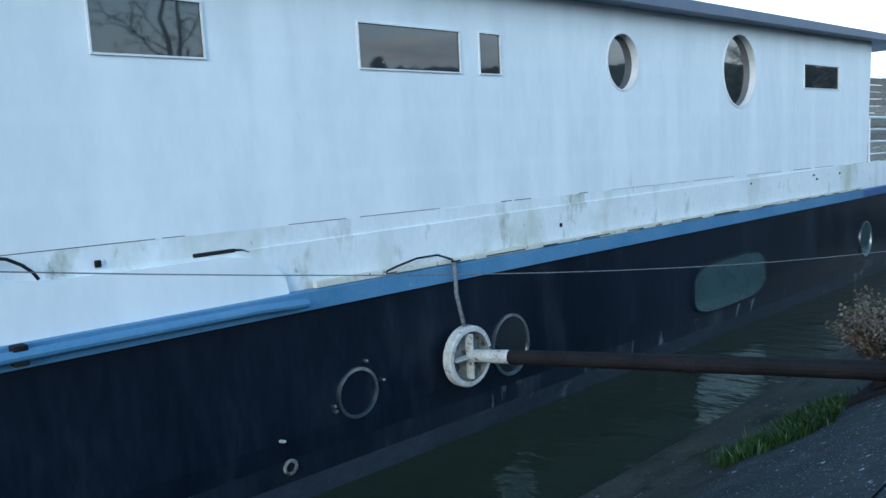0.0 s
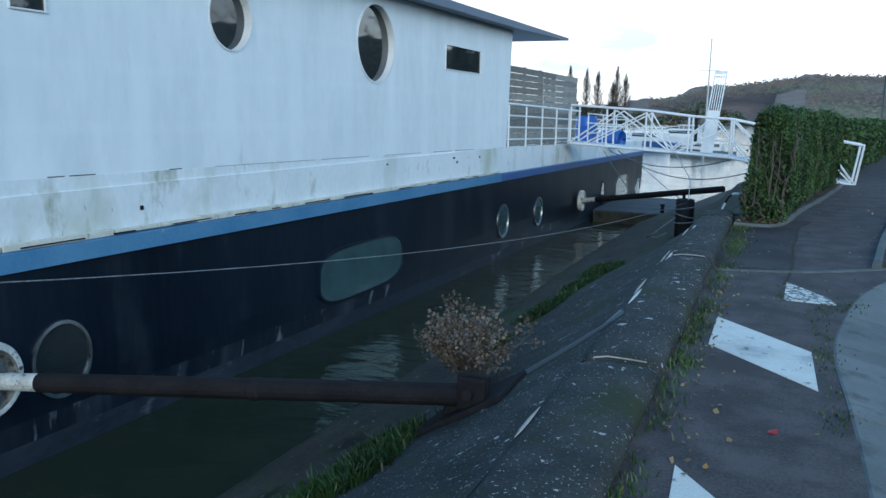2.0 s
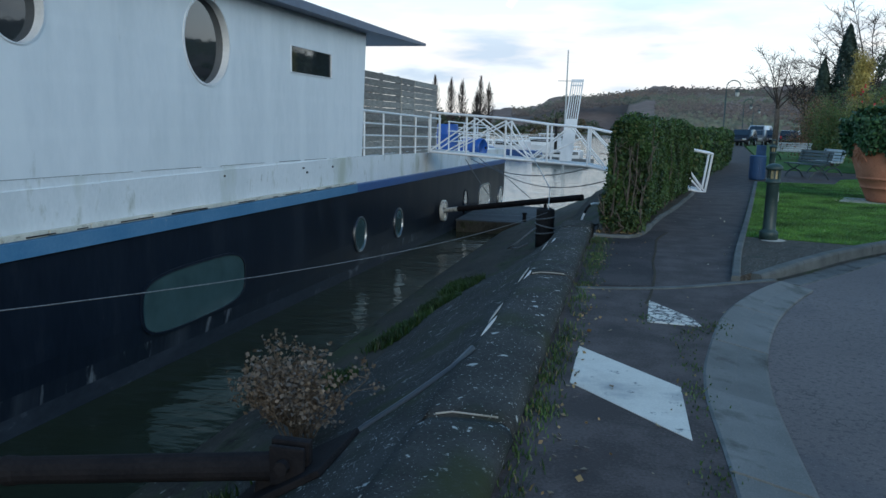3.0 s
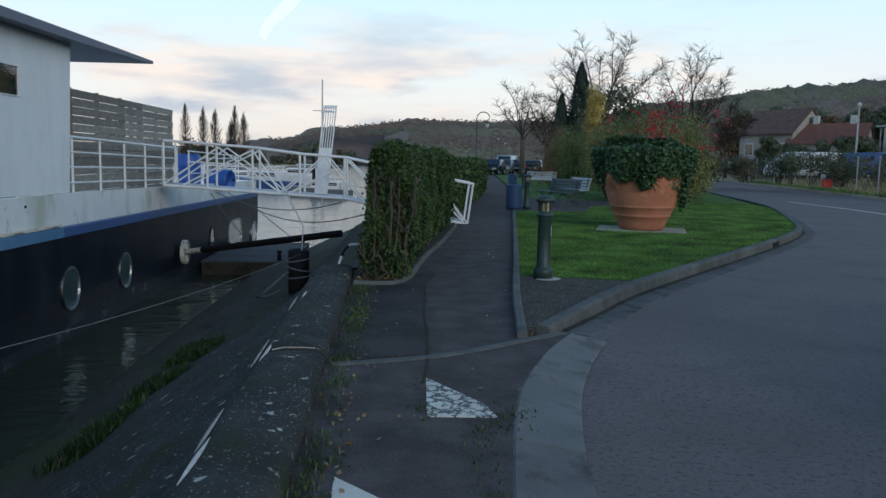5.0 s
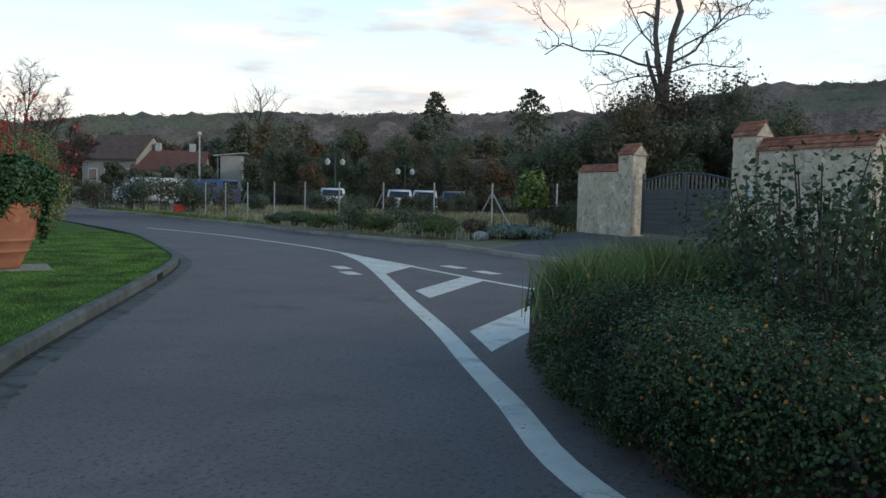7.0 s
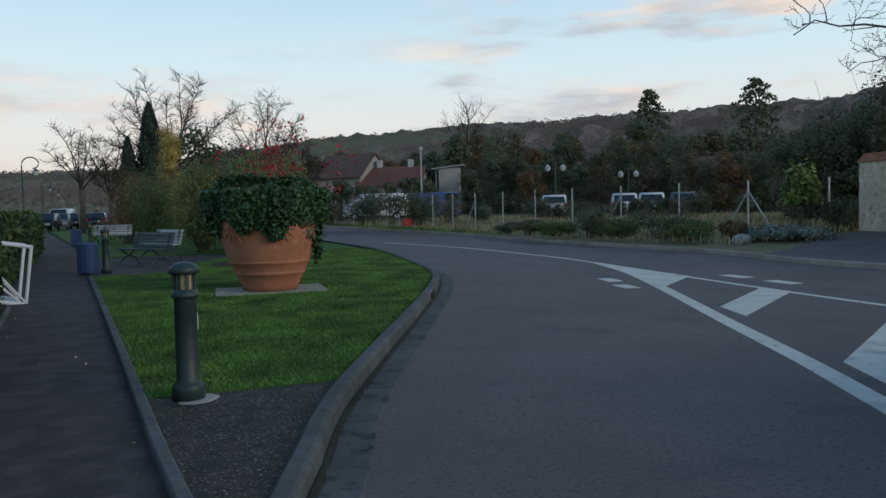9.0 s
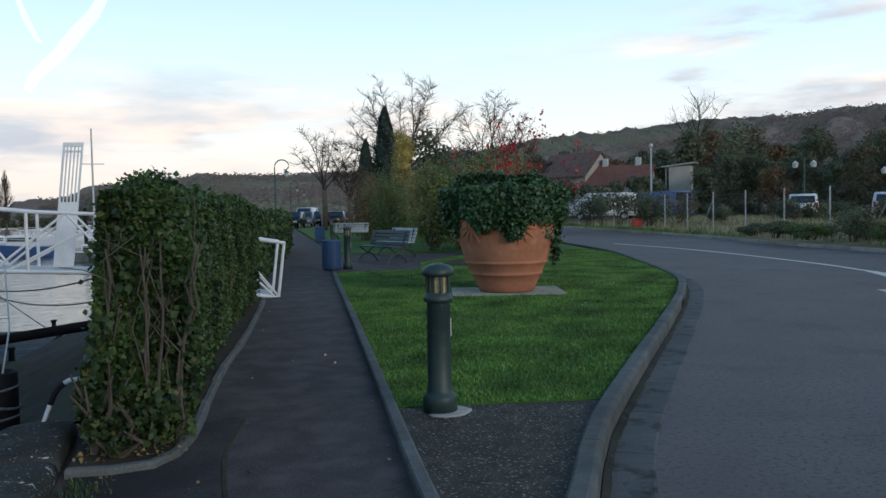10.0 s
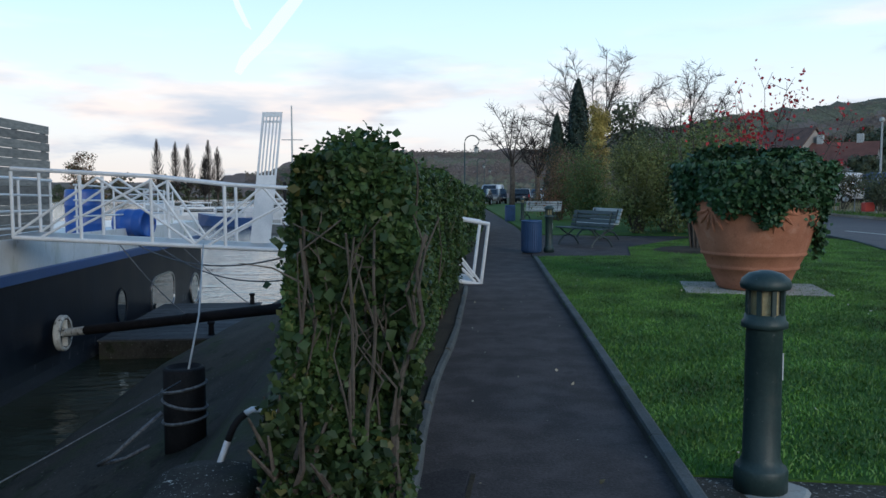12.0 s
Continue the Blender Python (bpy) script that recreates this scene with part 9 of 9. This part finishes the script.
WOODS = mat("hill_woods", (0.105, 0.084, 0.072), (0.165, 0.132, 0.110), 0.035, 0.98, 0.0, fine=0.4, island=0.16, spots=[((0.155, 0.160, 0.110), 0.007, 0.50, 0.58), ((0.085, 0.095, 0.07), 0.028, 0.56, 0.64), ((0.20, 0.115, 0.065), 0.02, 0.62, 0.70)])
tagged(fast_mesh("hill_woods", v, f, WOODS), "brown leafless woods over the hills", "woods", "", "stuff")


# ---- houses ----
def house(at, w, d, h, rise, roof, label, chimneys=1):
    b = thing("house", label, "house", "houses", at)
    bm = nb()
    box(bm, (0, 0, h / 2), (w, d, h))
    part("wall", bm, HOUSE_WALL, b)
    bm = nb()
    add_data(bm, [(-w / 2, -d / 2, h), (-w / 2, d / 2, h), (-w / 2, 0, h + rise), (w / 2, -d / 2, h), (w / 2, d / 2, h), (w / 2, 0, h + rise)], [(0, 2, 1), (3, 4, 5), (0, 3, 5, 2), (1, 2, 5, 4), (0, 1, 4, 3)])
    part("gable", bm, HOUSE_WALL, b)
    for s in (-1, 1):
        bm = nb()
        o = 0.35
        e = rise / (d / 2) * o
        p = [(-w / 2 - 0.2, s * (d / 2 + o), h - e), (w / 2 + 0.2, s * (d / 2 + o), h - e), (w / 2 + 0.2, 0, h + rise), (-w / 2 - 0.2, 0, h + rise)]
        add_data(bm, [(x, y, z + 0.05) for x, y, z in p] + [(x, y, z + 0.2) for x, y, z in p], [(0, 1, 2, 3), (7, 6, 5, 4), (0, 4, 5, 1), (1, 5, 6, 2), (2, 6, 7, 3), (3, 7, 4, 0)])
        part("roof", bm, roof, b)
    for k in range(chimneys):
        bm = nb()
        box(bm, (w * (0.28 - 0.5 * k), 0.2, h + rise + 0.3), (0.55, 0.7, 1.3), bevel=0.03)
        part("chimney", bm, WORN_WHITE, b)
    for k in range(3):
        wn = new("window")
        wn.parent = b
        x = -w * 0.3 + w * 0.3 * k
        bm = nb()
        box(bm, (x, -d / 2 - 0.02, h * 0.6), (1.1, 0.08, 1.3))
        part("frame", bm, WHITE_METAL, wn)
        bm = nb()
        box(bm, (x, -d / 2 - 0.05, h * 0.6), (0.95, 0.05, 1.15))
        part("pane", bm, WINDOW, wn)
    return b


house(pose(41.6, 88.6, 0.5, 0, 0, -64), 6.6, 5.6, 4.4, 2.4, HOUSE_ROOF, "old house with a broad brown roof", 0)
house(pose(44.4, 84.0, 0.5, 0, 0, -42), 7.0, 5.0, 3.3, 1.9, RED_ROOF, "low house with a red tiled roof", 2)
house(pose(60.5, 54.5, 0.4, 0, 0, -50), 6.0, 5.0, 2.6, 2.2, HOUSE_ROOF, "grey house half hidden by trees", 0)
sh = thing("shed", "tall pale shed with a slanting roof", "shed", "", pose(43.0, 71.0, 0.4, 0, 0, -42))
bm = nb()
box(bm, (0, 0, 2.3), (1.9, 1.8, 4.6))
part("wall", bm, HOUSE_WALL, sh)
bm = nb()
box(bm, (-0.1, 0, 4.72), (3.0, 2.2, 0.10), Matrix.Rotation(-0.1, 4, "Y"))
part("roof", bm, GALV, sh)
bm = nb()
box(bm, (1.7, -0.3, 1.6), (1.5, 1.6, 1.6), Matrix.Rotation(0.15, 4, "Y"), bevel=0.05)
part("lean_to", bm, GALV, sh)
bm = nb()
tube(bm, [(-1.25, -0.5, 0), (-1.25, -0.5, 4.6)], 0.07, 6)
part("post", bm, GALV, sh)
up = thing("utility_pole", "thin pale utility pole by the houses", "pole", "", pose(32.8, 60.1, 0.4))
bm = nb()
tube(bm, [(0, 0, -0.2), (0, 0, 5.4)], [0.09, 0.06], 8)
part("pole", bm, GALV, up)
bm = nb()
lathe(bm, [(0.05, 0), (0.16, 0.05), (0.16, 0.22), (0.04, 0.3)], 10, (0, 0, 5.35))
part("lamp_head", bm, WORN_WHITE, up)


# ---- marina ----
def motor_boat(at, s, stripe, label):
    b = thing("motor_boat", label, "boat", "moored boats", at)
    bm = nb()
    rows = []
    for t in (0, 0.35, 0.7, 0.9, 1.0):
        y = t * 9 * s
        wl, wt = 1.35 * s * (1 - max(0, t - 0.4) ** 2 * 2.4), 1.55 * s * (1 - max(0, t - 0.5) ** 2 * 3.4)
        sh_ = (0.95 + 0.45 * t * t) * s
        rows.append([(-max(0.03, wt), y, sh_), (-max(0.02, wl), y, -0.2), (max(0.02, wl), y, -0.2), (max(0.03, wt), y, sh_)])
    vs = [p for r in rows for p in r]
    fs = [(4 * i + k, 4 * i + k + 1, 4 * i + k + 5, 4 * i + k + 4) for i in range(4) for k in range(3)] + [(0, 3, 2, 1), (16, 17, 18, 19)] + [(4 * i, 4 * i + 4, 4 * i + 7, 4 * i + 3) for i in range(4)]
    add_data(bm, vs, fs)
    bmesh.ops.recalc_face_normals(bm, faces=bm.faces)
    part("hull", bm, stripe, b)
    bm = nb()
    box(bm, (0, 3.6 * s, 1.55 * s), (2.3 * s, 4.2 * s, 1.2 * s), bevel=0.2 * s)
    part("cabin", bm, CAR_WHITE, b)
    bm = nb()
    box(bm, (0, 3.6 * s, 1.72 * s), (2.34 * s, 3.7 * s, 0.42 * s), bevel=0.05 * s)
    part("window_band", bm, WINDOW, b)
    bm = nb()
    box(bm, (0, 3.1 * s, 2.65 * s), (2.0 * s, 2.4 * s, 0.12 * s), bevel=0.05 * s)
    for x in (-0.85, 0.85):
        for y in (2.1, 4.1):
            tube(bm, [(x * s, y * s, 2.1 * s), (x * s, y * s, 2.62 * s)], 0.04 * s, 5)
    part("canopy", bm, CAR_WHITE, b)
    bm = nb()
    tube(bm, [(-1.2 * s, 8.4 * s, 1.9 * s), (-1.5 * s, 5 * s, 1.8 * s), (-1.5 * s, 0.2 * s, 1.6 * s)], 0.025 * s, 5)
    tube(bm, [(1.2 * s, 8.4 * s, 1.9 * s), (1.5 * s, 5 * s, 1.8 * s), (1.5 * s, 0.2 * s, 1.6 * s)], 0.025 * s, 5)
    part("rail", bm, WHITE_METAL, b)
    return b


HULL_BLUE = mat("blue_boat_paint", (0.03, 0.07, 0.20), (0.05, 0.10, 0.27), 1, 0.35, 0.05)
zw = water_z(80)
motor_boat(pose(-10.5, 86, zw, 0, 0, 60), 0.85, HULL_BLUE, "blue-hulled cabin cruiser at its mooring")
motor_boat(pose(-15.5, 95, zw, 0, 0, 110), 0.8, CAR_WHITE, "white cabin cruiser at its mooring")
motor_boat(pose(-8.5, 104, zw, 0, 0, 75), 0.9, CAR_WHITE, "white cabin cruiser at its mooring")
motor_boat(pose(-4.0, 74, zw, 0, 0, 80), 0.6, CAR_GREY, "small grey launch at its mooring")
motor_boat(pose(-22, 120, zw, 0, 0, 95), 0.7, CAR_WHITE, "small white cruiser across the basin")
motor_boat(pose(-34, 150, zw, 0, 0, 60), 0.8, CAR_WHITE, "white cruiser across the basin")
bm = nb()
tube(bm, [(-6.3, 72.2, zw), (-6.32, 72.6, 7.9)], [0.10, 0.05], 8)
tube(bm, [(-7.1, 72.5, 5.3), (-5.5, 72.5, 5.3)], 0.03, 5)
tagged(part("sail_mast", bm, GALV), "tall bare sailing mast over the marina", "mast")
bm = nb()
tube(bm, [(-8.2, 84, zw), (-8.2, 84, 2.2)], [0.16, 0.16], 10)
tagged(part("marina_pile", bm, BLACK_RUBBER), "dark mooring pile in the marina", "pile")
